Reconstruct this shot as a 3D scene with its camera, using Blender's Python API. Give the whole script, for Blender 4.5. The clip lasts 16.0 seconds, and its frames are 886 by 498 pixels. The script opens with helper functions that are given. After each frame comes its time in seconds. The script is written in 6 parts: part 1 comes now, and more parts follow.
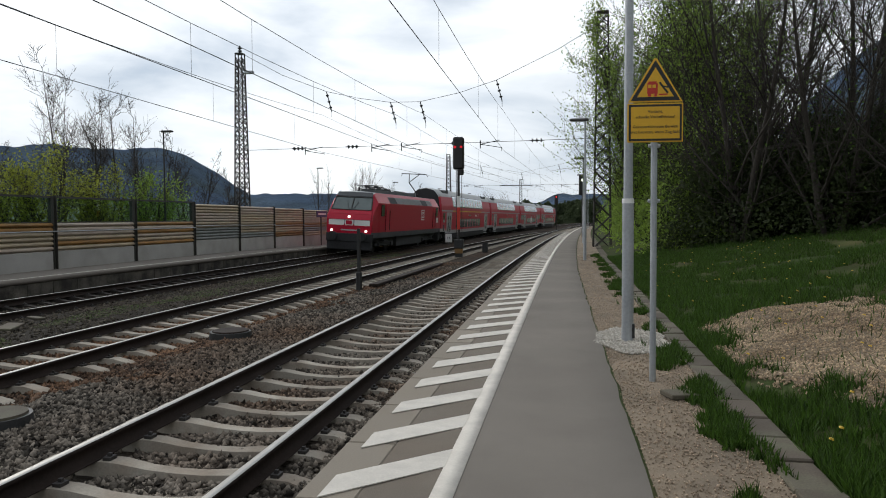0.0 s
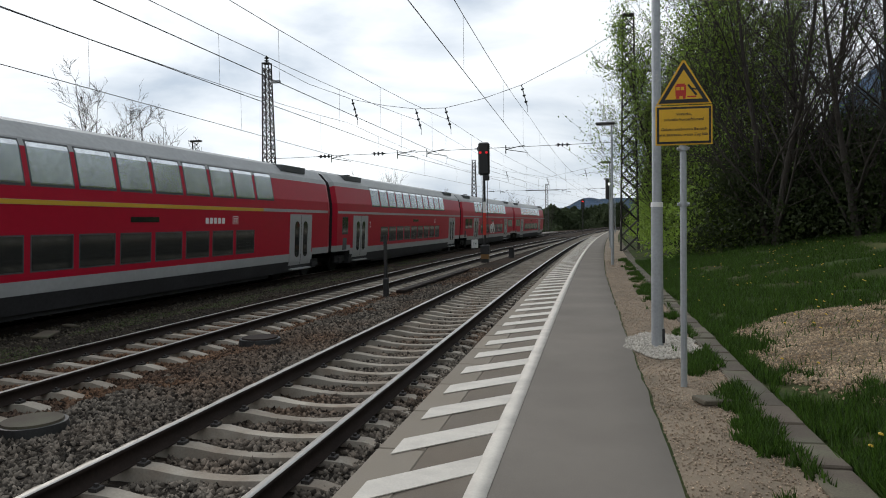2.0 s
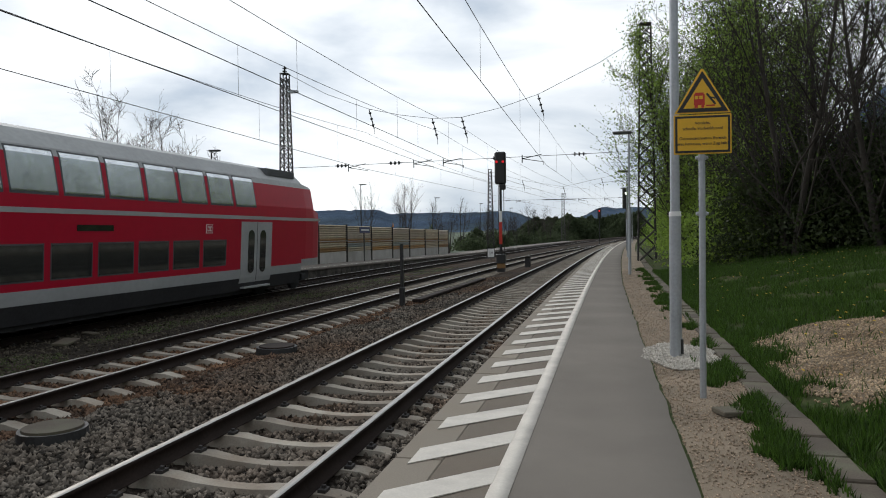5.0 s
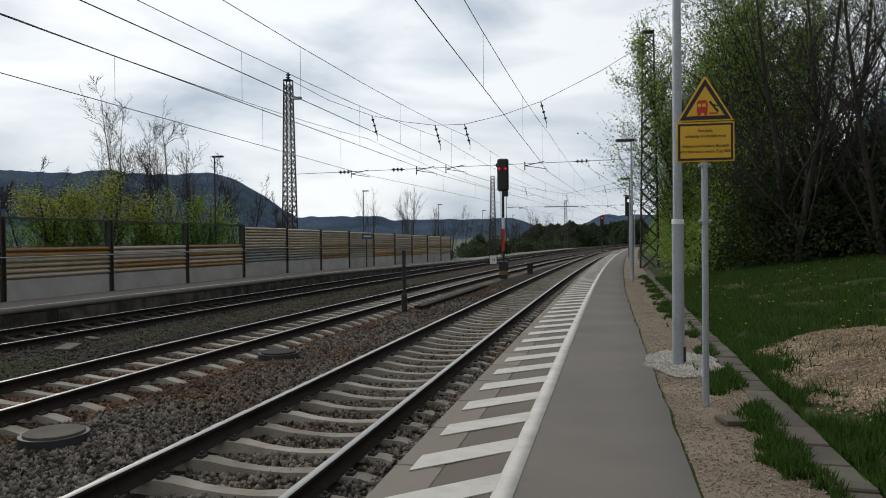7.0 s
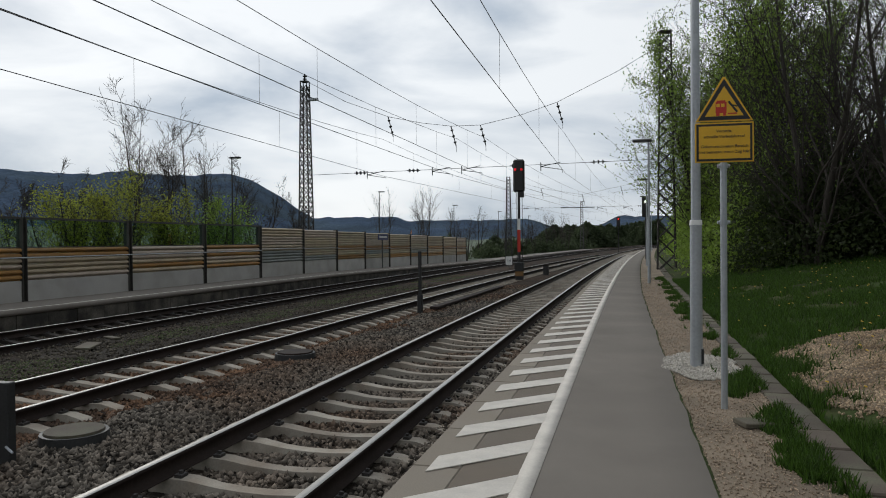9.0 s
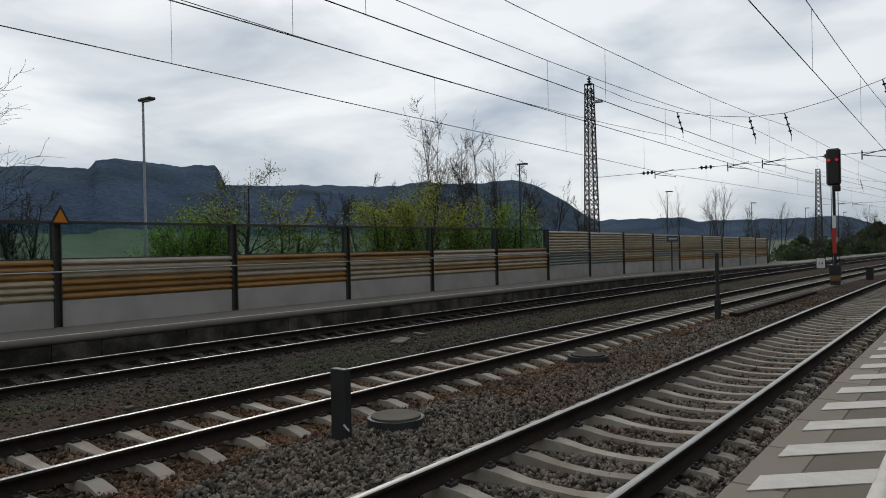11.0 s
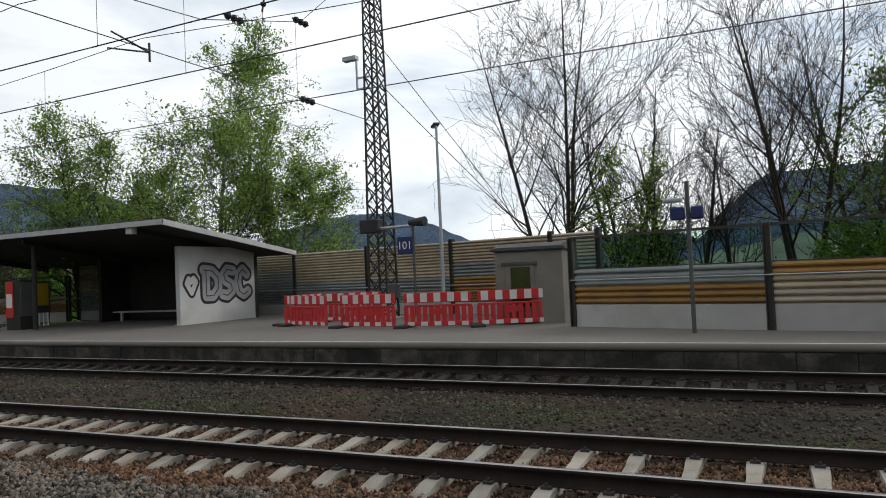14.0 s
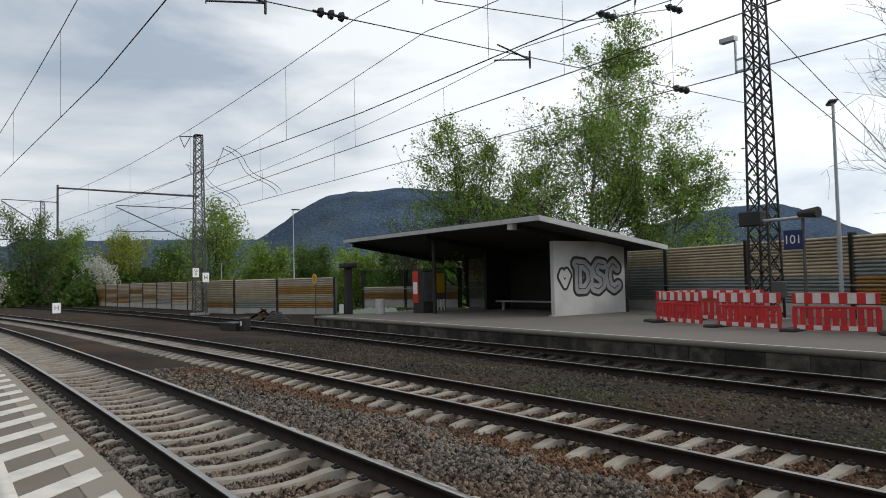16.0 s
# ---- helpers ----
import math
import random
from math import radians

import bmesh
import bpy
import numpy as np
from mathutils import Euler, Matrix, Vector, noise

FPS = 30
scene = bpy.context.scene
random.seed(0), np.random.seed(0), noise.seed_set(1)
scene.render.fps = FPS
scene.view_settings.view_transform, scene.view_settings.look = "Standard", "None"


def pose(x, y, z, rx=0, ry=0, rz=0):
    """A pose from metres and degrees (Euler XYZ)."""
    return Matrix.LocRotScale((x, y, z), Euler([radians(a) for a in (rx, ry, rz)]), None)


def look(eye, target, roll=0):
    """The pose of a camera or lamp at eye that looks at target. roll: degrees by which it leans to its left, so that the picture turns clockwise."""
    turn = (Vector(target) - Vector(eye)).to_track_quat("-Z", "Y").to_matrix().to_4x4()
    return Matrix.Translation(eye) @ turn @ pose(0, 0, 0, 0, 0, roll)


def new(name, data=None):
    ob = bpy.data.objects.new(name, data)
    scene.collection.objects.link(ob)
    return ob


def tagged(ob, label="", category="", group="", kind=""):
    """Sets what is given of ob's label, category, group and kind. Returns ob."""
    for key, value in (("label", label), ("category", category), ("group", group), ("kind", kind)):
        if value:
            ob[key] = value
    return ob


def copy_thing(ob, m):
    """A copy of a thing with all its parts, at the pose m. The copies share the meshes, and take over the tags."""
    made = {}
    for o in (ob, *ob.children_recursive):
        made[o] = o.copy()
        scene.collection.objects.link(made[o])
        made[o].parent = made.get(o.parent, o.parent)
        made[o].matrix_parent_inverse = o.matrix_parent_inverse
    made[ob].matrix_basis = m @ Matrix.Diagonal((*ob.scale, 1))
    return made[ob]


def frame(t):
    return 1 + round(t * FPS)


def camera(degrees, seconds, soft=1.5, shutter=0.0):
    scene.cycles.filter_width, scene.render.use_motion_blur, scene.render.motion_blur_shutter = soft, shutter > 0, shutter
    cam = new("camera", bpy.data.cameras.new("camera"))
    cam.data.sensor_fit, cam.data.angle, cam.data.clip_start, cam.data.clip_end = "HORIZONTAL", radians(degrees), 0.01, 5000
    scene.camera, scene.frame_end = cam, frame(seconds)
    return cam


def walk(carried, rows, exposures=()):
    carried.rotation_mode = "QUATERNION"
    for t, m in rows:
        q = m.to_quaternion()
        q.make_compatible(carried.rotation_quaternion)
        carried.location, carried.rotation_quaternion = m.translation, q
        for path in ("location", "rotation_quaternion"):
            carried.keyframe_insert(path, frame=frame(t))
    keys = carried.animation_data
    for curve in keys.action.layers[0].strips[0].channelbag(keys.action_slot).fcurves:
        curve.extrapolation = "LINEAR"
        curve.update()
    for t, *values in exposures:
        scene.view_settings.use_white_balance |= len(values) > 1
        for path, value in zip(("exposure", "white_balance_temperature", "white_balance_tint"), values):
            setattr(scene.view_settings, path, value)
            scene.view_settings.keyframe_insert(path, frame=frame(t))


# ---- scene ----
cam = camera(63.8, 16.0, soft=1.0)
# the camera is held at arm's length and swings round one spot on the platform
EYE = (0.0, 0.0, 1.55)
BODY, ARM = (0.068, -0.394), 0.40


def held(az):
    """Where the eye is when it looks az degrees to the left of the line ahead."""
    az = max(9.8, min(144.7, az))
    k, az = max(0.0, (az - 100) / 44.7), radians(az)
    return BODY[0] - ARM * math.sin(az) - 0.08 * k, BODY[1] + ARM * math.cos(az) + 0.06 * k


# seconds, yaw, pitch, roll
PATH = [
    (0.0, 9.80, -2.50, 0.32),
    (0.5, 10.14, -2.28, 0.40),
    (1.0, 10.40, -2.20, 0.47),
    (1.5, 10.99, -2.20, 0.58),
    (2.0, 11.87, -2.01, 0.91),
    (2.5, 12.36, -1.80, 0.58),
    (3.0, 12.64, -1.64, 0.66),
    (3.5, 12.77, -1.60, 0.86),
    (4.0, 12.94, -1.49, 0.92),
    (5.3, 13.20, -1.20, 0.80),
    (6.5, 13.36, -0.92, 0.81),
    (7.0, 13.35, -0.72, 0.58),
    (7.5, 13.34, -0.66, 0.64),
    (8.0, 13.41, -0.68, 0.63),
    (8.2, 13.43, -0.64, 0.60),
    (9.0, 14.60, -0.64, 0.50),
    (9.7, 18.20, -0.63, 0.45),
    (10.3, 24.18, -0.62, 0.40),
    (10.5, 28.15, -0.56, 0.54),
    (11.0, 37.10, -0.08, 1.15),
    (11.5, 49.28, 0.26, 1.44),
    (12.0, 65.68, 0.64, 1.28),
    (12.5, 80.15, 0.96, 1.44),
    (13.0, 92.29, 1.30, 2.23),
    (13.5, 104.18, 1.63, 2.27),
    (14.0, 115.77, 1.88, 2.56),
    (14.5, 123.00, 2.04, 2.31),
    (15.0, 128.73, 2.21, 1.85),
    (15.5, 135.91, 2.32, 1.66),
    (16.0, 144.69, 2.45, 1.33),
]
walk(cam, [(t, pose(*held(y), EYE[2], 90 + p, r, y)) for t, y, p, r in PATH],
     [(0, 0.0), (4.2, 0.0), (6.5, -0.2), (8.2, -0.27), (10.5, -0.36), (11.5, -0.42), (12.5, -0.22), (13.5, 0.05), (14.5, 0.16), (15.2, 0.16), (16, 0.14)])

# ---- world and light ----
SUN_AZ, SUN_EL = radians(54), radians(30)
world = bpy.data.worlds.new("overcast_sky")
scene.world = world
world.use_nodes = True
wn, wl = world.node_tree.nodes, world.node_tree.links
wn.clear()
w_out, w_bg = wn.new("ShaderNodeOutputWorld"), wn.new("ShaderNodeBackground")
w_sky = wn.new("ShaderNodeTexSky")
w_sky.sky_type, w_sky.sun_disc = "NISHITA", False
w_sky.sun_elevation, w_sky.sun_rotation = SUN_EL, -SUN_AZ
w_tc, w_map = wn.new("ShaderNodeTexCoord"), wn.new("ShaderNodeMapping")
w_map.inputs["Scale"].default_value = (1.0, 1.0, 3.2)
w_no = wn.new("ShaderNodeTexNoise")
w_no.inputs["Scale"].default_value, w_no.inputs["Detail"].default_value = 2.4, 9
w_no.inputs["Roughness"].default_value, w_no.inputs["Distortion"].default_value = 0.52, 0.35
w_ramp = wn.new("ShaderNodeValToRGB")
w_ramp.color_ramp.elements[0].position, w_ramp.color_ramp.elements[0].color = 0.34, (0.45, 0.53, 0.63, 1)
w_ramp.color_ramp.elements[1].position, w_ramp.color_ramp.elements[1].color = 0.58, (0.965, 1.0, 1.03, 1)
w_mul, w_mix = wn.new("ShaderNodeMix"), wn.new("ShaderNodeMix")
w_mul.data_type = w_mix.data_type = "RGBA"
w_mul.blend_type = "MULTIPLY"
w_mul.inputs["Factor"].default_value = 1.0
w_mul.inputs["B"].default_value = (0.1, 0.1, 0.1, 1)
w_mix.inputs["Factor"].default_value = 0.93
wl.new(w_tc.outputs["Generated"], w_map.inputs["Vector"])
wl.new(w_map.outputs["Vector"], w_no.inputs["Vector"])
wl.new(w_no.outputs["Fac"], w_ramp.inputs["Fac"])
wl.new(w_sky.outputs["Color"], w_mul.inputs["A"])
wl.new(w_mul.outputs["Result"], w_mix.inputs["A"])
wl.new(w_ramp.outputs["Color"], w_mix.inputs["B"])
# the cloud cover is brightest around the veiled sun
w_dot, w_glow, w_sc = wn.new("ShaderNodeVectorMath"), wn.new("ShaderNodeMapRange"), wn.new("ShaderNodeVectorMath")
w_dot.operation, w_sc.operation = "DOT_PRODUCT", "SCALE"
w_dot.inputs[1].default_value = (-math.sin(SUN_AZ) * math.cos(SUN_EL), math.cos(SUN_AZ) * math.cos(SUN_EL), math.sin(SUN_EL))
w_glow.interpolation_type = "SMOOTHSTEP"
w_glow.inputs["From Min"].default_value, w_glow.inputs["From Max"].default_value = -0.45, 1.0
w_glow.inputs["To Min"].default_value, w_glow.inputs["To Max"].default_value = 0.78, 1.15
wl.new(w_tc.outputs["Generated"], w_dot.inputs[0]), wl.new(w_dot.outputs["Value"], w_glow.inputs["Value"])
wl.new(w_mix.outputs["Result"], w_sc.inputs[0]), wl.new(w_glow.outputs["Result"], w_sc.inputs["Scale"])
wl.new(w_sc.outputs[0], w_bg.inputs["Color"])
w_bg.inputs["Strength"].default_value = 1.04
wl.new(w_bg.outputs["Background"], w_out.inputs["Surface"])

sun = new("sun", bpy.data.lights.new("sun", "SUN"))
sun.data.energy, sun.data.angle, sun.data.color = 1.4, radians(16), (1.0, 0.98, 0.94)
sun_to = Vector((-math.sin(SUN_AZ) * math.cos(SUN_EL), math.cos(SUN_AZ) * math.cos(SUN_EL), math.sin(SUN_EL)))
sun.matrix_basis = look(sun_to * 50, (0, 0, 0))
scene.view_settings.exposure = 0.0


# ---- materials ----
def mat(name, color, rough=0.8, metal=0.0, vary=0.25, scale=3.0, fine=40.0, bump=0.15, dirt=None, dirt_amount=0.0,
        dirt_scale=1.2, rnd=0.0, island=0.0, spec=0.5, dist=0.01, placed=False):
    """A surface with a coarse and a fine variation of its colour, optional stains of another colour and a fine relief; placed: no repeat from piece to piece."""
    m = bpy.data.materials.new(name)
    m.use_nodes = True
    n, l = m.node_tree.nodes, m.node_tree.links
    b = n["Principled BSDF"]
    b.inputs["Roughness"].default_value, b.inputs["Metallic"].default_value = rough, metal
    b.inputs["Specular IOR Level"].default_value = spec
    spot = n.new("ShaderNodeNewGeometry").outputs["Position"] if placed else n.new("ShaderNodeTexCoord").outputs["Object"]
    def noise_at(s, d=4):
        t = n.new("ShaderNodeTexNoise")
        t.inputs["Scale"].default_value, t.inputs["Detail"].default_value = s, d
        l.new(spot, t.inputs["Vector"])
        return t.outputs["Fac"]
    def ranged(src, lo, hi, a=0.25, z=0.75):
        r = n.new("ShaderNodeMapRange")
        r.inputs["From Min"].default_value, r.inputs["From Max"].default_value = a, z
        r.inputs["To Min"].default_value, r.inputs["To Max"].default_value = lo, hi
        l.new(src, r.inputs["Value"])
        return r.outputs["Result"]
    def times(a, c):
        t = n.new("ShaderNodeMath")
        t.operation = "MULTIPLY"
        l.new(a, t.inputs[0]), l.new(c, t.inputs[1])
        return t.outputs[0]
    coarse, small = noise_at(scale, 5), noise_at(fine, 3)
    k = times(ranged(coarse, 1 - vary, 1 + vary), ranged(small, 1 - vary * 0.8, 1 + vary * 0.8))
    if rnd:
        oi = n.new("ShaderNodeObjectInfo")
        k = times(k, ranged(oi.outputs["Random"], 1 - rnd, 1 + rnd, 0, 1))
    if island:
        ge = n.new("ShaderNodeNewGeometry")
        k = times(k, ranged(ge.outputs["Random Per Island"], 1 - island, 1 + island, 0, 1))
    base = n.new("ShaderNodeRGB")
    base.outputs[0].default_value = (*color, 1)
    col = base.outputs[0]
    if dirt:
        mx = n.new("ShaderNodeMix")
        mx.data_type = "RGBA"
        l.new(ranged(noise_at(dirt_scale, 6), 0, dirt_amount, 0.42, 0.68), mx.inputs["Factor"])
        l.new(col, mx.inputs["A"])
        mx.inputs["B"].default_value = (*dirt, 1)
        col = mx.outputs["Result"]
    mu = n.new("ShaderNodeVectorMath")
    mu.operation = "SCALE"
    l.new(col, mu.inputs[0]), l.new(k, mu.inputs["Scale"])
    l.new(mu.outputs[0], b.inputs["Base Color"])
    if bump:
        bp = n.new("ShaderNodeBump")
        bp.inputs["Strength"].default_value, bp.inputs["Distance"].default_value = bump, dist
        l.new(small, bp.inputs["Height"])
        l.new(bp.outputs["Normal"], b.inputs["Normal"])
    return m


def glow(name, color, strength):
    m = bpy.data.materials.new(name)
    m.use_nodes = True
    b = m.node_tree.nodes["Principled BSDF"]
    b.inputs["Base Color"].default_value = (*color, 1)
    b.inputs["Emission Color"].default_value, b.inputs["Emission Strength"].default_value = (*color, 1), strength
    return m


def glass(name, color, rough=0.02):
    m = bpy.data.materials.new(name)
    m.use_nodes = True
    n, l = m.node_tree.nodes, m.node_tree.links
    n.clear()
    o, tr, gl, mx, fr = (n.new("ShaderNode" + k) for k in ("OutputMaterial", "BsdfTransparent", "BsdfGlossy", "MixShader", "LayerWeight"))
    tr.inputs["Color"].default_value = (*color, 1)
    gl.inputs["Roughness"].default_value = rough
    fr.inputs["Blend"].default_value = 0.35
    ml = n.new("ShaderNodeMath")
    ml.operation, ml.inputs[1].default_value = "MULTIPLY", 0.12
    l.new(fr.outputs["Facing"], ml.inputs[0])
    l.new(ml.outputs[0], mx.inputs[0]), l.new(tr.outputs[0], mx.inputs[1]), l.new(gl.outputs[0], mx.inputs[2])
    l.new(mx.outputs[0], o.inputs["Surface"])
    return m


def leaf_mat(name, color, vary=0.35):
    m = bpy.data.materials.new(name)
    m.use_nodes = True
    n, l = m.node_tree.nodes, m.node_tree.links
    b = n["Principled BSDF"]
    b.inputs["Roughness"].default_value = 0.6
    b.inputs["Specular IOR Level"].default_value = 0.25
    ge, mr, mu = n.new("ShaderNodeNewGeometry"), n.new("ShaderNodeMapRange"), n.new("ShaderNodeVectorMath")
    mr.inputs["To Min"].default_value, mr.inputs["To Max"].default_value = 1 - vary, 1 + vary
    mu.operation = "SCALE"
    mu.inputs[0].default_value = color
    l.new(ge.outputs["Random Per Island"], mr.inputs["Value"]), l.new(mr.outputs["Result"], mu.inputs["Scale"])
    l.new(mu.outputs[0], b.inputs["Base Color"])
    tl, ad = n.new("ShaderNodeBsdfTranslucent"), n.new("ShaderNodeMixShader")
    l.new(mu.outputs[0], tl.inputs["Color"])
    ad.inputs[0].default_value = 0.5
    l.new(b.outputs[0], ad.inputs[1]), l.new(tl.outputs[0], ad.inputs[2])
    l.new(ad.outputs[0], n["Material Output"].inputs["Surface"])
    return m


# bed sheet coloured far darker than its stones, for shade in their gaps
M_ballastgap = mat("ballast", (0.031, 0.026, 0.021), 0.95, vary=0.45, scale=0.5, fine=22, bump=0.9, dirt=(0.055, 0.032, 0.019), dirt_amount=0.8, dirt_scale=0.3, dist=0.05, spec=0.08)
M_stonebrown = mat("rusty_ballast_stone", (0.112, 0.064, 0.038), 0.9, vary=0.3, scale=0.6, fine=60, bump=0.2, island=0.85, dirt=(0.055, 0.042, 0.034), dirt_amount=0.8, dirt_scale=0.7, spec=0.1)
M_stone = mat("ballast_stone", (0.118, 0.102, 0.084), 0.85, vary=0.3, scale=0.6, fine=60, bump=0.2, island=0.9, dirt=(0.085, 0.048, 0.028), dirt_amount=0.85, dirt_scale=0.3, spec=0.1)
M_rail = mat("rail_rust", (0.022, 0.015, 0.012), 0.85, vary=0.3, scale=2, fine=30, spec=0.2)
M_railtop = mat("rail_head_steel", (0.40, 0.385, 0.36), 0.36, 1.0, vary=0.1, scale=2, fine=60, bump=0.02)
M_sleeper = mat("sleeper_concrete", (0.31, 0.28, 0.235), 0.9, vary=0.15, scale=2, fine=50, rnd=0.16, dirt=(0.16, 0.11, 0.075), dirt_amount=0.5, dirt_scale=2.5, spec=0.12, placed=True)
# dark old timber, its colour lowered further for the shadow on the far track
M_sleeper_old = mat("sleeper_old_shadowed", (0.032, 0.028, 0.025), 0.9, vary=0.2, scale=2, fine=50, rnd=0.25, spec=0.08, placed=True)
M_clip = mat("fastener_dark", (0.03, 0.026, 0.024), 0.7)
M_asphalt = mat("platform_asphalt", (0.156, 0.138, 0.118), 0.9, vary=0.12, scale=0.7, fine=160, bump=0.25, dirt=(0.20, 0.178, 0.152), dirt_amount=0.6, dirt_scale=0.8, spec=0.25)
M_asphalt2 = mat("old_asphalt", (0.15, 0.13, 0.11), 0.92, vary=0.15, scale=0.6, fine=80, bump=0.25, dirt=(0.13, 0.115, 0.10), dirt_amount=0.5, dirt_scale=0.6)
M_edge = mat("edge_concrete", (0.215, 0.182, 0.14), 0.9, vary=0.15, scale=1.5, fine=90, rnd=0.08, dirt=(0.17, 0.15, 0.125), dirt_amount=0.6, dirt_scale=1.5, placed=True)
M_paint = mat("white_marking", (0.56, 0.52, 0.46), 0.75, vary=0.08, scale=3, fine=70, dirt=(0.4, 0.37, 0.33), dirt_amount=0.5, dirt_scale=5, placed=True)
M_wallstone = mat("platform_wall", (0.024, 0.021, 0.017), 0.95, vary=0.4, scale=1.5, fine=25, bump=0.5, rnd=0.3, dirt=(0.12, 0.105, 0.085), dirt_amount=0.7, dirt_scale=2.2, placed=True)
M_gravel = mat("fine_gravel", (0.21, 0.162, 0.112), 0.95, vary=0.35, scale=1.5, fine=140, bump=0.6, dirt=(0.13, 0.10, 0.068), dirt_amount=0.6, dirt_scale=0.9)
M_gravel2 = mat("stony_soil", (0.34, 0.255, 0.165), 0.95, vary=0.35, scale=2, fine=90, bump=0.6, island=0.55, dirt=(0.15, 0.095, 0.05), dirt_amount=0.7, dirt_scale=1.6)
M_chips = mat("pale_chippings", (0.40, 0.37, 0.32), 0.95, vary=0.25, scale=4, fine=110, bump=0.4, island=0.3)
M_grain = mat("gravel_grain", (0.29, 0.22, 0.155), 0.95, vary=0.2, scale=2, fine=110, bump=0.0, island=0.5)
M_strip = mat("platform_strip", (0.128, 0.103, 0.078), 0.92, vary=0.15, scale=1.2, fine=120, bump=0.25, dirt=(0.165, 0.145, 0.118), dirt_amount=0.5, dirt_scale=1.0)
M_stonedark = mat("dark_ballast_stone", (0.066, 0.057, 0.044), 0.9, vary=0.3, scale=0.6, fine=60, bump=0.2, island=0.7, spec=0.08)
M_moss = mat("moss", (0.045, 0.055, 0.018), 0.95, vary=0.3, scale=2, fine=60, island=0.5)
M_slab = mat("paving_slab", (0.085, 0.067, 0.049), 0.92, vary=0.25, scale=2.5, fine=80, rnd=0.22, dirt=(0.08, 0.085, 0.05), dirt_amount=0.6, dirt_scale=2.5, placed=True)
M_soil = mat("grass_soil", (0.032, 0.048, 0.013), 0.95, vary=0.4, scale=0.8, fine=30, bump=0.6, dirt=(0.085, 0.07, 0.035), dirt_amount=0.6, dirt_scale=0.7, spec=0.1)
M_field = mat("far_meadow", (0.075, 0.10, 0.06), 0.95, vary=0.35, scale=0.02, fine=0.3, bump=0.0, dirt=(0.06, 0.075, 0.05), dirt_amount=0.9, dirt_scale=0.015)
M_galv = mat("galvanised_steel", (0.40, 0.42, 0.44), 0.55, 0.6, vary=0.12, scale=3, fine=30, bump=0.03)
M_dark = mat("dark_steel", (0.03, 0.03, 0.03), 0.6, 0.3, vary=0.25, scale=3, fine=40)
M_mast = mat("mast_paint", (0.03, 0.027, 0.024), 0.7, 0.2, vary=0.3, scale=2, fine=30)
M_mastgrey = mat("mast_grey", (0.09, 0.09, 0.085), 0.7, 0.2, vary=0.2, scale=2, fine=30)
M_wire = mat("overhead_wire", (0.05, 0.05, 0.05), 0.5, 0.6, vary=0.1)
M_concrete = mat("barrier_concrete", (0.40, 0.385, 0.36), 0.9, vary=0.1, scale=0.8, fine=60, rnd=0.1, dirt=(0.29, 0.28, 0.25), dirt_amount=0.6, dirt_scale=1.2, placed=True)
M_cass = {"beige": mat("panel_beige", (0.42, 0.34, 0.23), 0.6, vary=0.1, rnd=0.14, dirt=(0.27, 0.23, 0.18), dirt_amount=0.5, placed=True),
          "ochre": mat("panel_ochre", (0.30, 0.15, 0.035), 0.6, vary=0.12, rnd=0.2, dirt=(0.15, 0.09, 0.04), dirt_amount=0.5, placed=True),
          "blue": mat("panel_bluegrey", (0.24, 0.26, 0.25), 0.6, vary=0.1, rnd=0.12, dirt=(0.18, 0.18, 0.16), dirt_amount=0.5, placed=True),
          "pink": mat("panel_pale", (0.44, 0.36, 0.29), 0.6, vary=0.1, rnd=0.1, dirt=(0.3, 0.26, 0.2), dirt_amount=0.5, placed=True)}
M_post = mat("barrier_post", (0.055, 0.052, 0.045), 0.7, 0.2, vary=0.25, scale=2, fine=30)
M_glass = glass("barrier_glass", (0.72, 0.83, 0.79))
M_red = mat("train_red", (0.42, 0.005, 0.028), 0.38, vary=0.06, scale=0.6, fine=6, bump=0.0, dirt=(0.33, 0.008, 0.024), dirt_amount=0.35, dirt_scale=0.6, spec=0.3)
M_tgrey = mat("train_light_grey", (0.36, 0.37, 0.37), 0.45, vary=0.08, scale=0.8, fine=8, bump=0.0)
M_troof = mat("train_roof", (0.34, 0.35, 0.35), 0.55, vary=0.12, scale=0.7, fine=8, bump=0.0)
M_tdark = mat("train_underframe", (0.022, 0.022, 0.024), 0.8, vary=0.3, scale=1, fine=12)
M_tsill = mat("train_sill_grey", (0.075, 0.08, 0.085), 0.6, vary=0.2, scale=1, fine=12)
M_twind = mat("windscreen", (0.10, 0.12, 0.12), 0.1, 0.5, vary=0.1, bump=0.0)
M_twin = mat("train_window", (0.06, 0.066, 0.062), 0.06, 0.6, vary=0.1, bump=0.0, spec=0.9)
# pale metallic colour puts the bright sky reflection into the upper panes
M_twinup = mat("upper_window_sky_tint", (0.66, 0.70, 0.72), 0.22, 0.9, vary=0.12, scale=1.5, fine=6, bump=0.0)
M_white = mat("white_paint", (0.75, 0.75, 0.73), 0.5, vary=0.05, bump=0.0)
M_yellow = mat("yellow_line", (0.6, 0.38, 0.03), 0.5, vary=0.05, bump=0.0)
# forest colour with the blue of distance haze mixed into it
M_hill = mat("haze_blue_forest", (0.062, 0.088, 0.130), 1.0, vary=0.3, scale=0.012, fine=0.16, bump=0.8, spec=0.0, dist=9.0, dirt=(0.060, 0.080, 0.088), dirt_amount=0.8, dirt_scale=0.008)
M_bark = mat("bark", (0.042, 0.035, 0.028), 0.95, vary=0.3, scale=3, fine=30, bump=0.4)
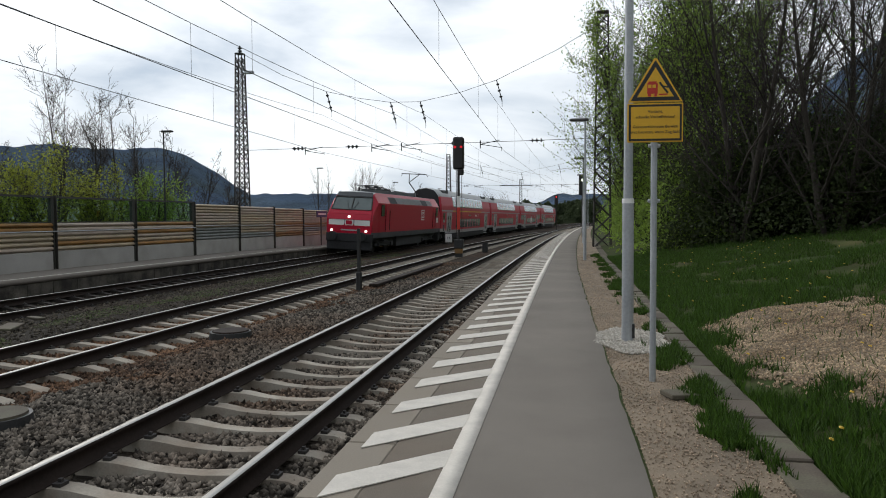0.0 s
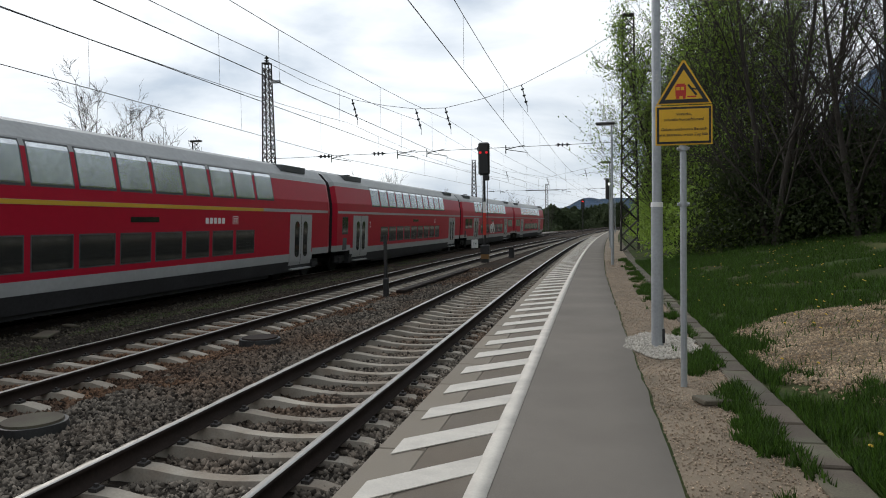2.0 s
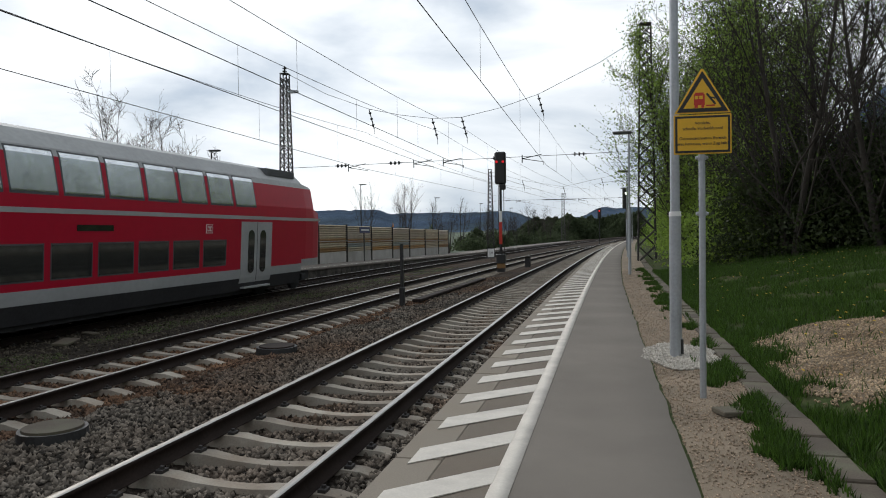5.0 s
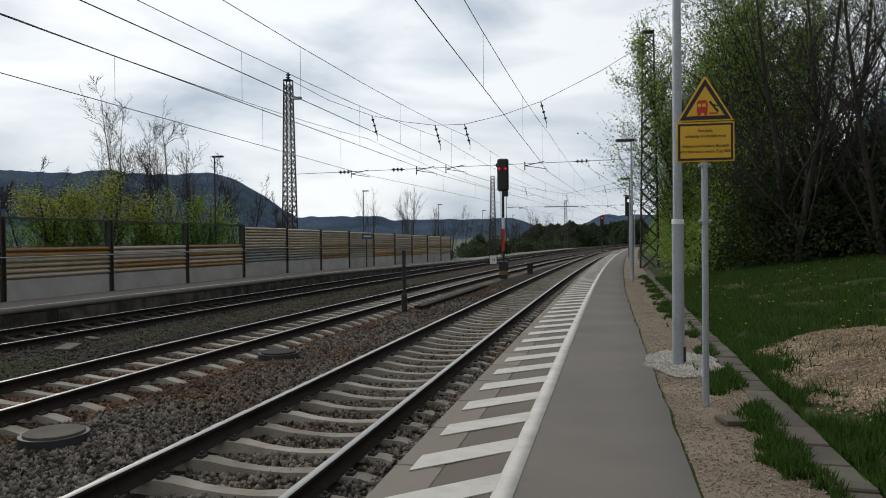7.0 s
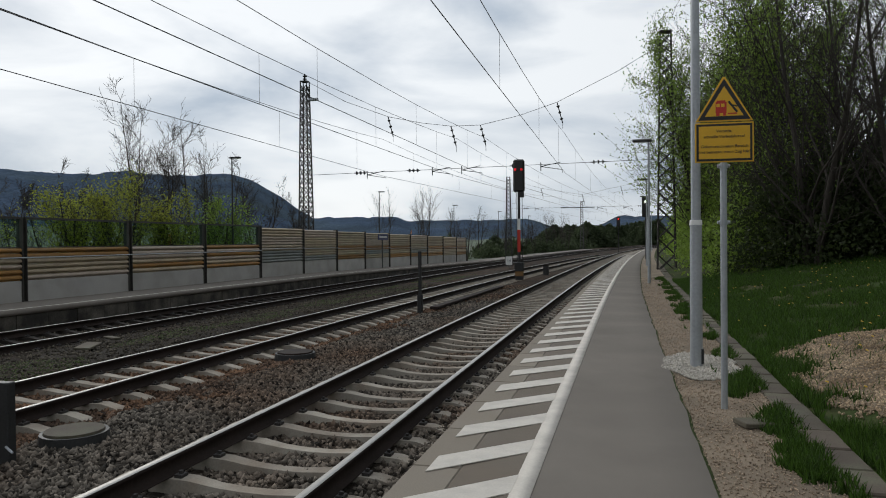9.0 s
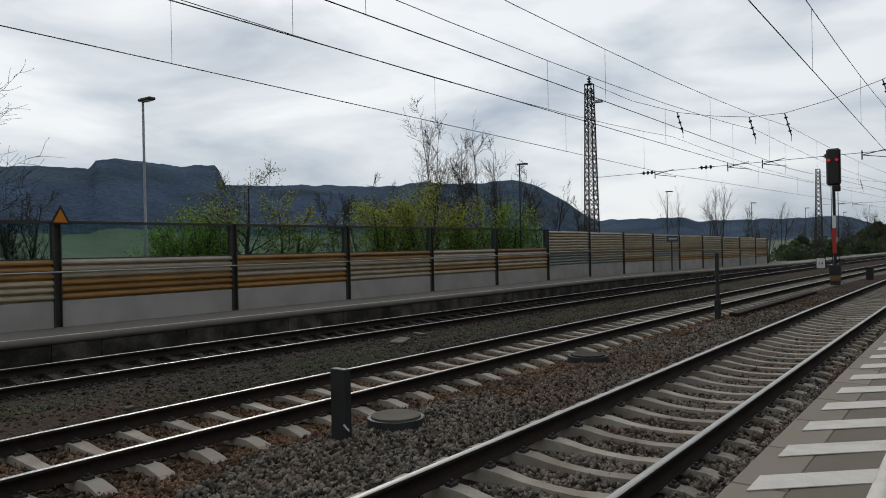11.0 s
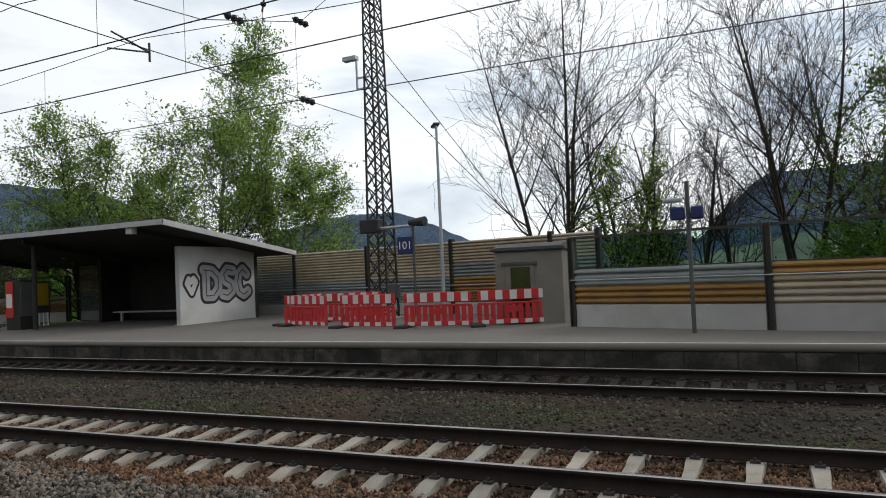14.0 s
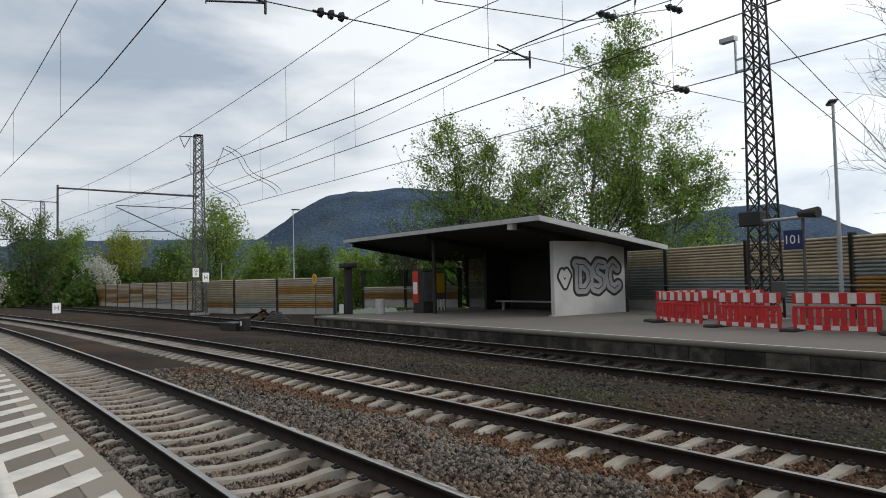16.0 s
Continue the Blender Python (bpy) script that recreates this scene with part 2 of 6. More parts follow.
M_birch = mat("birch_bark", (0.36, 0.34, 0.30), 0.85, vary=0.4, scale=2, fine=9, bump=0.2, dirt=(0.04, 0.035, 0.03), dirt_amount=0.9, dirt_scale=5)
M_leaf = leaf_mat("young_leaves", (0.19, 0.28, 0.05))
# leaf colour lowered to carry the shade under the bank trees
M_leafshade = leaf_mat("shaded_undergrowth_leaves", (0.034, 0.048, 0.016))
M_leafwood = leaf_mat("far_wood_leaves", (0.062, 0.082, 0.040))
M_leafdark = leaf_mat("hedge_leaves", (0.09, 0.15, 0.032))
M_leafbirch = leaf_mat("birch_leaves", (0.20, 0.30, 0.06))
M_leafyellow = leaf_mat("yellow_green_leaves", (0.25, 0.28, 0.04))
M_leafmid = leaf_mat("maple_leaves", (0.11, 0.17, 0.035))
M_blossom = leaf_mat("white_blossom", (0.5, 0.5, 0.42), 0.2)
M_grass = leaf_mat("grass_blades", (0.042, 0.084, 0.012), 0.6)


# ---- helpers for building ----
def box(bm, x0, x1, y0, y1, z0, z1):
    v = [bm.verts.new((x, y, z)) for z in (z0, z1) for y in (y0, y1) for x in (x0, x1)]
    for f in ((0, 2, 3, 1), (4, 5, 7, 6), (0, 1, 5, 4), (1, 3, 7, 5), (3, 2, 6, 7), (2, 0, 4, 6)):
        bm.faces.new([v[i] for i in f])


def bevelled(x0, x1, y0, y1, z0, z1, r=0.01):
    bm = bmesh.new()
    box(bm, x0, x1, y0, y1, z0, z1)
    bmesh.ops.bevel(bm, geom=bm.edges[:], offset=r, segments=1, affect="EDGES")
    return bm


def boxes(*dims):
    bm = bmesh.new()
    for d in dims:
        box(bm, *d)
    return bm


def tube(bm, a, b, r0, r1=None, n=8):
    a, b = Vector(a), Vector(b)
    q = (b - a).to_track_quat("Z", "Y")
    r1 = r0 if r1 is None else r1
    rings = [[bm.verts.new(p + q @ Vector((r * math.cos(2 * math.pi * i / n), r * math.sin(2 * math.pi * i / n), 0))) for i in range(n)]
             for p, r in ((a, r0), (b, r1))]
    for i in range(n):
        j = (i + 1) % n
        bm.faces.new((rings[0][i], rings[0][j], rings[1][j], rings[1][i]))
    bm.faces.new(rings[0][::-1]), bm.faces.new(rings[1])


def tubes(*specs):
    bm = bmesh.new()
    for s in specs:
        tube(bm, *s)
    return bm


def prism(bm, pts, depth, axis="y", at=0.0):
    """A flat outline pts (two coordinates) given a depth along an axis."""
    def p(a, b, c):
        return {"y": (a, c, b), "x": (c, a, b), "z": (a, b, c)}[axis]
    lo = [bm.verts.new(p(a, b, at)) for a, b in pts]
    hi = [bm.verts.new(p(a, b, at + depth)) for a, b in pts]
    n = len(pts)
    bm.faces.new(lo), bm.faces.new(hi[::-1])
    for i in range(n):
        j = (i + 1) % n
        bm.faces.new((lo[i], hi[i], hi[j], lo[j]))


def mesh_of(name, bm, *materials):
    bmesh.ops.recalc_face_normals(bm, faces=bm.faces[:])
    me = bpy.data.meshes.new(name)
    bm.to_mesh(me)
    bm.free()
    for m in materials:
        me.materials.append(m)
    return me


def part(name, bm, material, parent, label="", m=None):
    ob = new(name, mesh_of(name, bm, material) if isinstance(bm, bmesh.types.BMesh) else bm)
    ob.parent = parent
    if m is not None:
        ob.matrix_basis = m
    return tagged(ob, label)


def thing(name, m, label, category, group="", kind=""):
    ob = new(name)
    ob.empty_display_size = 0.2
    ob.matrix_basis = m
    return tagged(ob, label, category, group, kind)


def raw(name, verts, faces, *materials, idx=None):
    me = bpy.data.meshes.new(name)
    verts = np.asarray(verts, dtype=np.float32).reshape(-1, 3)
    faces = np.asarray(faces, dtype=np.int32)
    k = faces.shape[1]
    me.vertices.add(len(verts)), me.loops.add(faces.size), me.polygons.add(len(faces))
    me.vertices.foreach_set("co", verts.ravel())
    me.loops.foreach_set("vertex_index", faces.ravel())
    me.polygons.foreach_set("loop_start", np.arange(0, faces.size, k, dtype=np.int32))
    for m in materials:
        me.materials.append(m)
    if idx is not None:
        me.polygons.foreach_set("material_index", np.asarray(idx, dtype=np.int32))
    me.update(calc_edges=True)
    return me


# ---- the plan: lines of the tracks, x over y ----
def curve(y, a, yf, rf, yb, rb):
    if y > yf:
        return a + (y - yf) ** 2 / (2 * rf)
    if y < yb:
        return a + (y - yb) ** 2 / (2 * rb)
    return a


LINES = {1: (-3.20, 8.5, 1700, -4, 600), 2: (-7.84, 1.7, 905, 1.7, 560), 3: (-13.55, -20, 1711, -32, 480)}
RAIL_Z = {1: (-0.313, -0.377), 2: (-0.42, -0.41), 3: (-0.458, -0.539)}


def at(track, y, d=0.0, z=0.0):
    """A place d metres to the right of a track's middle."""
    x, s = curve(y, *LINES[track]), (curve(y + 0.5, *LINES[track]) - curve(y - 0.5, *LINES[track]))
    k = 1 / math.hypot(1, s)
    return Vector((x + d * k, y - d * s * k, z))


def heading(track, y):
    return math.degrees(-math.atan(curve(y + 0.5, *LINES[track]) - curve(y - 0.5, *LINES[track])))


def steps(a, b, n):
    return [a + (b - a) * i / n for i in range(n + 1)]


def sweep(name, track, profile, ys, materials, pick=None, closed=True):
    """A profile of (offset, height) carried along a track's line."""
    vs, fs, ix, n = [], [], [], len(profile)
    for y in ys:
        vs += [at(track, y, d, z) for d, z in profile]
    for j in range(len(ys) - 1):
        for i in range(n if closed else n - 1):
            k = (i + 1) % n
            fs.append((j * n + i, (j + 1) * n + i, (j + 1) * n + k, j * n + k))
            ix.append(pick[i] if pick else 0)
    return raw(name, vs, fs, *materials, idx=ix)


YS = steps(-330, -60, 54) + steps(-57, 60, 78) + steps(64, 420, 89)

# the far side was planned nearer to the eye; this carries it to its true distance and size
FAR = Matrix.Translation(EYE) @ Matrix.Scale(1.075, 4) @ Matrix.Translation((0, 0, -1.55))


def far(x, y):
    """FAR for a thing planned at x, y, from where the eye was when it faced it."""
    return Matrix.Translation((*held(math.degrees(math.atan2(-x, y))), 0)) @ FAR


# ---- ground, track beds, platforms ----
def patch(name, track, ds, ys, zf, material, label, category, jitter=0.0, kind="structure"):
    """A sheet along a track: offsets ds, stations ys, height zf(x, y, d)."""
    n, vs, fs = len(ds), [], []
    for y in ys:
        for d in ds:
            p = at(track, y, d)
            vs.append((p.x, p.y, zf(p.x, p.y, d)))
    for j in range(len(ys) - 1):
        for i in range(n - 1):
            fs.append((j * n + i, j * n + i + 1, (j + 1) * n + i + 1, (j + 1) * n + i))
    ob = new(name, raw(name, vs, fs, material))
    for p in ob.data.polygons:
        p.use_smooth = True
    return tagged(ob, label, category, kind=kind)


def rough_noise(x, y, s):
    return noise.noise((x * s, y * s, 3.1))


def bank(x, y):
    """The grass bank beside the platform, which rises away from the tracks."""
    k = max(0.0, x - 1.75)
    z = 0.17 * k if k < 12 else 2.04 + 0.42 * (k - 12)
    return -0.03 + min(z, 12) + 0.05 * rough_noise(x, y, 0.7) * min(1, k + 0.2)


def valley(x, y):
    """The low land beyond the far platform."""
    return -1.0 - min(6.0, max(0.0, (-x - 26) * 0.12))


def terrain():
    xs = [-4000, -2500, -1500, -900, -500, -300, -180, -110, -70, -45, -32, -26, -22, -17, -14, -10, -6, -2, 1.5, 4, 7, 10, 14, 19, 26, 36, 50, 80, 140, 300, 700, 1500, 4000]
    ys = [-4000, -2200, -1200, -700, -420, -280, -200, -150, -110, -80, -60, -44, -32, -22, -12, 0, 12, 24, 36, 50, 70, 100, 140, 200, 280, 420, 700, 1200, 2200, 4000]
    vs, fs, n = [], [], len(xs)
    for y in ys:
        for x in xs:
            edge = curve(max(-330, min(420, y)), *LINES[1])
            u = x + 3.13 + edge
            r = x - 0.0
            z = valley(r, y) if r < -24 else (-0.85 if r < 1.5 else bank(r, y) - 0.4)
            vs.append((x + (edge + 3.13 if abs(x) < 40 else 0), y, z))
    for j in range(len(ys) - 1):
        for i in range(n - 1):
            fs.append((j * n + i, j * n + i + 1, (j + 1) * n + i + 1, (j + 1) * n + i))
    tagged(new("ground", raw("ground", vs, fs, M_field)), "green spring meadow and low land around the station", "ground", kind="structure")


terrain()


def bed_z(x, y, d):
    z = -0.60
    for k, top in ((1, -0.60), (2, -0.665), (3, -0.725)):
        u = abs(x - curve(y, *LINES[k]))
        if u < 1.25:
            z = top
        elif u < 1.9:
            z = top + (-0.60 - top) * (u - 1.25) / 0.65
    if x < curve(y, *LINES[3]) + 3.2:
        z = max(-0.715, z - 0.115 * min(1, (curve(y, *LINES[3]) + 3.2 - x) / 1.6))
    return z + 0.014 * noise.noise((x * 2.3, y * 2.3, 0)) + 0.012 * noise.noise((x * 9, y * 9, 7))


patch("ballast_bed", 1, steps(-14.6, 1.73, 130), steps(-24, 40, 400), bed_z, M_ballastgap, "brown crushed stone ballast between the tracks, darkened for shaded gaps", "ballast")
patch("ballast_bed", 1, steps(-21.5, 1.73, 58), steps(-330, -24, 150), bed_z, M_ballastgap, "grey brown crushed stone ballast in the curve", "ballast")
patch("ballast_bed", 1, steps(-14.6, 1.73, 42), steps(40, 420, 190), bed_z, M_ballastgap, "grey brown crushed stone ballast towards the junction", "ballast")


def stones(count, x0, x1, y0, y1, size, seed, name, material, label, zf, keep=None):
    """Loose stones, each an uneven eight-sided lump, in one mesh."""
    rg = np.random.default_rng(seed)
    pts = []
    while len(pts) < count:
        x, y = rg.uniform(x0, x1), rg.uniform(y0, y1)
        if keep is None or keep(x, y, rg):
            pts.append((x, y, zf(x, y)))
    c = np.array(pts)
    base = np.array([(1, 0, 0), (-1, 0, 0), (0, 1, 0), (0, -1, 0), (0, 0, 1), (0, 0, -1)], float)
    tri = np.array([(0, 2, 4), (2, 1, 4), (1, 3, 4), (3, 0, 4), (2, 0, 5), (1, 2, 5), (3, 1, 5), (0, 3, 5)])
    s = size * rg.uniform(0.55, 1.3, (count, 1, 1)) * rg.uniform(0.6, 1.2, (count, 1, 3))
    v = base[None] * s * rg.uniform(0.75, 1.25, (count, 6, 3)) + rg.normal(0, 0.12, (count, 6, 3)) * size
    a, b = rg.uniform(0, 6.28, count), rg.uniform(-0.7, 0.7, count)
    ca, sa, cb, sb = np.cos(a)[:, None], np.sin(a)[:, None], np.cos(b)[:, None], np.sin(b)[:, None]
    x, y, z = v[..., 0], v[..., 1] * cb - v[..., 2] * sb, v[..., 1] * sb + v[..., 2] * cb
    v = np.stack([x * ca - y * sa, x * sa + y * ca, z], -1) + c[:, None]
    f = (tri[None] + 6 * np.arange(count)[:, None, None]).reshape(-1, 3)
    return tagged(new(name, raw(name, v, f, material)), label, "stones", kind="stuff")


def near_keep(x, y, rg):
    d2 = x * x + y * y
    for k in (1, 2):
        if abs(abs(x - curve(y, *LINES[k])) - 0.75) < 0.09:
            return False
    return rg.random() < min(1.0, 130 / d2)


def rusty(x, y):
    return abs(x - curve(y, *LINES[2])) < 1.75 + 0.9 * noise.noise((x * 0.9, y * 0.5, 3)) + 0.5 * noise.noise((x * 4, y * 4, 7))


stones(74000, -9.2, -1.75, -20, 34, 0.037, 5, "ballast_stones", M_stone, "loose grey and brown ballast stones between the rails",
       lambda x, y: bed_z(x, y, 0) + 0.004, lambda x, y, rg: not rusty(x, y) and near_keep(x, y, rg))
stones(60000, -9.2, -4.2, -20, 34, 0.036, 8, "ballast_stones", M_stonebrown, "loose rust brown ballast stones along the middle track",
       lambda x, y: bed_z(x, y, 0) + 0.004, lambda x, y, rg: rusty(x, y) and near_keep(x, y, rg))
stones(26000, -14.6, -9.0, -26, 34, 0.035, 6, "ballast_stones", M_stonedark, "loose dark ballast stones beside the far platform",
       lambda x, y: bed_z(x, y, 0) + 0.004)


# ---- tracks ----
def rail_profile(z):
    """Foot, web and head of a rail whose running surface lies at z."""
    half = [(0.036, 0.0), (0.036, -0.035), (0.010, -0.05), (0.010, -0.135), (0.072, -0.155), (0.072, -0.165)]
    right = [(d, z + h) for d, h in half]
    return right + [(-d, h) for d, h in right[::-1]]


def sleeper_mesh(material):
    """A concrete sleeper with a waist and sloped ends, with the rails' fasteners on it."""
    bm = bmesh.new()
    cut = [(-1.30, -0.095, 0.085), (-1.22, -0.05, 0.09), (-1.0, 0.0, 0.085), (-0.5, 0.0, 0.085), (-0.25, -0.03, 0.072), (0, -0.038, 0.068),
           (0.25, -0.03, 0.072), (0.5, 0.0, 0.085), (1.0, 0.0, 0.085), (1.22, -0.05, 0.09), (1.30, -0.095, 0.085)]
    rings = [[bm.verts.new((x, s * w, zz)) for s, zz in ((-1.35, -0.2), (-1, z), (1, z), (1.35, -0.2))] for x, z, w in cut]
    for a, b in zip(rings, rings[1:]):
        for i in range(3):
            bm.faces.new((a[i], a[i + 1], b[i + 1], b[i]))
    bm.faces.new(rings[0]), bm.faces.new(rings[-1][::-1])
    k = len(bm.faces)
    for sx in (-0.75, 0.75):
        for o in (-0.13, 0.13):
            box(bm, sx + o - 0.035, sx + o + 0.035, -0.05, 0.05, 0.0, 0.028)
            box(bm, sx + o - 0.015, sx + o + 0.015, -0.015, 0.015, 0.028, 0.055)
    bm.faces.ensure_lookup_table()
    for f in bm.faces[k:]:
        f.material_index = 1
    return mesh_of("sleeper", bm, material, M_clip)


def track(k, y0, y1, s0, s1, material, label, first=0.0):
    t = thing("railway_track", Matrix.Identity(4), label, "railway track", "tracks of the station", "structure")
    for d, z, sd in ((-0.75, RAIL_Z[k][0], 1), (0.75, RAIL_Z[k][1], -1)):
        prof = [(d + a, h) for a, h in rail_profile(z)]
        part("rail", sweep("rail", k, prof, [y for y in YS if y0 <= y <= y1], (M_rail, M_railtop), pick=[0] * 11 + [1]), None, t,
             "rusty steel rail with a bright worn head")
    me, far, faces = sleeper_mesh(material), [], []
    cant = math.degrees(math.atan2(RAIL_Z[k][0] - RAIL_Z[k][1], 1.5))
    n = int((y1 - y0) / 0.6)
    bmv = np.array([v.co for v in me.vertices])
    quads = [list(p.vertices) for p in me.polygons]
    count = 0
    for i in range(n):
        y = y0 + first + i * 0.6
        if y > 130 or y < -110:
            continue
        m = Matrix.Translation(at(k, y, 0, (RAIL_Z[k][0] + RAIL_Z[k][1]) / 2 - 0.165)) @ pose(0, 0, 0, 0, cant, heading(k, y))
        if s0 <= y <= s1:
            part("sleeper", me, None, t, m=m)
        else:
            r = np.array(m.to_3x3())
            far.append(bmv @ r.T + np.array(m.translation))
            faces += [[v + count for v in q] for q in quads]
            count += len(bmv)
    rest = bpy.data.meshes.new("far_sleepers")
    rest.from_pydata(np.concatenate(far).tolist(), [], faces)
    rest.materials.append(material)
    tagged(part("far_sleepers", rest, None, t, "row of sleepers further along the line"), kind="stuff")


# ---- platforms ----
def near_platform():
    p = thing("platform_1", Matrix.Identity(4), "grey asphalt railway platform with white safety markings", "platform", kind="structure")
    ys = [y for y in YS if -60 <= y <= 130]
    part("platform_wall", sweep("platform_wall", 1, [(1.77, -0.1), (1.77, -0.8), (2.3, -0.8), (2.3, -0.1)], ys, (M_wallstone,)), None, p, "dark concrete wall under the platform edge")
    vs, fs = [], []
    yy = steps(-60, 130, 760)
    for y in yy:
        r = 3.73 - 0.011 * max(0, min(y, 22)) + 0.035 * noise.noise((y * 1.7, 0, 0)) + 0.012 * noise.noise((y * 7, 2, 0))
        for d, z in ((2.055, -0.002), (2.47, 0.003), (3.2, 0.0), (r, -0.008), (r + 0.045, -0.04)):
            vs.append(at(1, y, d, z))
    for j in range(len(yy) - 1):
        for i in range(4):
            fs.append((j * 5 + i, j * 5 + i + 1, j * 5 + 6 + i, j * 5 + 5 + i))
    part("asphalt", raw("asphalt", vs, fs, M_asphalt, M_strip, M_soil, idx=[1, 0, 0, 2] * (len(yy) - 1)), None, p, "worn grey asphalt surface")
    part("white_line", sweep("white_line", 1, [(2.455, 0.0), (2.455, 0.008), (2.585, 0.008), (2.585, 0.0)], ys, (M_paint,)), None, p, "painted white safety line")
    bm = boxes((-0.175, 0.172, -0.494, 0.494, -0.14, 0.0))
    bmesh.ops.bevel(bm, geom=[e for e in bm.edges if all(v.co.z > -0.01 for v in e.verts)], offset=0.01, segments=1, affect="EDGES")
    me = mesh_of("edge_slab", bm, M_edge)
    for i in range(-45, 110):
        y = i + 0.2
        part("edge_slab", me, None, p, m=Matrix.Translation(at(1, y, 1.88, 0)) @ pose(0, 0, 0, 0, 0, heading(1, y)))
    bm = bmesh.new()
    prism(bm, [(-0.31, -0.465), (0.31, 0.12), (0.31, 0.465), (-0.31, -0.12)], 0.006, "z", 0.003)
    me = mesh_of("stripe", bm, M_paint)
    for i in range(-34, 80):
        y = 5.03 + i * 0.86
        part("stripe", me, None, p, m=Matrix.Translation(at(1, y, 2.15, 0)) @ pose(0, 0, 0, 0, 0, heading(1, y)))


near_platform()
YR = steps(-60, 0, 30) + steps(0.25, 40, 160) + steps(42, 130, 45)
patch("gravel_strip", 1, steps(3.4, 4.75, 10), YR, lambda x, y, d: -0.028 + 0.012 * rough_noise(x, y, 3), M_gravel, "trodden fine gravel strip beside the platform", "gravel")
patch("grass_bank", 1, steps(4.42, 9, 40) + steps(9.4, 40, 40), YR,
      lambda x, y, d: bank(x, y) - (0.02 if d < 4.8 else 0) + 0.03 * rough_noise(x, y, 2.5), M_soil, "green spring grass bank rising beside the platform", "grass")


def kerb():
    k = thing("slab_path", Matrix.Identity(4), "row of old mossy concrete slabs along the grass", "kerb", kind="structure")
    bm = bevelled(-0.135, 0.135, -0.242, 0.242, -0.08, 0.0, 0.012)
    me = mesh_of("slab", bm, M_slab)
    rg = random.Random(4)
    for i in range(0, 130):
        y = 2.0 + i * 0.5
        part("slab", me, None, k, m=Matrix.Translation(at(1, y, 4.61, 0.0)) @ pose(0, 0, rg.uniform(-0.008, 0.012), rg.uniform(-1.4, 1.4), rg.uniform(-2, 2), heading(1, y) + rg.uniform(-1.2, 1.2)))


kerb()


def far_platform():
    p = thing("platform_2", Matrix.Identity(4), "old far railway platform with a dark stone wall", "platform", kind="structure")
    ys = [-32.8] + [y for y in YS if -32.6 <= y <= 150]
    zt = lambda y: -0.1 if y < 34 else max(-0.4, -0.1 - (y - 34) * 0.009)
    vs, fs = [], []
    prof = lambda y: [(-1.72, zt(y) - 0.62), (-1.72, zt(y) - 0.13), (-1.66, zt(y) - 0.12), (-1.66, zt(y)), (-2.2, zt(y) + 0.004), (-3.2 if y > -4 else -8.0, zt(y) + 0.01), (-3.9 if y > 2 else -14, zt(y) - 0.0)]
    for y in ys:
        vs += [at(3, y, d, z) for d, z in prof(y)]
    for j in range(len(ys) - 1):
        for i in range(6):
            fs.append((j * 7 + i, (j + 1) * 7 + i, (j + 1) * 7 + i + 1, j * 7 + i + 1))
    fs.append((0, 1, 2, 3)), fs.append((3, 4, 5, 6))
    ix = ([1, 0, 0, 0, 0, 0] * (len(ys) - 1)) + [1, 1]
    part("deck", raw("deck", vs, fs, M_asphalt2, M_wallstone, idx=ix), None, p, "worn brown grey asphalt deck")
    vs, fs = [], []
    for y in ys:
        vs += [at(3, y, d, zt(y) + h) for d, h in ((-1.95, 0.006), (-2.03, 0.007))]
    for j in range(len(ys) - 1):
        fs.append((2 * j, 2 * j + 1, 2 * j + 3, 2 * j + 2))
    part("white_line", raw("white_line", vs, fs, M_paint), None, p, "thin white line along the edge")
    bm = bevelled(-0.06, 0.02, -0.495, 0.495, -0.47, 0.0, 0.008)
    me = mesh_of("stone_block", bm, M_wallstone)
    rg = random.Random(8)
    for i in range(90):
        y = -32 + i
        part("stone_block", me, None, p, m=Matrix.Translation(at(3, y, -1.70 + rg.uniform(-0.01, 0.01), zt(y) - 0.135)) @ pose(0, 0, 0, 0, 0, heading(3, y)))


far_platform()


# ---- noise barriers ----
def sheet_mesh(name, w, h, ribs, material):
    """A corrugated sheet: w along y, h high, with the ribs' depth along x."""
    pts, p = [], h / ribs
    for i in range(ribs):
        z = i * p
        pts += [(0.0, z), (0.0, z + 0.20 * p), (0.055, z + 0.25 * p), (0.08, z + 0.42 * p), (0.08, z + 0.66 * p), (0.035, z + 0.97 * p)]
    pts += [(0.0, h)]
    vs, fs = [], []
    for y in (-w / 2, w / 2):
        vs += [(x, y, z) for x, z in pts] + [(-0.06, y, h), (-0.06, y, 0)]
    n = len(pts) + 2
    for i in range(n):
        j = (i + 1) % n
        fs.append((i, j, n + j, n + i))
    me = bpy.data.meshes.new(name)
    me.from_pydata(vs, [], fs + [tuple(range(n))[::-1], tuple(range(n, 2 * n))])
    me.materials.append(material)
    return me


SHORT = {"o": "ochre", "b": "beige", "p": "pink", "l": "blue"}


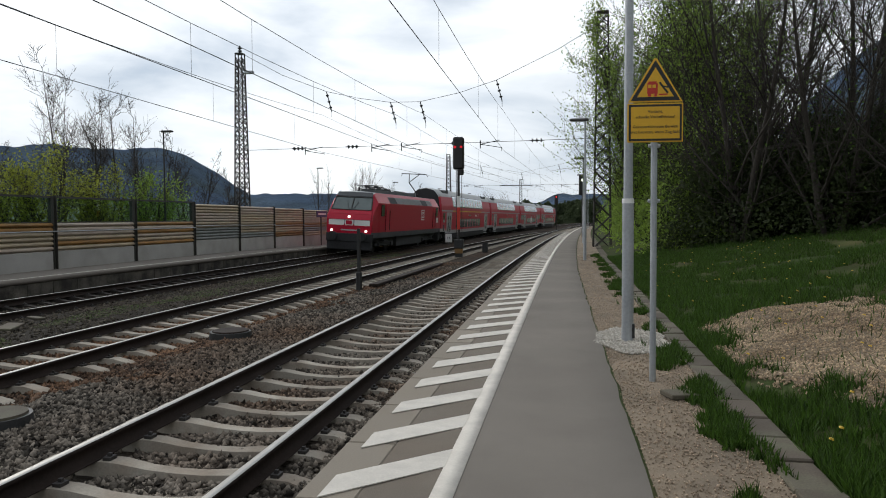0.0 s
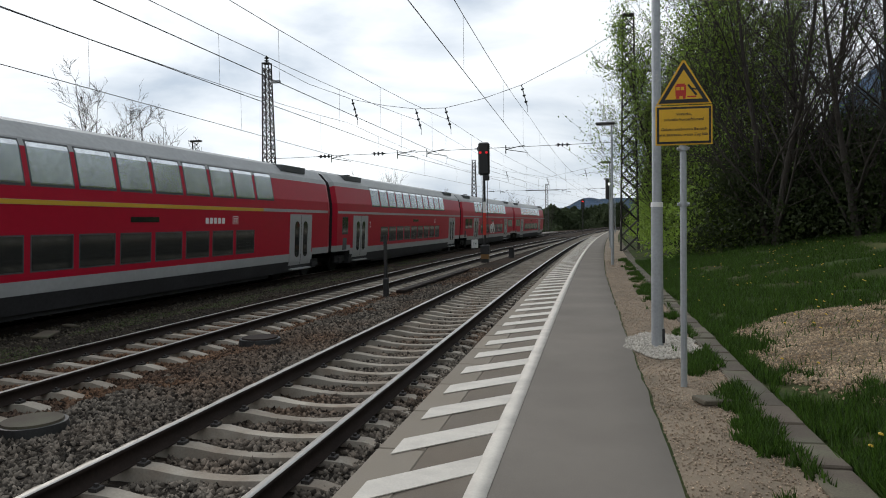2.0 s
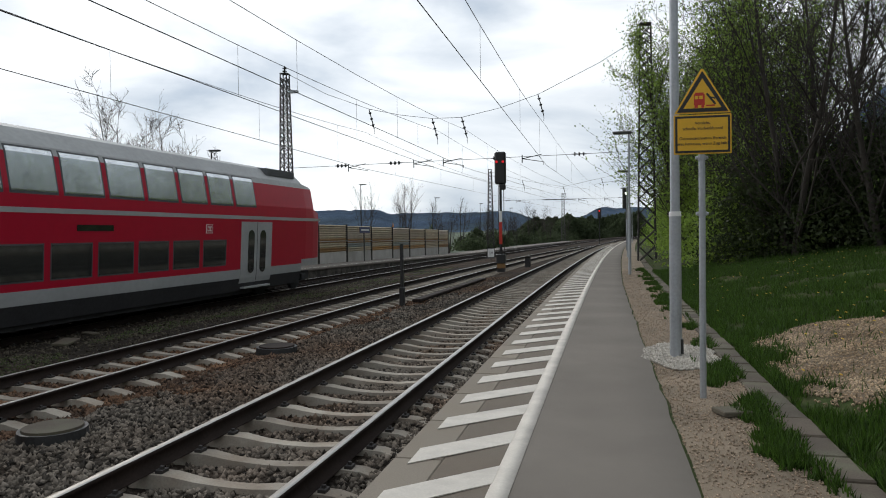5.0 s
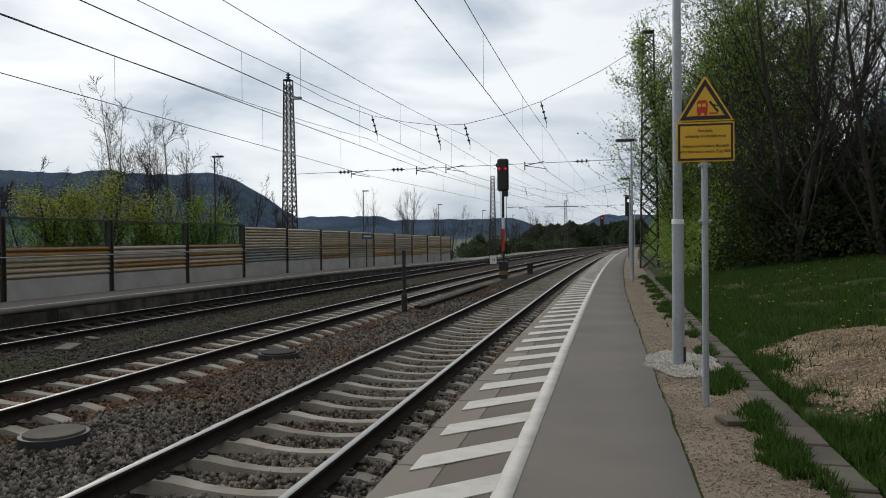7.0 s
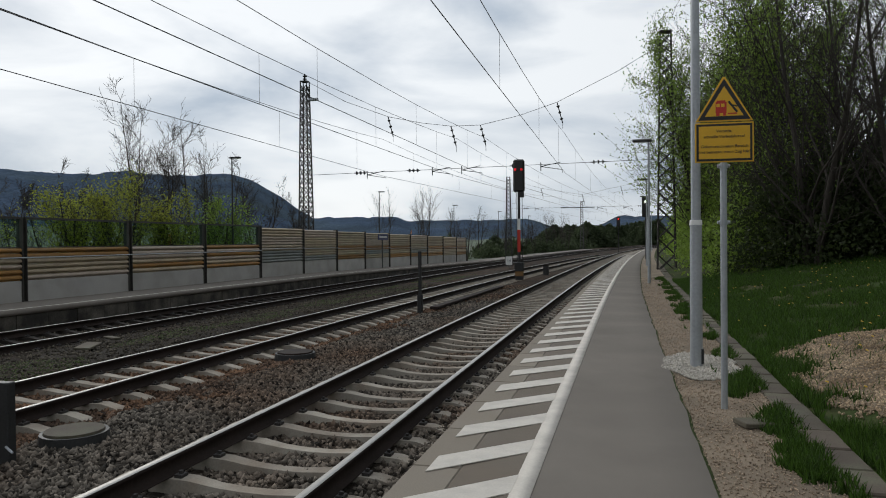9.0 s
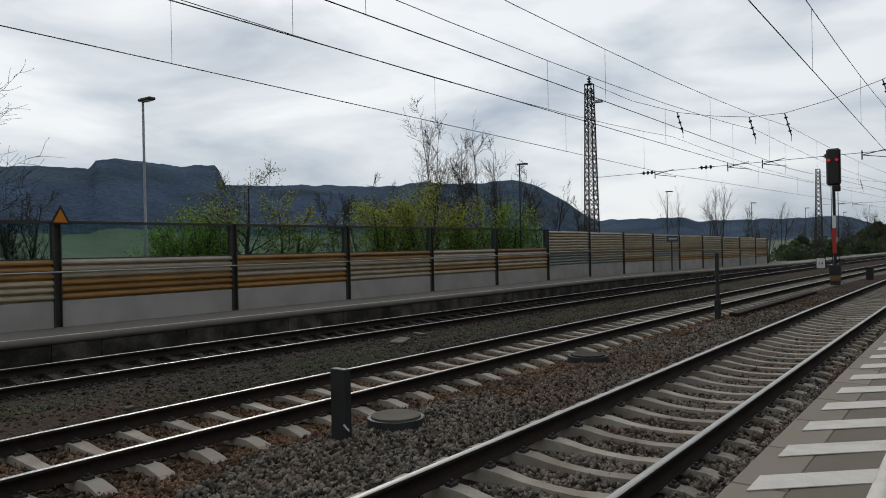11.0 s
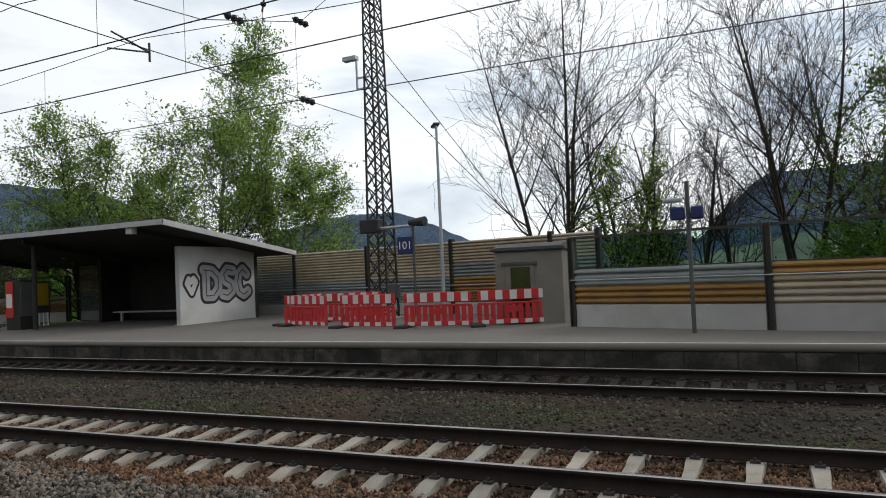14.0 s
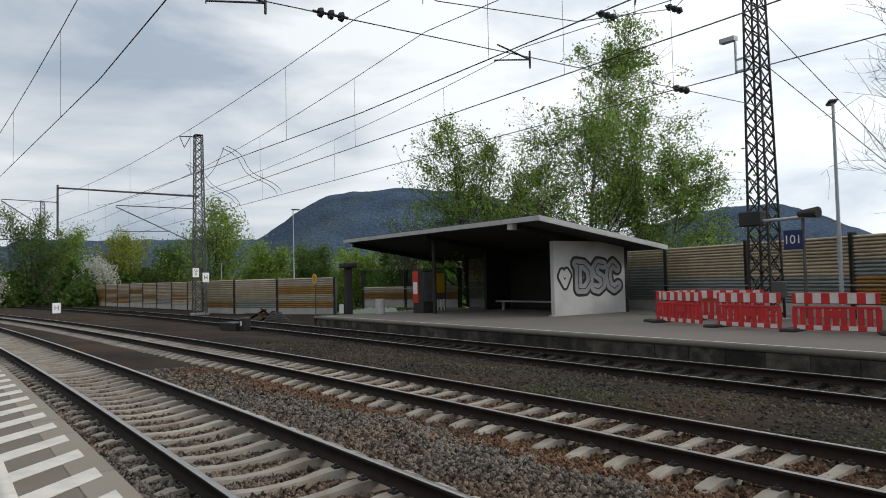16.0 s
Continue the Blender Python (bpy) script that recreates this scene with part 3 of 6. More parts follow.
def barrier(name, label, places, bands, base, glass_top, post_h, group, seed):
    """A run of bays between posts at the given places (x, y, z of the foot)."""
    rg = random.Random(seed)
    b = thing(name, FAR, label, "noise barrier", group)
    places = [(x + held(math.degrees(math.atan2(-x, y)))[0] / 1.075, y + held(math.degrees(math.atan2(-x, y)))[1] / 1.075, z) for x, y, z in places]
    for i, (x, y, z) in enumerate(places):
        nx, ny = places[min(i + 1, len(places) - 1)][:2]
        px, py = places[max(i - 1, 0)][:2]
        a = math.degrees(math.atan2(-(nx - px), ny - py))
        bm = bmesh.new()
        prism(bm, [(-0.1, -0.08), (0.1, -0.08), (0.1, -0.062), (0.014, -0.062), (0.014, 0.062), (0.1, 0.062), (0.1, 0.08), (-0.1, 0.08), (-0.1, 0.062), (-0.014, 0.062), (-0.014, -0.062), (-0.1, -0.062)], post_h, "z", 0)
        m = pose(x, y, z, 0, 0, a)
        part("post", bm, M_post, b, "dark steel post", m)
    for bay, ((xa, ya, za), (xb, yb, zb)) in enumerate(zip(places, places[1:])):
        w = math.hypot(xb - xa, yb - ya) - 0.16
        a = math.degrees(math.atan2(-(xb - xa), yb - ya))
        m = pose((xa + xb) / 2, (ya + yb) / 2, (za + zb) / 2, 0, 0, a)
        part("concrete_base", bevelled(-0.06, 0.06, -w / 2, w / 2, 0, base, 0.008), M_concrete, b, "pale concrete base panel", m)
        z = base + 0.004
        for h, ribs, choice in bands:
            c = rg.choice(choice) if isinstance(choice, list) else SHORT[choice[bay]]
            part("panel", sheet_mesh("panel", w, h - 0.006, ribs, M_cass[c]), None, b, "corrugated %s sheet" % {"beige": "beige", "ochre": "ochre brown", "blue": "blue grey", "pink": "pale"}[c],
                 m @ pose(0, 0, z))
            z += h
        if glass_top:
            g = part("glass_pane", boxes((-0.008, 0.008, -w / 2, w / 2, z + 0.03, post_h - 0.06)), M_glass, b, "greenish transparent pane", m)
            g.visible_shadow = False
            part("top_rail", boxes((-0.035, 0.035, -w / 2 - 0.08, w / 2 + 0.08, post_h - 0.06, post_h)), M_post, b, "dark steel top rail", m)
            part("middle_rail", boxes((-0.03, 0.03, -w / 2, w / 2, z + 0.002, z + 0.028)), M_post, b, "", m)
        part("hand_rail", tubes(((0.13, -w / 2 - 0.08, base + 0.62), (0.13, w / 2 + 0.08, base + 0.62), 0.018, 0.018, 6)), M_galv, b, "thin metal rail", m)
    return b


def fx(y):
    return (-15.75 + (y + 10) ** 2 / 6800) if y > 7 else -15.71 - (7 - y) ** 2 / 67


near_y = [-4.98, -0.47, 3.03, 7.3, 11.7, 15.8, 19.9, 24.0, 28.1]
barrier("noise_barrier", "noise barrier of corrugated panels with a glass top behind the platform", [(fx(y), y, 0.0) for y in near_y],
        [(0.15, 1, "opboopbob"), (0.15, 1, "opboobobo"), (0.145, 1, "obbopbbpb"), (0.145, 1, "lbobbbpob"), (0.145, 1, "loobooppo"), (0.145, 1, "loopoopob")], 0.58, True, 2.3, "noise barriers", 3)
far_y = [28.1, 32.2, 36.2, 40.3, 44.6, 49.0, 53.2, 57.6, 62, 65.6]
barrier("noise_barrier", "tall opaque noise barrier of beige corrugated panels", [(fx(y), y, -max(0, y - 30) * 0.011) for y in far_y],
        [(0.26, 2, ["ochre", "beige", "blue"]), (0.26, 2, ["beige", "blue", "beige"]), (0.26, 2, ["ochre", "beige", "beige"]), (0.39, 3, ["beige", "pink", "beige"]), (0.39, 3, ["beige", "pink", "beige"])], 0.66, False, 2.28, "noise barriers", 5)
barrier("noise_barrier", "tall noise barrier of beige sheets behind the shelter", [(-23.6, -31.0, 0), (-26.3, -27.6, 0), (-26.0, -23.6, 0), (-25.4, -19.4, 0), (-24.6, -15.2, 0), (-23.6, -11.0, 0), (-22.7, -7.0, 0), (-22.5, -5.4, 0)],
        [(0.4, 4, ["ochre", "blue"]), (0.5, 4, ["ochre", "beige", "blue"]), (0.5, 4, ["blue", "beige"]), (0.8, 7, ["beige", "beige", "pink"])], 0.45, False, 2.75, "noise barriers", 9)
barrier("noise_barrier", "low noise barrier with a glass top past the shelter", [(-20.8, -37.6, 0), (-21.9, -34.6, 0), (-23.2, -31.2, 0)],
        [(0.4, 4, ["ochre"]), (0.35, 3, ["beige"])], 0.45, True, 2.2, "noise barriers", 10)


bl = [(-20.6, -41.0), (-18.4, -45), (-16.9, -49), (-15.9, -53)] + [(curve(y, *LINES[3]) - 4.4, y) for y in range(-57, -170, -4)]
barrier("noise_barrier", "long beige noise barrier along the curve of the line", [(x, y, -0.5) for x, y in bl[::-1]],
        [(0.4, 3, ["beige", "ochre", "blue"]), (0.5, 4, ["beige", "beige", "ochre"]), (0.5, 4, ["beige", "ochre", "beige"]), (0.55, 4, ["beige", "pink", "beige"])], 0.4, False, 2.38, "noise barriers", 12)

track(1, -330, 420, -50, 90, M_sleeper, "near railway track on concrete sleepers")
track(2, -330, 96, -40, 80, M_sleeper, "middle railway track on concrete sleepers", 0.25)
track(3, -330, 420, -40, 50, M_sleeper_old, "far railway track on dark old sleepers, deepened for shadow")


# ---- masts and wires ----
def lattice_mast(name, x, y, z0, z1, w0, w1, material, label, a=0.0):
    """A square lattice mast: four corner angles and zigzag bracing on each face."""
    t = thing(name, far(x, y) @ pose(x, y, z0, 0, 0, a), label, "overhead line mast", "overhead line masts")
    h = z1 - z0
    wid = lambda z: (w0 + (w1 - w0) * z / h) / 2
    for sx in (-1, 1):
        for sy in (-1, 1):
            part("corner_angle", tubes(((sx * w0 / 2, sy * w0 / 2, 0), (sx * w1 / 2, sy * w1 / 2, h), 0.045, 0.035, 4)), material, t)
    for f in range(4):
        bm = bmesh.new()
        near = math.hypot(x, y) < 45
        z, s = 0.1, 1
        while z < h - 0.2:
            dz = wid(z) * 1.9
            za, zb = z, min(z + dz, h)
            a0, a1 = -s * wid(za), s * wid(zb)
            p = {0: ((a0, -wid(za)), (a1, -wid(zb))), 1: ((a0, wid(za)), (a1, wid(zb))), 2: ((-wid(za), a0), (-wid(zb), a1)), 3: ((wid(za), a0), (wid(zb), a1))}[f]
            c = bmesh.new() if near else bm
            tube(c, (*p[0], za), (*p[1], zb), 0.026, 0.026, 4)
            if near:
                part("brace", c, material, t)
                c = bmesh.new()
            tube(c, (-p[0][0] if f < 2 else p[0][0], -p[0][1] if f > 1 else p[0][1], za), (-p[1][0] if f < 2 else p[1][0], -p[1][1] if f > 1 else p[1][1], zb), 0.026, 0.026, 4)
            if near:
                part("brace", c, material, t)
            z, s = zb, -s
        if near:
            bm.free()
        else:
            tagged(part("bracing", bm, material, t), kind="stuff")
    part("foundation", bevelled(-w0 / 2 - 0.15, w0 / 2 + 0.15, -w0 / 2 - 0.15, w0 / 2 + 0.15, -0.3, 0.08, 0.02), M_concrete, t, "concrete foot")
    part("cap", boxes((-w1 / 2 - 0.03, w1 / 2 + 0.03, -w1 / 2 - 0.03, w1 / 2 + 0.03, h, h + 0.05)), material, t)
    return t


def mast_top(t, h):
    part("insulator", tubes(((0, 0, h), (0, 0, h + 0.45), 0.05, 0.04, 8), ((0, 0, h + 0.15), (0, 0, h + 0.19), 0.12, 0.12, 10), ((0, 0, h + 0.3), (0, 0, h + 0.34), 0.12, 0.12, 10)), M_dark, t, "dark top insulator")


mA = lattice_mast("lattice_mast", -17.2, 36.3, -0.6, 10.4, 0.68, 0.36, M_mast, "dark lattice mast of the overhead line behind the barrier")
mast_top(mA, 11.0)
part("flood_light", boxes((0.3, 0.75, -0.12, 0.12, 9.95, 10.08), (0.1, 0.4, -0.02, 0.02, 9.98, 10.03)), M_galv, mA, "small grey floodlight")
mB = lattice_mast("lattice_mast", -21.6, -12.75, 0.0, 13.0, 0.74, 0.42, M_mast, "dark lattice mast standing behind red barriers")
part("flood_light", boxes((-0.12, 0.12, -1.25, -0.7, 9.3, 9.45), (-0.03, 0.03, -0.76, -0.7, 8.2, 9.35), (-0.03, 0.03, -0.72, -0.2, 8.2, 8.26), (-0.03, 0.03, -0.72, -0.2, 8.6, 8.66)), M_galv, mB, "grey floodlight on a bracket")
part("switch_box", bevelled(0.3, 0.6, 0.5, 0.85, 0.75, 1.25, 0.02), M_mastgrey, mB, "grey switch box")
for y0, z0 in ((9.2, 9.6), (10.2, 8.2)):
    part("guy_wire", tubes(((0, 0.3, z0), (-4.6, y0 * 0.62, 0.3), 0.014, 0.014, 4)), M_wire, mB, "thin steel guy wire")
lattice_mast("lattice_mast", -14.8, 90.0, -0.8, 9.6, 0.8, 0.4, M_mast, "dark lattice mast further along the line")
lattice_mast("lattice_mast", 1.75, 36.0, -0.1, 11.5, 0.85, 0.5, M_mast, "dark lattice mast among the trees")
mF = lattice_mast("lattice_mast", -8.8, 141.0, -0.8, 9.0, 0.7, 0.45, M_mastgrey, "grey lattice mast near the junction")
part("cross_arm", boxes((-3.5, 2.5, -0.06, 0.06, 8.6, 8.75)), M_mastgrey, mF)
mC = lattice_mast("lattice_mast", -15.2, -51.5, -0.5, 12.3, 0.8, 0.5, M_mastgrey, "grey lattice mast with two long cantilevers")
mD = lattice_mast("lattice_mast", -11.3, -108.0, -0.5, 13.0, 0.8, 0.5, M_mastgrey, "far grey lattice mast with cantilevers")
for m_, s_ in ((mC, 1.0), (mD, 1.0)):
    part("boom", tubes(((0, 0, 8.4), (8.6 * s_, -3.0, 8.9), 0.07, 0.06, 8), ((8.6 * s_, -3.0, 9.1), (8.6 * s_, -3.0, 5.6), 0.07, 0.07, 8)), M_mastgrey, m_, "long horizontal boom")
    part("cantilever", tubes(((0, 0, 4.9), (5.2, -1.6, 7.6), 0.04, 0.04, 6), ((0, 0, 7.5), (5.2, -1.6, 7.7), 0.035, 0.035, 6), ((1.9, -0.6, 5.9), (4.8, -1.5, 5.9), 0.03, 0.03, 6),
                             ((8.6, -3.0, 5.6), (11.8, -4.2, 8.0), 0.04, 0.04, 6), ((8.6, -3, 7.9), (11.8, -4.2, 8.1), 0.03, 0.03, 6)), M_mastgrey, m_, "slanting cantilever arms")
    part("top_bracket", tubes(((0, 0, 12.7), (1.2, -0.4, 12.7), 0.04, 0.04, 6), ((0.5, -0.2, 12.7), (0.9, -0.3, 11.9), 0.03, 0.03, 6), ((1.2, -0.4, 12.7), (0.9, -0.3, 11.9), 0.03, 0.03, 6)), M_mastgrey, m_)


def wire(name, pts, r, label, parent=None):
    vs, fs, n = [], [], 4
    P = [Vector(p) for p in pts]
    for i, p in enumerate(P):
        t = (P[min(i + 1, len(P) - 1)] - P[max(i - 1, 0)]).normalized()
        s = t.cross(Vector((0, 0, 1)))
        s = s.normalized() if s.length > 1e-4 else Vector((1, 0, 0))
        u = s.cross(t)
        vs += [p + s * r * math.cos(k * math.pi / 2) + u * r * math.sin(k * math.pi / 2) for k in range(n)]
    for i in range(len(P) - 1):
        for k in range(n):
            j = (k + 1) % n
            fs.append((i * n + k, i * n + j, (i + 1) * n + j, (i + 1) * n + k))
    ob = new(name, raw(name, vs, fs, M_wire))
    if parent:
        ob.parent = parent
        return ob
    return tagged(ob, label, "overhead wire", "overhead wires")


SPANS = [-330, -205, -116, -55, -14, 38.7, 97, 152, 210, 290, 420]


# supports of the contact wires over the spans beside the platforms; further on each follows its track
NEAR = {1: {-55: -0.4, -14: -2.5, 38.7: -3.3}, 2: {-14: -7.6, 38.7: -7.7}, 3: {-55: -11.6, -14: -12.35, 38.7: -13.6}, 4: {-55: -9.2, -14: -9.35, 38.7: -9.25, 97: -5.0}}


def catenary(k, zc, label):
    """Contact wire, sagging carrier wire and droppers over one track; line 4 serves the crossover between two of them."""
    spans = [y for y in SPANS if k < 4 or y in NEAR[4]]
    con = [Vector((NEAR[k][y] if y in NEAR[k] else at(k, y).x, y, zc)) for y in spans]
    wire("contact_wire", con, 0.011, label)
    car, w = [], thing("carrier_wire", Matrix.Identity(4), "sagging carrier wire with thin droppers", "overhead wire", "overhead wires")
    for i in range(len(spans) - 1):
        for j in range(13 if i == len(spans) - 2 else 12):
            f = j / 12
            p = con[i].lerp(con[i + 1], f)
            z = zc + 2.1 - 4 * 0.8 * f * (1 - f)
            car.append(Vector((p.x, p.y, z)))
            if j % 2 and -140 < p.y < 160:
                part("dropper", tubes(((p.x, p.y, zc), (p.x, p.y, z), 0.005, 0.005, 3)), M_wire, w)
    wire("wire", car, 0.010, "", w)


catenary(1, 5.15, "contact wire over the near track")
catenary(2, 5.15, "contact wire over the middle track")
catenary(3, 5.3, "contact wire over the far track")
catenary(4, 5.15, "contact wire over the crossover between two tracks")


def insulator(bm, a, b, n=3, r=0.11):
    a, b = Vector(a), Vector(b)
    tube(bm, a, b, 0.03, 0.03, 6)
    for i in range(n):
        p = a.lerp(b, (i + 0.7) / (n + 0.4))
        d = (b - a).normalized() * 0.035
        tube(bm, p - d, p + d, r, r * 0.8, 8)


def head_span(y, head, lower, strings, arms, clips, zc, label):
    """A cross span: a head wire through the given points, a straight lower wire, hanging insulator strings and registration arms."""
    t = thing("cross_span", Matrix.Identity(4), label, "cross span", "cross spans")
    wire("head_wire", [(x, y, z) for x, z in head], 0.013, "", t)
    wire("lower_wire", [(lower[0][0], y, lower[0][1]), (lower[1][0], y, lower[1][1])], 0.013, "", t)
    for x, z in strings:
        bm = bmesh.new()
        insulator(bm, (x, y, z), (x + 0.3, y, z - 1.15), 3, 0.09)
        tube(bm, (x + 0.3, y, z - 1.15), (x + 0.3, y, z - 1.45), 0.012, 0.012, 4)
        part("insulator_string", bm, M_dark, t, "dark insulator string")
    for x, z in arms:
        part("registration_arm", tubes(((x, y, z - 0.32), (x, y, z + 0.12), 0.028, 0.028, 6), ((x, y, z - 0.1), (x + 1.05, y, z + 0.1), 0.024, 0.02, 6),
                                       ((x, y, z - 0.1), (x + 1.15, y, z - 0.3), 0.022, 0.018, 6), ((x + 1.15, y, z - 0.3), (x + 1.15, y, zc), 0.012, 0.012, 4)), M_dark, t, "thin registration arm")
    for x, z in clips:
        bm = bmesh.new()
        insulator(bm, (x - 0.4, y, z), (x + 0.4, y, z), 3)
        part("insulator", bm, M_dark, t, "dark ribbed insulator")


head_span(38.7, [(-18.45, 11.1), (-15.9, 9.7), (-13.3, 8.69), (-11.4, 8.25), (-9.6, 7.97), (-7.92, 7.95), (-5.8, 8.35), (-3.71, 8.97), (-0.48, 10.44), (1.9, 11.8)], ((-18.45, 5.5), (1.9, 5.72)),
          [(-13.3, 8.69), (-9.6, 7.97), (-7.92, 7.95), (-3.71, 8.97)], [(-14.6, 5.5), (-10.7, 5.58), (-9.0, 5.6), (-4.6, 5.64)], [(-15.0, 5.53), (-11.8, 5.57), (-5.9, 5.63), (-1.55, 5.68)], 5.15,
          "cross span carrying the wires over three tracks")
head_span(97.0, [(-16.0, 10.0), (-11.5, 8.6), (-6.0, 7.6), (0.5, 8.9), (4.0, 10.2)], ((-16.0, 5.9), (4.0, 5.95)), [(-11.5, 8.6), (-6.0, 7.6), (-1.0, 8.6)], [(-12.3, 5.9), (-4.0, 5.9), (-0.6, 5.9)],
          [(-13.5, 5.91), (-8.5, 5.92), (1.5, 5.94)], 5.3, "far cross span over the tracks")
head_span(-13.7, [(-23.2, 13.6), (-18.2, 9.5), (-14.0, 8.3), (-9.5, 7.9), (-5.0, 8.6), (0.0, 10.5), (3.2, 12.0)], ((-23.2, 7.1), (3.2, 7.0)),
          [(-16.7, 10.4), (-9.4, 9.2)], [(-12.3, 7.1), (-5.4, 7.1)], [(-18.4, 7.08), (-18.2, 9.5), (-6.8, 7.05), (-15.2, 8.7)], 6.75, "cross span between mast and the platform side")


def wire_loops():
    """Slack jumper loops between two of the wires."""
    t = thing("jumper_loop", Matrix.Identity(4), "slack jumper wire loops hanging between overhead wires", "overhead wire")
    for y0, lift in ((-28.0, 0.0), (-33.0, 0.1)):
        for d in (-0.25, 0.25):
            pts = [(-9.3 - 2.2 * f, y0 + d + 0.35 * math.sin(f * 9), 5.2 + 1.7 * (1 - f) + lift) for f in steps(0, 1, 10)]
            wire("jumper", pts, 0.012, "", t)
    wire("jumper", [(-9.3, -28.0 - 5 * f, 6.9 - 4 * 0.9 * f * (1 - f)) for f in steps(0, 1, 12)], 0.012, "", t)


wire_loops()


# ---- lamps, signs, signals of the near platform ----
def street_lamp(x, y, z, h, label, a=0, dark=False, r=0.055):
    m = M_dark if dark else M_galv
    t = thing("platform_lamp", pose(x, y, z, 0, 0, a), label, "lamp post", "platform lamps")
    part("pole", tubes(((0, 0, 0), (0, 0, h * 0.45), r, r, 12), ((0, 0, h * 0.45), (0, 0, h), r * 0.75, r * 0.6, 12)), m, t)
    hd = boxes((-0.12, 0.55, -0.13, 0.13, h - 0.02, h + 0.07))
    bmesh.ops.bevel(hd, geom=hd.edges[:], offset=0.03, segments=1, affect="EDGES")
    part("lamp_head", hd, M_dark if dark else M_mastgrey, t, "flat lamp head")
    part("lens", boxes((0.05, 0.5, -0.09, 0.09, h - 0.035, h - 0.018)), M_tgrey, t)
    return t


def near_lamp():
    t = thing("platform_lamp", pose(0.77, 9.24, 0), "tall galvanised steel lamp post in fresh gravel", "lamp post", "platform lamps")
    part("pole", tubes(((0, 0, -0.05), (0, 0, 1.75), 0.074, 0.07, 20), ((0, 0, 1.75), (0, 0, 7.2), 0.058, 0.045, 20)), M_galv, t)
    part("collar", tubes(((0, 0, 1.72), (0, 0, 1.78), 0.076, 0.072, 20)), M_white, t, "pale collar tape")
    part("cable_door", boxes((0.05, 0.085, -0.05, 0.05, 0.02, 0.20)), M_dark, t, "dark cable hook")
    part("lamp_head", bevelled(-0.7, 0.1, -0.14, 0.14, 7.2, 7.3, 0.03), M_mastgrey, t)


near_lamp()
street_lamp(0.67, 26.1, 0, 5.0, "galvanised platform lamp with a flat head", 180)
for y in (43, 60, 77, 94):
    p = at(1, y, 3.85)
    street_lamp(p.x, p.y, 0, 5.0, "galvanised platform lamp with a flat head", 180)


def chip_patch(x, y, rx, ry, z, name, label, n, size, seed):
    stones(n, x - rx, x + rx, y - ry, y + ry, size, seed, name, M_chips, label, lambda a, b: max(z, bank(a, b) + 0.012),
           lambda a, b, rg: ((a - x) / rx) ** 2 + ((b - y) / ry) ** 2 < 0.8 + 0.35 * noise.noise((a * 2, b * 2, 0)))


chip_patch(0.82, 9.3, 0.5, 1.0, -0.012, "pale_chippings", "fresh pale chippings round the lamp foot", 3500, 0.016, 21)


def bare(x, y):
    return ((x - 3.15) / 1.4) ** 2 + ((y - 8.5) / 3.0) ** 2 + 0.6 * noise.noise((x * 1.3, y * 1.3, 5)) + 0.45 * noise.noise((x * 4, y * 3, 1)) + 0.3 * noise.noise((x * 11, y * 8, 2))


def bare_soil():
    vs, fs, k, n = [], [], {}, 70
    for i in range(n):
        for j in range(n):
            x, y = 1.6 + i * 0.045, 5.0 + j * 0.09
            if bare(x, y) < 0.85:
                q = []
                for a, b in ((0, 0), (1, 0), (1, 1), (0, 1)):
                    key = (i + a, j + b)
                    if key not in k:
                        k[key] = len(vs)
                        px, py = x + a * 0.045, y + b * 0.09
                        vs.append((px, py, bank(px, py) + 0.03 * rough_noise(px, py, 2.5) + 0.012))
                    q.append(k[key])
                fs.append(q)
    tagged(new("bare_soil", raw("bare_soil", vs, fs, M_gravel2)), "bare patch of pale stony soil in the grass", "soil", kind="structure")


bare_soil()
stones(16000, 1.6, 4.7, 5.0, 11.3, 0.015, 22, "soil_stones", M_gravel2, "small pale stones on the bare soil", lambda x, y: bank(x, y) + 0.03 * rough_noise(x, y, 2.5) + 0.014, lambda x, y, rg: bare(x, y) < 0.8 + 0.3 * rg.random())
stones(16000, 0.3, 1.32, 2.0, 30, 0.0085, 23, "gravel_grains", M_grain, "fine grey gravel beside the platform", lambda x, y: -0.022, lambda x, y, rg: x > 0.5 - 0.011 * min(y, 22) and rg.random() < min(1, 7 / y))
stones(9000, -11.6, -9.4, -16, 45, 0.03, 24, "moss_clumps", M_moss, "dull green moss between the tracks", lambda x, y: bed_z(x, y, 0) - 0.004, lambda x, y, rg: noise.noise((x * 0.8, y * 0.35, 4)) > 0.05)


def text_mesh(s, size, material, name, spacing=1.0):
    c = bpy.data.curves.new(name, "FONT")
    c.body, c.size, c.align_x, c.align_y, c.extrude = s, size, "CENTER", "CENTER", 0.0015
    c.space_line = spacing
    o = bpy.data.objects.new("tmp", c)
    scene.collection.objects.link(o)
    dg = bpy.context.evaluated_depsgraph_get()
    me = bpy.data.meshes.new_from_object(o.evaluated_get(dg))
    bpy.data.objects.remove(o)
    me.materials.clear()
    me.materials.append(material)
    me.name = name
    return me


M_signyellow = mat("sign_yellow", (0.72, 0.40, 0.015), 0.45, vary=0.05, bump=0.0)
M_black = mat("sign_black", (0.015, 0.014, 0.013), 0.5, vary=0.1, bump=0.0)
M_signred = mat("sign_red", (0.5, 0.03, 0.015), 0.5, vary=0.1, bump=0.0)
M_orange = mat("sign_orange", (0.62, 0.20, 0.012), 0.45, vary=0.08, bump=0.0)
M_blue = mat("sign_blue", (0.012, 0.02, 0.10), 0.45, vary=0.1, bump=0.0)


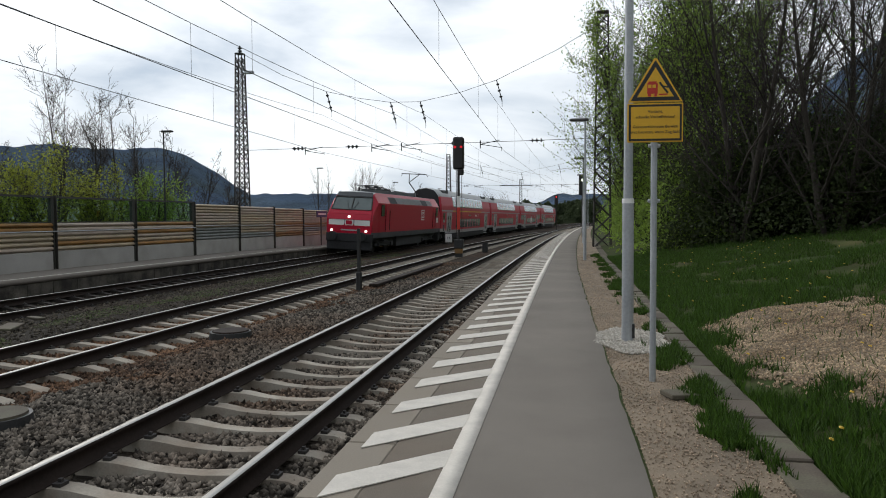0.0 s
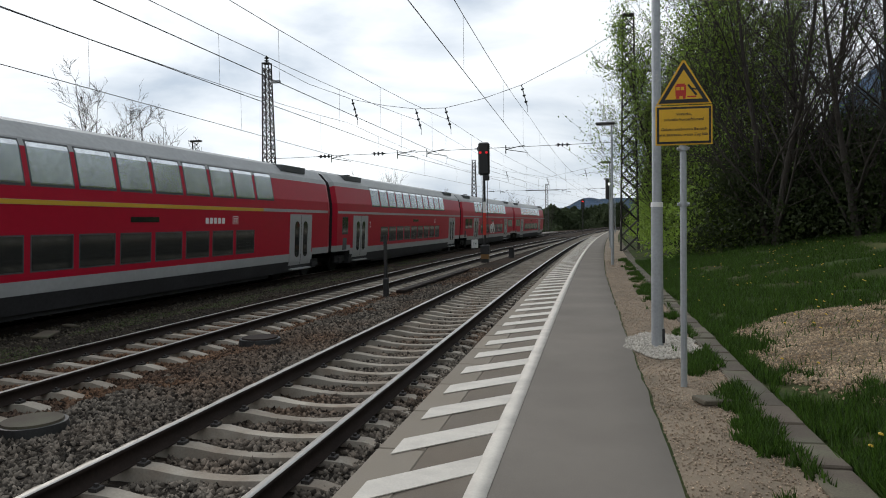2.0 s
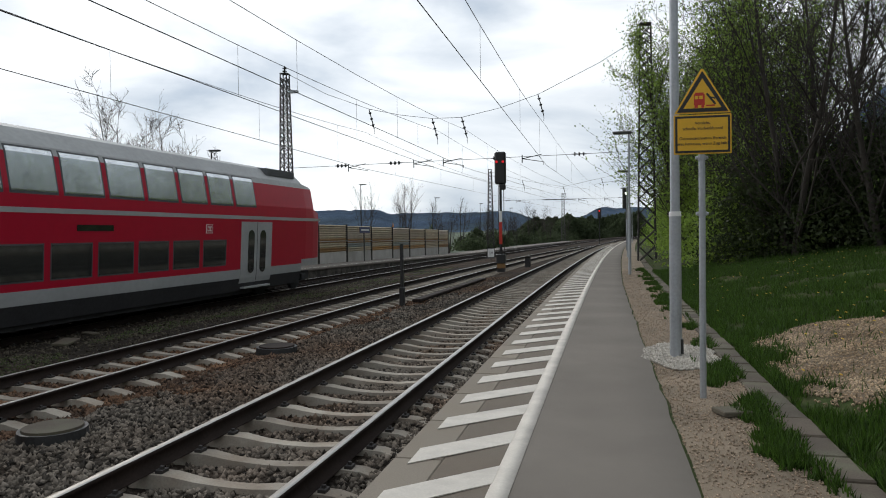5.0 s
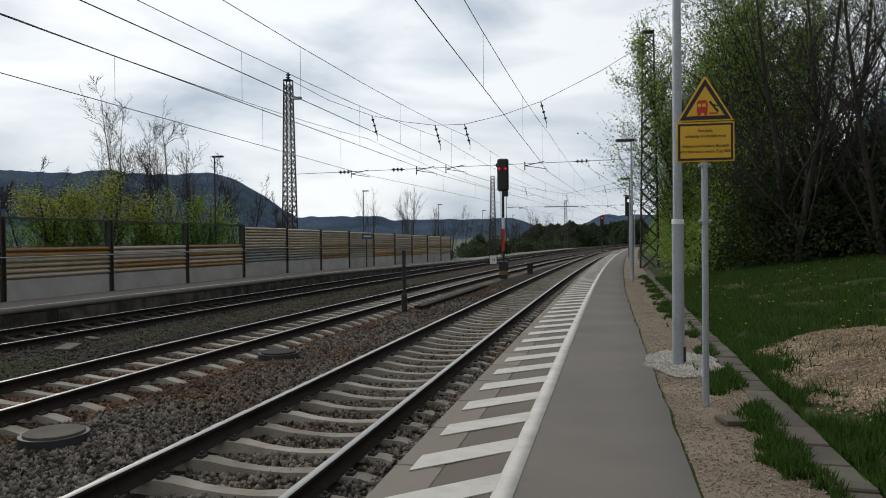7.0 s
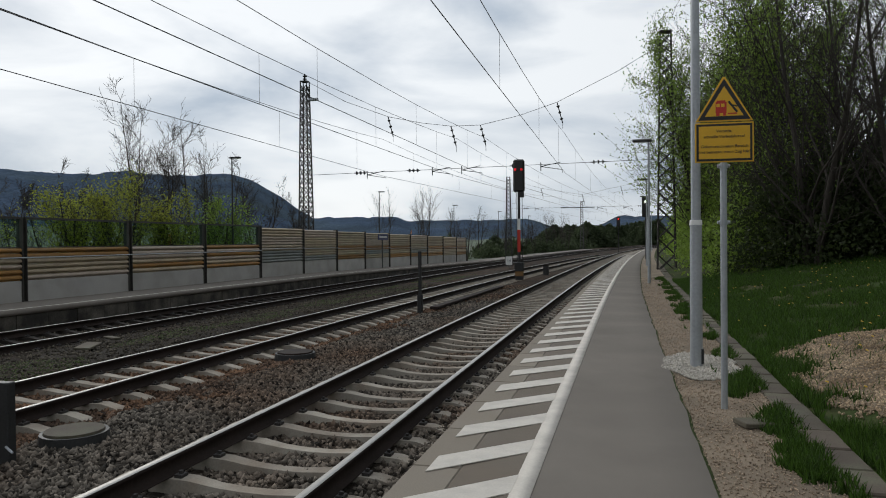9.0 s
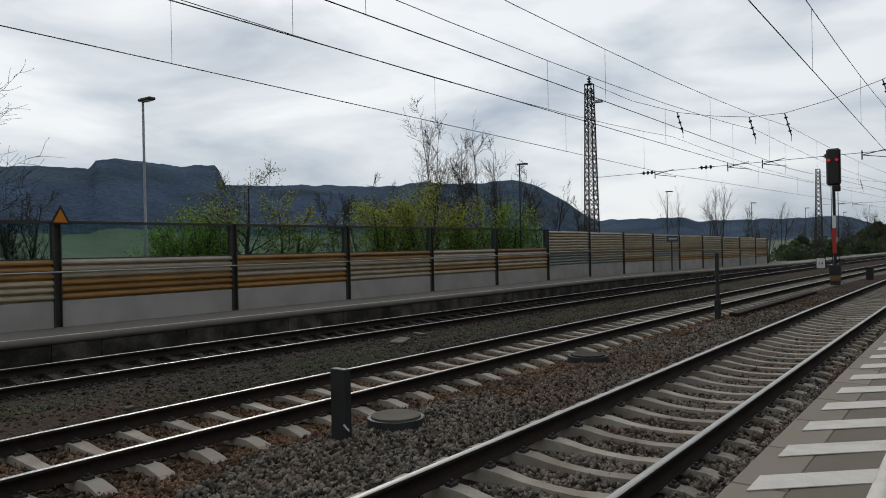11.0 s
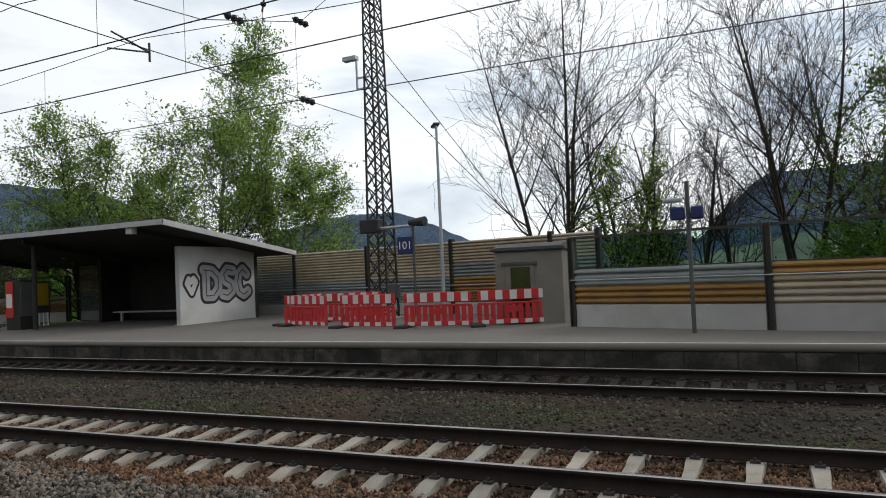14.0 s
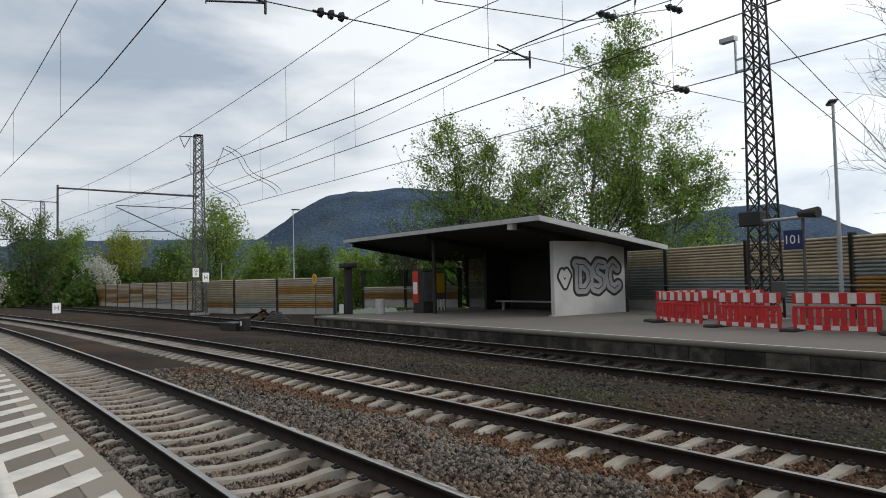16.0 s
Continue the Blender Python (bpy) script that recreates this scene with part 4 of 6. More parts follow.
def warning_sign():
    t = thing("warning_sign", pose(0.82, 7.01, 0, 0, 0, 3), "yellow warning sign about passing trains on a steel post", "sign")
    part("post", tubes(((0, 0, -0.05), (0, 0, 2.3), 0.03, 0.03, 14)), M_galv, t, "galvanised tube")
    for z in (1.70, 2.22):
        part("clamp", tubes(((-0.055, 0, z), (0.055, 0, z), 0.016, 0.016, 8), ((0, 0, z - 0.02), (0, 0, z + 0.02), 0.04, 0.04, 12)), M_galv, t)
    pl = part("plate", bevelled(-0.255, 0.255, -0.042, -0.034, 2.25, 2.615, 0.003), M_signyellow, t, "yellow text plate with a black frame line")
    part("frame_line", boxes((-0.242, 0.242, -0.045, -0.0425, 2.263, 2.602)), M_black, pl)
    part("yellow_face", boxes((-0.222, 0.222, -0.048, -0.0455, 2.283, 2.582)), M_signyellow, pl)
    for i, (s, z) in enumerate((("Vorsicht,", 2.535), ("schnelle Vorbeifahrten!", 2.485), ("Gekennzeichneten Bereich", 2.395), ("erst betreten, wenn Zug h\u00e4lt!", 2.345))):
        part("lettering", text_mesh(s, 0.038, M_black, "lettering"), None, pl, "black lettering", pose(0, -0.0495, z, 90, 0, 0))
    bm = bmesh.new()
    prism(bm, [(-0.25, 2.625), (0.25, 2.625), (0.012, 3.03), (-0.012, 3.03)], 0.008, "y", -0.042)
    tr = part("triangle", bm, M_signyellow, t, "yellow triangle with a broad black band")
    bm = bmesh.new()
    prism(bm, [(-0.226, 2.638), (0.226, 2.638), (0.004, 3.008), (-0.004, 3.008)], 0.003, "y", -0.0455)
    part("frame_line", bm, M_black, tr)
    bm = bmesh.new()
    prism(bm, [(-0.168, 2.672), (0.168, 2.672), (0.0, 2.945)], 0.002, "y", -0.048)
    part("yellow_face", bm, M_signyellow, tr)
    part("train_symbol", boxes((-0.075, 0.02, -0.0505, -0.0485, 2.70, 2.80), (-0.065, 0.01, -0.0505, -0.0485, 2.80, 2.815), (-0.07, -0.04, -0.0505, -0.0485, 2.675, 2.70), (-0.01, 0.015, -0.0505, -0.0485, 2.675, 2.70)), M_signred, tr, "red train symbol")
    for x in (-0.055, -0.015):
        part("symbol_window", boxes((x - 0.013, x + 0.017, -0.0525, -0.051, 2.755, 2.785)), M_signyellow, tr)
    part("edge_symbol", boxes((0.03, 0.11, -0.0505, -0.0485, 2.688, 2.7)), M_signred, tr, "red platform edge symbol")
    bm = bmesh.new()
    prism(bm, [(0.03, 2.80), (0.045, 2.81), (0.12, 2.71), (0.105, 2.70)], 0.003, "y", -0.051)
    prism(bm, [(0.05, 2.77), (0.058, 2.778), (0.115, 2.765), (0.11, 2.752)], 0.003, "y", -0.0515)
    part("falling_symbol", bm, M_black, tr, "black slanting bars")


warning_sign()
tagged(part("loose_slab", bevelled(-0.14, 0.14, -0.10, 0.10, 0, 0.045, 0.008), M_slab, None, "", pose(0.98, 6.4, -0.02, 2, 3, 25)), "loose grey concrete piece on the gravel", "slab")


def track_signal():
    t = thing("light_signal", pose(-5.75, 38.3, -0.58), "tall black railway light signal with red lights", "signal")
    part("base", bevelled(-0.2, 0.2, -0.18, 0.18, 0, 0.2, 0.02), M_dark, t, "dark base")
    part("base_band", bevelled(-0.21, 0.21, -0.19, 0.19, 0.2, 0.46, 0.01), M_cass["ochre"], t, "faded yellow band")
    part("cabinet", bevelled(-0.24, 0.24, -0.22, 0.22, 0.46, 0.95, 0.02), M_dark, t)
    part("mast", tubes(((0, 0, 0.9), (0, 0, 4.8), 0.07, 0.07, 10)), M_dark, t)
    part("mast_plate", boxes((-0.08, 0.08, -0.10, -0.075, 1.5, 2.7)), M_signred, t, "red band of the mast plate")
    part("mast_plate", boxes((-0.08, 0.08, -0.10, -0.075, 2.7, 3.3)), M_white, t, "white band of the mast plate")
    part("signal_head", bevelled(-0.30, 0.30, -0.12, 0.25, 4.75, 6.5, 0.08), M_black, t, "black signal screen")
    part("small_head", bevelled(-0.05, 0.28, -0.15, 0.15, 4.45, 4.75, 0.04), M_black, t)
    g = glow("signal_red", (0.8, 0.01, 0.02), 0.5)
    for x in (-0.17, 0.17):
        part("red_light", tubes(((x, -0.125, 5.95), (x, -0.16, 5.95), 0.07, 0.07, 10)), g, t, "red signal light")
    part("ladder", boxes((-0.16, -0.13, 0.2, 0.22, 0.9, 6.0), (0.13, 0.16, 0.2, 0.22, 0.9, 6.0)), M_dark, t)


track_signal()


def far_signal(x, y, z, h, colour, label):
    t = thing("light_signal", pose(x, y, z), label, "signal")
    part("mast", tubes(((0, 0, 0), (0, 0, h), 0.07, 0.07, 8)), M_dark, t)
    part("signal_head", bevelled(-0.3, 0.3, -0.1, 0.2, h - 0.3, h + 1.3, 0.06), M_black, t)
    part("light", tubes(((0, -0.11, h + 0.9), (0, -0.15, h + 0.9), 0.12, 0.12, 10)), glow("signal_light", colour, 1.5), t)


far_signal(-1.6, 120, -0.6, 4.6, (0.9, 0.02, 0.02), "distant signal showing red")
far_signal(1.3, 58, 0.0, 3.6, (0.95, 0.95, 0.9), "signal with a white light beside the platform")


def marker_post(x, y, z, h, w, label):
    t = thing("marker_post", pose(x, y, z), label, "post")
    part("post", bevelled(-w / 2, w / 2, -0.05, 0.05, 0, h, 0.01), M_dark, t)
    if w < 0.15:
        part("foot", bevelled(-w * 0.8, w * 0.8, -0.09, 0.09, 0.0, 0.55, 0.02), M_dark, t)
    return t


marker_post(-6.1, 20.5, -0.6, 1.85, 0.09, "narrow dark steel post in the ballast")
pb = marker_post(-6.02, 5.67, -0.62, 0.82, 0.24, "stout dark wooden post in the ballast")
part("hook", tubes(((0.1, -0.06, 0.2), (0.22, -0.1, 0.16), 0.012, 0.012, 6)), M_galv, pb)


def shaft_cover(x, y, r, label, top):
    t = thing("shaft_cover", pose(x, y, -0.60), label, "cover", "round shaft covers")
    part("ring", tubes(((0, 0, -0.02), (0, 0, 0.10), r, r * 0.97, 24)), M_dark, t, "dark concrete ring")
    part("lid", tubes(((0, 0, 0.10), (0, 0, 0.125), r * 0.86, r * 0.84, 24)), top, t, "round lid")


shaft_cover(-5.92, 6.5, 0.36, "round concrete shaft cover beside a post", M_slab)
shaft_cover(-6.05, 12.1, 0.38, "dark round shaft cover in the ballast", M_rail)


def cable_duct():
    t = thing("cable_duct", Matrix.Identity(4), "long dark wooden cable duct lying in the ballast", "cable duct")
    part("duct", bevelled(-0.14, 0.14, -5.2, 5.2, 0, 0.09, 0.015), M_rail, t, "", pose(-5.75, 26.5, -0.57, 0, 0, -1.5))


cable_duct()


# ---- the train ----
SIDE = [(1.28, 0.34), (1.37, 0.76), (1.39, 1.06), (1.39, 2.66), (1.39, 2.80), (1.36, 3.16), (1.20, 3.92), (1.12, 4.10), (0.75, 4.46), (0.0, 4.62)]


def ring_loft(stations, band, materials):
    """Cross-sections joined into a shell. stations: y and a list of half-profile points; band: material of each strip."""
    vs, fs, ix = [], [], []
    m = 2 * len(stations[0][1]) - 1
    for y, prof in stations:
        vs += [(-x, y, z) for x, z in prof] + [(x, y, z) for x, z in prof[-2::-1]]
    k = len(stations[0][1]) - 1
    for j in range(len(stations) - 1):
        for i in range(m - 1):
            fs.append((j * m + i, j * m + i + 1, (j + 1) * m + i + 1, (j + 1) * m + i))
            ix.append(band[i] if i < k else band[2 * k - 1 - i])
        fs.append((j * m + m - 1, j * m, (j + 1) * m, (j + 1) * m + m - 1))
        ix.append(band[0])
    me = bpy.data.meshes.new("shell")
    e = (len(stations) - 1) * m
    me.from_pydata(vs, [], fs + [tuple(range(m)), tuple(range(e, e + m))[::-1]])
    for mm in materials:
        me.materials.append(mm)
    for p, i in zip(me.polygons, ix + [3, 3]):
        p.material_index = i
    return me


def on_side(side, z, out=0.006):
    for (xa, za), (xb, zb) in zip(SIDE, SIDE[1:]):
        if za <= z <= zb:
            return side * (xa + (xb - xa) * (z - za) / (zb - za) + out)
    return side * (SIDE[0][0] + out)


def side_panel(side, y0, y1, zs, out=0.006, thick=0.03, round_=0.0):
    """A pane that follows the coach's side at the heights zs."""
    bm = bmesh.new()
    rows = []
    for z in zs:
        x = on_side(side, z, out)
        rows.append([bm.verts.new(p) for p in ((x, y0, z), (x, y1, z), (x - side * thick, y1, z), (x - side * thick, y0, z))])
    for a, b in zip(rows, rows[1:]):
        for i in range(4):
            bm.faces.new((a[i], a[(i + 1) % 4], b[(i + 1) % 4], b[i]))
    bm.faces.new(rows[0]), bm.faces.new(rows[-1][::-1])
    return bm


def bogie(parent, y):
    b = part("bogie", boxes((-1.12, -1.0, y - 1.8, y + 1.8, 0.42, 0.72), (1.0, 1.12, y - 1.8, y + 1.8, 0.42, 0.72), (-1.0, 1.0, y - 0.3, y + 0.3, 0.4, 0.75)), M_tdark, parent, "dark bogie frame")
    for dy in (-1.25, 1.25):
        part("axle_box", bevelled(-1.2, 1.2, y + dy - 0.18, y + dy + 0.18, 0.36, 0.62, 0.03), M_tdark, b)
        for sx in (-0.75, 0.75):
            part("wheel", tubes(((sx - 0.06, y + dy, 0.46), (sx + 0.06, y + dy, 0.46), 0.46, 0.46, 20)), M_tdark, b)


def emblem(parent, side, y, z, s, x=None):
    x0 = on_side(side, z, 0.008) if x is None else x
    bm = boxes((x0 - 0.004, x0 + 0.004, y - s * 0.62, y + s * 0.62, z - s / 2, z + s / 2))
    e = part("emblem", bm, M_white, parent, "white frame emblem")
    t = side * 0.006
    part("emblem_field", boxes((x0 + t - 0.003, x0 + t + 0.003, y - s * 0.54, y + s * 0.54, z - s * 0.42, z + s * 0.42)), M_red, e, "red field")
    for k in (-0.24, 0.24):
        part("emblem_mark", boxes((x0 + 2 * t - 0.003, x0 + 2 * t + 0.003, y + s * (k - 0.17), y + s * (k + 0.17), z - s * 0.28, z + s * 0.28)), M_white, e, "white block")
        part("emblem_gap", boxes((x0 + 3 * t - 0.003, x0 + 3 * t + 0.003, y + s * (k - 0.08), y + s * (k + 0.08), z - s * 0.17, z + s * 0.17)), M_red, e)


def coach(label, stripe, first, bike=False, cab=False, front_window=False):
    c = thing("double_deck_coach", Matrix.Identity(4), label, "railway coach", "coaches of the train")
    L = 12.15
    mats = (M_tdark, M_tgrey, M_red, M_tdark, M_troof)
    band = [0, 1, 2, 2, 2, 2, 4, 4, 4]
    raised = [(1.30, 0.94), (1.37, 0.95), (1.39, 1.22)] + SIDE[3:]
    slim = [(x * 0.93, z if z < 3 else z - 0.06) for x, z in raised]
    st = [(L, slim), (L - 0.35, raised), (L - 1.9, raised), (L - 1.905, SIDE), (-L + 1.905, SIDE), (-L + 1.9, raised), (-L + 0.35, raised), (-L, slim)]
    if cab:
        nose = lambda k, dz: [(x * k, min(z, dz)) for x, z in raised]
        st = st[:6] + [(-L + 1.6, raised), (-L + 0.9, nose(0.97, 4.0)), (-L + 0.35, nose(0.92, 3.0)), (-L, nose(0.82, 2.0))]
    part("body", ring_loft(st, band, mats), None, c, "red body with grey roof and skirt")
    for side in (-1, 1):
        # windows of both decks
        for i in range(11):
            y = 6.9 - i * 1.33
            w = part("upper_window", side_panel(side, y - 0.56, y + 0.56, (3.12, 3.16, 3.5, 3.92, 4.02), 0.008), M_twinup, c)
            part("window_seal", side_panel(side, y - 0.60, y + 0.60, (3.07, 3.16, 3.5, 3.92, 4.06), 0.003), M_tsill, w)
        for i in range(8 if front_window else 9):
            y = (4.6 if front_window else 5.6) - i * 1.33
            w = part("lower_window", side_panel(side, y - 0.55, y + 0.55, (1.26, 2.0), 0.009), M_twin, c)
            part("window_seal", side_panel(side, y - 0.585, y + 0.585, (1.225, 2.035), 0.004), M_tsill, w)
        # doors
        for y in ((7.05, -7.05) if front_window else (9.0, -9.2)):
            d = part("door", side_panel(side, y - 0.95, y + 0.95, (0.60, 0.76, 1.06, 2.60), 0.012), M_tgrey, c, "light grey double door")
            part("door_gap", side_panel(side, y - 0.012, y + 0.012, (0.62, 0.76, 1.06, 2.59), 0.016), M_tdark, d)
            for k in (-0.36, 0.36):
                bm = bmesh.new()
                x = on_side(side, 1.6, 0.014)
                pts = [(y + k + 0.19 * math.cos(a), 1.62 + (0.52 if math.sin(a) > 0 else -0.52) + 0.19 * math.sin(a)) for a in [math.pi * 2 * j / 16 for j in range(16)]]
                prism(bm, pts, side * 0.008, "x", x)
                part("door_window", bm, M_twin, d, "tall rounded door window")
            part("step", boxes((side * 1.36 - 0.1, side * 1.36 + 0.1, y - 0.8, y + 0.8, 0.42, 0.47)), M_tgrey, c)
        # line over the doors
        part("side_line", side_panel(side, -L + 0.4, L - 0.4, (2.68, 2.79), 0.005), M_tgrey, c, "light grey line")
        if stripe:
            part("class_line", side_panel(side, -6.2, 7.7, (2.685, 2.785), 0.009), M_yellow, c, "yellow first class line")
        part("lower_line", side_panel(side, -L + 1.9, L - 1.9, (0.78, 1.05), 0.004), M_tgrey, c, "light grey lower line")
        ends = [(10.6, 11.2)] if not front_window else [(8.5, 9.6), (9.85, 10.95)] + ([] if cab else [(-9.6, -8.5), (-10.95, -9.85)])
        for y0, y1 in ends:
            w = part("end_window", side_panel(side, y0, y1, (1.75, 2.5), 0.008), M_twin, c)
            part("window_seal", side_panel(side, y0 - 0.035, y1 + 0.035, (1.715, 2.535), 0.004), M_tsill, w)
        part("vent_panel", side_panel(side, 10.7, 11.15, (1.0, 1.55), 0.006), M_tsill, c, "dark vent panel")
        emblem(c, side, -4.4, 2.36, 0.26)
        part("destination_display", side_panel(side, -0.6, 0.5, (2.30, 2.44), 0.01), M_twin, c, "dark destination display")
        if stripe:
            for j in range(5):
                part("marking", side_panel(side, -2.9 - j * 0.22, -2.75 - j * 0.22, (2.25, 2.43), 0.008), M_white, c, "white bar")
        x = on_side(side, 2.0, 0.009)
        part("class_number", text_mesh("1" if first else "2", 0.42, M_white, "class_number"), None, c, "white class number",
             Matrix.Translation((x, (5.75 if front_window else 7.75) if not first else 7.6, 2.15)) @ pose(0, 0, 0, 90, 0, 90 if side > 0 else -90))
        if bike:
            bm = bmesh.new()
            for cy in (-0.56, 0.56):
                for j in range(24):
                    a0, a1 = 2 * math.pi * j / 24, 2 * math.pi * (j + 1) / 24
                    yy = lambda a: cy + 0.42 * math.cos(a)
                    zz = lambda a: 1.6 + 0.42 * math.sin(a)
                    tube(bm, (on_side(side, zz(a0), 0.02), yy(a0), zz(a0)), (on_side(side, zz(a1), 0.02), yy(a1), zz(a1)), 0.035, 0.035, 4)
            P = {"a": (-0.56, 1.6), "b": (0.56, 1.6), "c": (0.08, 1.6), "s": (0.26, 2.12), "h": (-0.38, 2.12), "t": (0.32, 2.33), "g": (-0.42, 2.33)}
            for u, v in ("bc", "bs", "cs", "ch", "sh", "ah", "st", "hg"):
                tube(bm, (on_side(side, P[u][1], 0.02), *P[u]), (on_side(side, P[v][1], 0.02), *P[v]), 0.035, 0.035, 4)
            part("bicycle_pictogram", bm, M_white, c, "large white bicycle outline")
        part("roof_grille", boxes((side * 0.55, side * 1.0, 8.2, 10.2, 4.26, 4.50)), M_tsill, c, "dark roof grille")
        part("roof_grille", boxes((side * 0.55, side * 1.0, -10.2, -8.2, 4.26, 4.50)), M_tsill, c, "dark roof grille")
    part("gangway", boxes((-0.75, 0.75, L, L + 0.17, 1.0, 3.2)), M_tdark, c, "black gangway bellows")
    if not cab:
        part("gangway", boxes((-0.75, 0.75, -L - 0.17, -L, 1.0, 3.2)), M_tdark, c, "black gangway bellows")
    for y in (9.6, -9.6):
        bogie(c, y)
    part("underfloor", boxes((-1.2, 1.2, -7, 7, 0.22, 0.36)), M_tdark, c)
    if cab:
        part("rear_screen", boxes((-1.0, 1.0, -L - 0.02, -L + 0.6, 2.3, 3.0)), M_twin, c, "dark driver's window")
        for sx in (-0.8, 0.8):
            part("tail_light", tubes(((sx, -L - 0.03, 1.3), (sx, -L + 0.1, 1.3), 0.09, 0.09, 10)), glow("tail_light", (0.9, 0.02, 0.02), 1.0), c)
    return c


def locomotive():
    c = thing("electric_locomotive", Matrix.Identity(4), "red electric locomotive with lit headlights and raised pantograph", "locomotive")
    full = [(1.40, 0.95), (1.46, 1.28), (1.47, 3.02), (1.22, 3.42), (1.12, 3.62), (0.0, 3.70)]
    def cut(h, k=1.0, low=0.95):
        return [(x * k, min(max(z, low), h - 0.02 * (5 - i))) for i, (x, z) in enumerate(full)]
    half = [(8.55, cut(1.75, 0.93)), (8.50, cut(2.05, 0.95)), (8.42, cut(2.3, 0.955)), (7.62, cut(3.55, 0.97)), (7.25, cut(3.70, 0.99)), (6.3, full)]
    st = half + [(-y, p) for y, p in half[::-1]]
    me = ring_loft(st, [1, 2, 2, 2, 4], (M_tdark, M_tsill, M_red, M_red, M_troof))
    part("body", me, None, c, "red body with dark sill")
    for e in (1, -1):
        n = Vector((0, e * 1.25, 0.8)).normalized()
        bm = bmesh.new()
        a, b = Vector((0, e * 8.27, 2.56)), Vector((0, e * 7.80, 3.30))
        q = [bm.verts.new(p + n * 0.015) for p in (a + Vector((-1.22, 0, 0)), a + Vector((1.22, 0, 0)), b + Vector((1.12, 0, 0)), b + Vector((-1.12, 0, 0)))]
        r = [bm.verts.new(v.co - n * 0.04) for v in q]
        bm.faces.new(q), bm.faces.new(r[::-1])
        for i in range(4):
            bm.faces.new((q[i], q[(i + 1) % 4], r[(i + 1) % 4], r[i]))
        w = part("windscreen", bm, M_twind, c, "dark sloping windscreen")
        part("screen_seal", tubes(*[(pa + n * 0.02, pb + n * 0.02, 0.035, 0.035, 6) for pa, pb in ((a + Vector((-1.22, 0, 0)), a + Vector((1.22, 0, 0))), (b + Vector((-1.12, 0, 0)), b + Vector((1.12, 0, 0))),
                                    (a + Vector((-1.22, 0, 0)), b + Vector((-1.12, 0, 0))), (a + Vector((1.22, 0, 0)), b + Vector((1.12, 0, 0))), (a, b))]), M_black, w, "black rubber seal")
        for nm, (ya, za, wa), (yb, zb, wb) in (("nose_panel", (8.56, 1.99, 1.33), (8.41, 2.33, 1.30)), ("nose_panel", (8.43, 2.31, 1.31), (8.27, 2.54, 1.27)), ("roof_edge", (7.76, 3.36, 1.12), (7.60, 3.60, 1.06))):
            bm = bmesh.new()
            nn = Vector((0, e * (zb - za), ya - yb)).normalized()
            q = [bm.verts.new(Vector(p) + nn * 0.03) for p in ((-wa, e * ya, za), (wa, e * ya, za), (wb, e * yb, zb), (-wb, e * yb, zb))]
            r = [bm.verts.new(v.co - nn * 0.06) for v in q]
            bm.faces.new(q), bm.faces.new(r[::-1])
            for i in range(4):
                bm.faces.new((q[i], q[(i + 1) % 4], r[(i + 1) % 4], r[i]))
            bmesh.ops.recalc_face_normals(bm, faces=bm.faces[:])
            part(nm, bm, M_tsill if nm == "roof_edge" else M_red, c, "dark grey brow" if nm == "roof_edge" else "")
        for sx in (-0.25, 0.25):
            part("wiper", tubes(((sx * 0.4, e * 8.32, 2.56), (sx * 1.4, e * 8.02, 3.04), 0.015, 0.012, 4)), M_black, w)
        for x0, x1 in ((-1.25, -0.32), (0.32, 1.25)):
            part("front_band", boxes((x0, x1, e * 8.53 - 0.025, e * 8.53 + 0.025, 1.66, 1.98)), M_white, c, "white front band")
        part("front_emblem", boxes((-0.24, 0.24, e * 8.545 - 0.025, e * 8.545 + 0.025, 1.66, 1.98)), M_white, c, "white emblem plate")
        part("front_emblem_field", boxes((-0.19, 0.19, e * 8.552 - 0.025, e * 8.552 + 0.025, 1.70, 1.94)), M_red, c)
        for x, z in ((-1.05, 1.35), (1.05, 1.35), (0.0, 2.16)):
            part("headlight", tubes(((x, e * 8.5, z), (x, e * 8.62, z), 0.075, 0.075, 14)), glow("headlight", (1.0, 0.93, 0.85), 1.6 if e > 0 else 0.0), c, "round headlight")
        part("number_bars", boxes((-0.5, 0.5, e * 8.555 - 0.01, e * 8.555 + 0.01, 1.34, 1.42)), M_tgrey, c)
        part("plough", bevelled(-1.35, 1.35, e * 8.35 - 0.2, e * 8.35 + 0.2, 0.22, 0.75, 0.05), M_tdark, c)
        for sx in (-0.88, 0.88):
            part("buffer", tubes(((sx, e * 8.45, 1.02), (sx, e * 8.8, 1.02), 0.11, 0.11, 12), ((sx, e * 8.8, 1.02), (sx, e * 8.86, 1.02), 0.27, 0.25, 14)), M_tdark, c)
        part("buffer_beam", bevelled(-1.38, 1.38, e * 8.42 - 0.18, e * 8.42 + 0.18, 0.7, 1.2, 0.03), M_tdark, c)
        for side in (-1, 1):
            part("cab_window", boxes((side * 1.478 - 0.01, side * 1.478 + 0.01, e * 6.85 - 0.3, e * 6.85 + 0.3, 2.25, 2.95)), M_twin, c, "dark side window")
            d = part("cab_door", boxes((side * 1.474 - 0.01, side * 1.474 + 0.01, e * 5.95 - 0.36, e * 5.95 + 0.36, 1.3, 3.0)), M_red, c, "red cab door")
            for dy in (-0.4, 0.4):
                part("handrail", tubes(((side * 1.5, e * 5.95 + dy, 1.4), (side * 1.5, e * 5.95 + dy, 2.6), 0.018, 0.018, 6)), M_black, d)
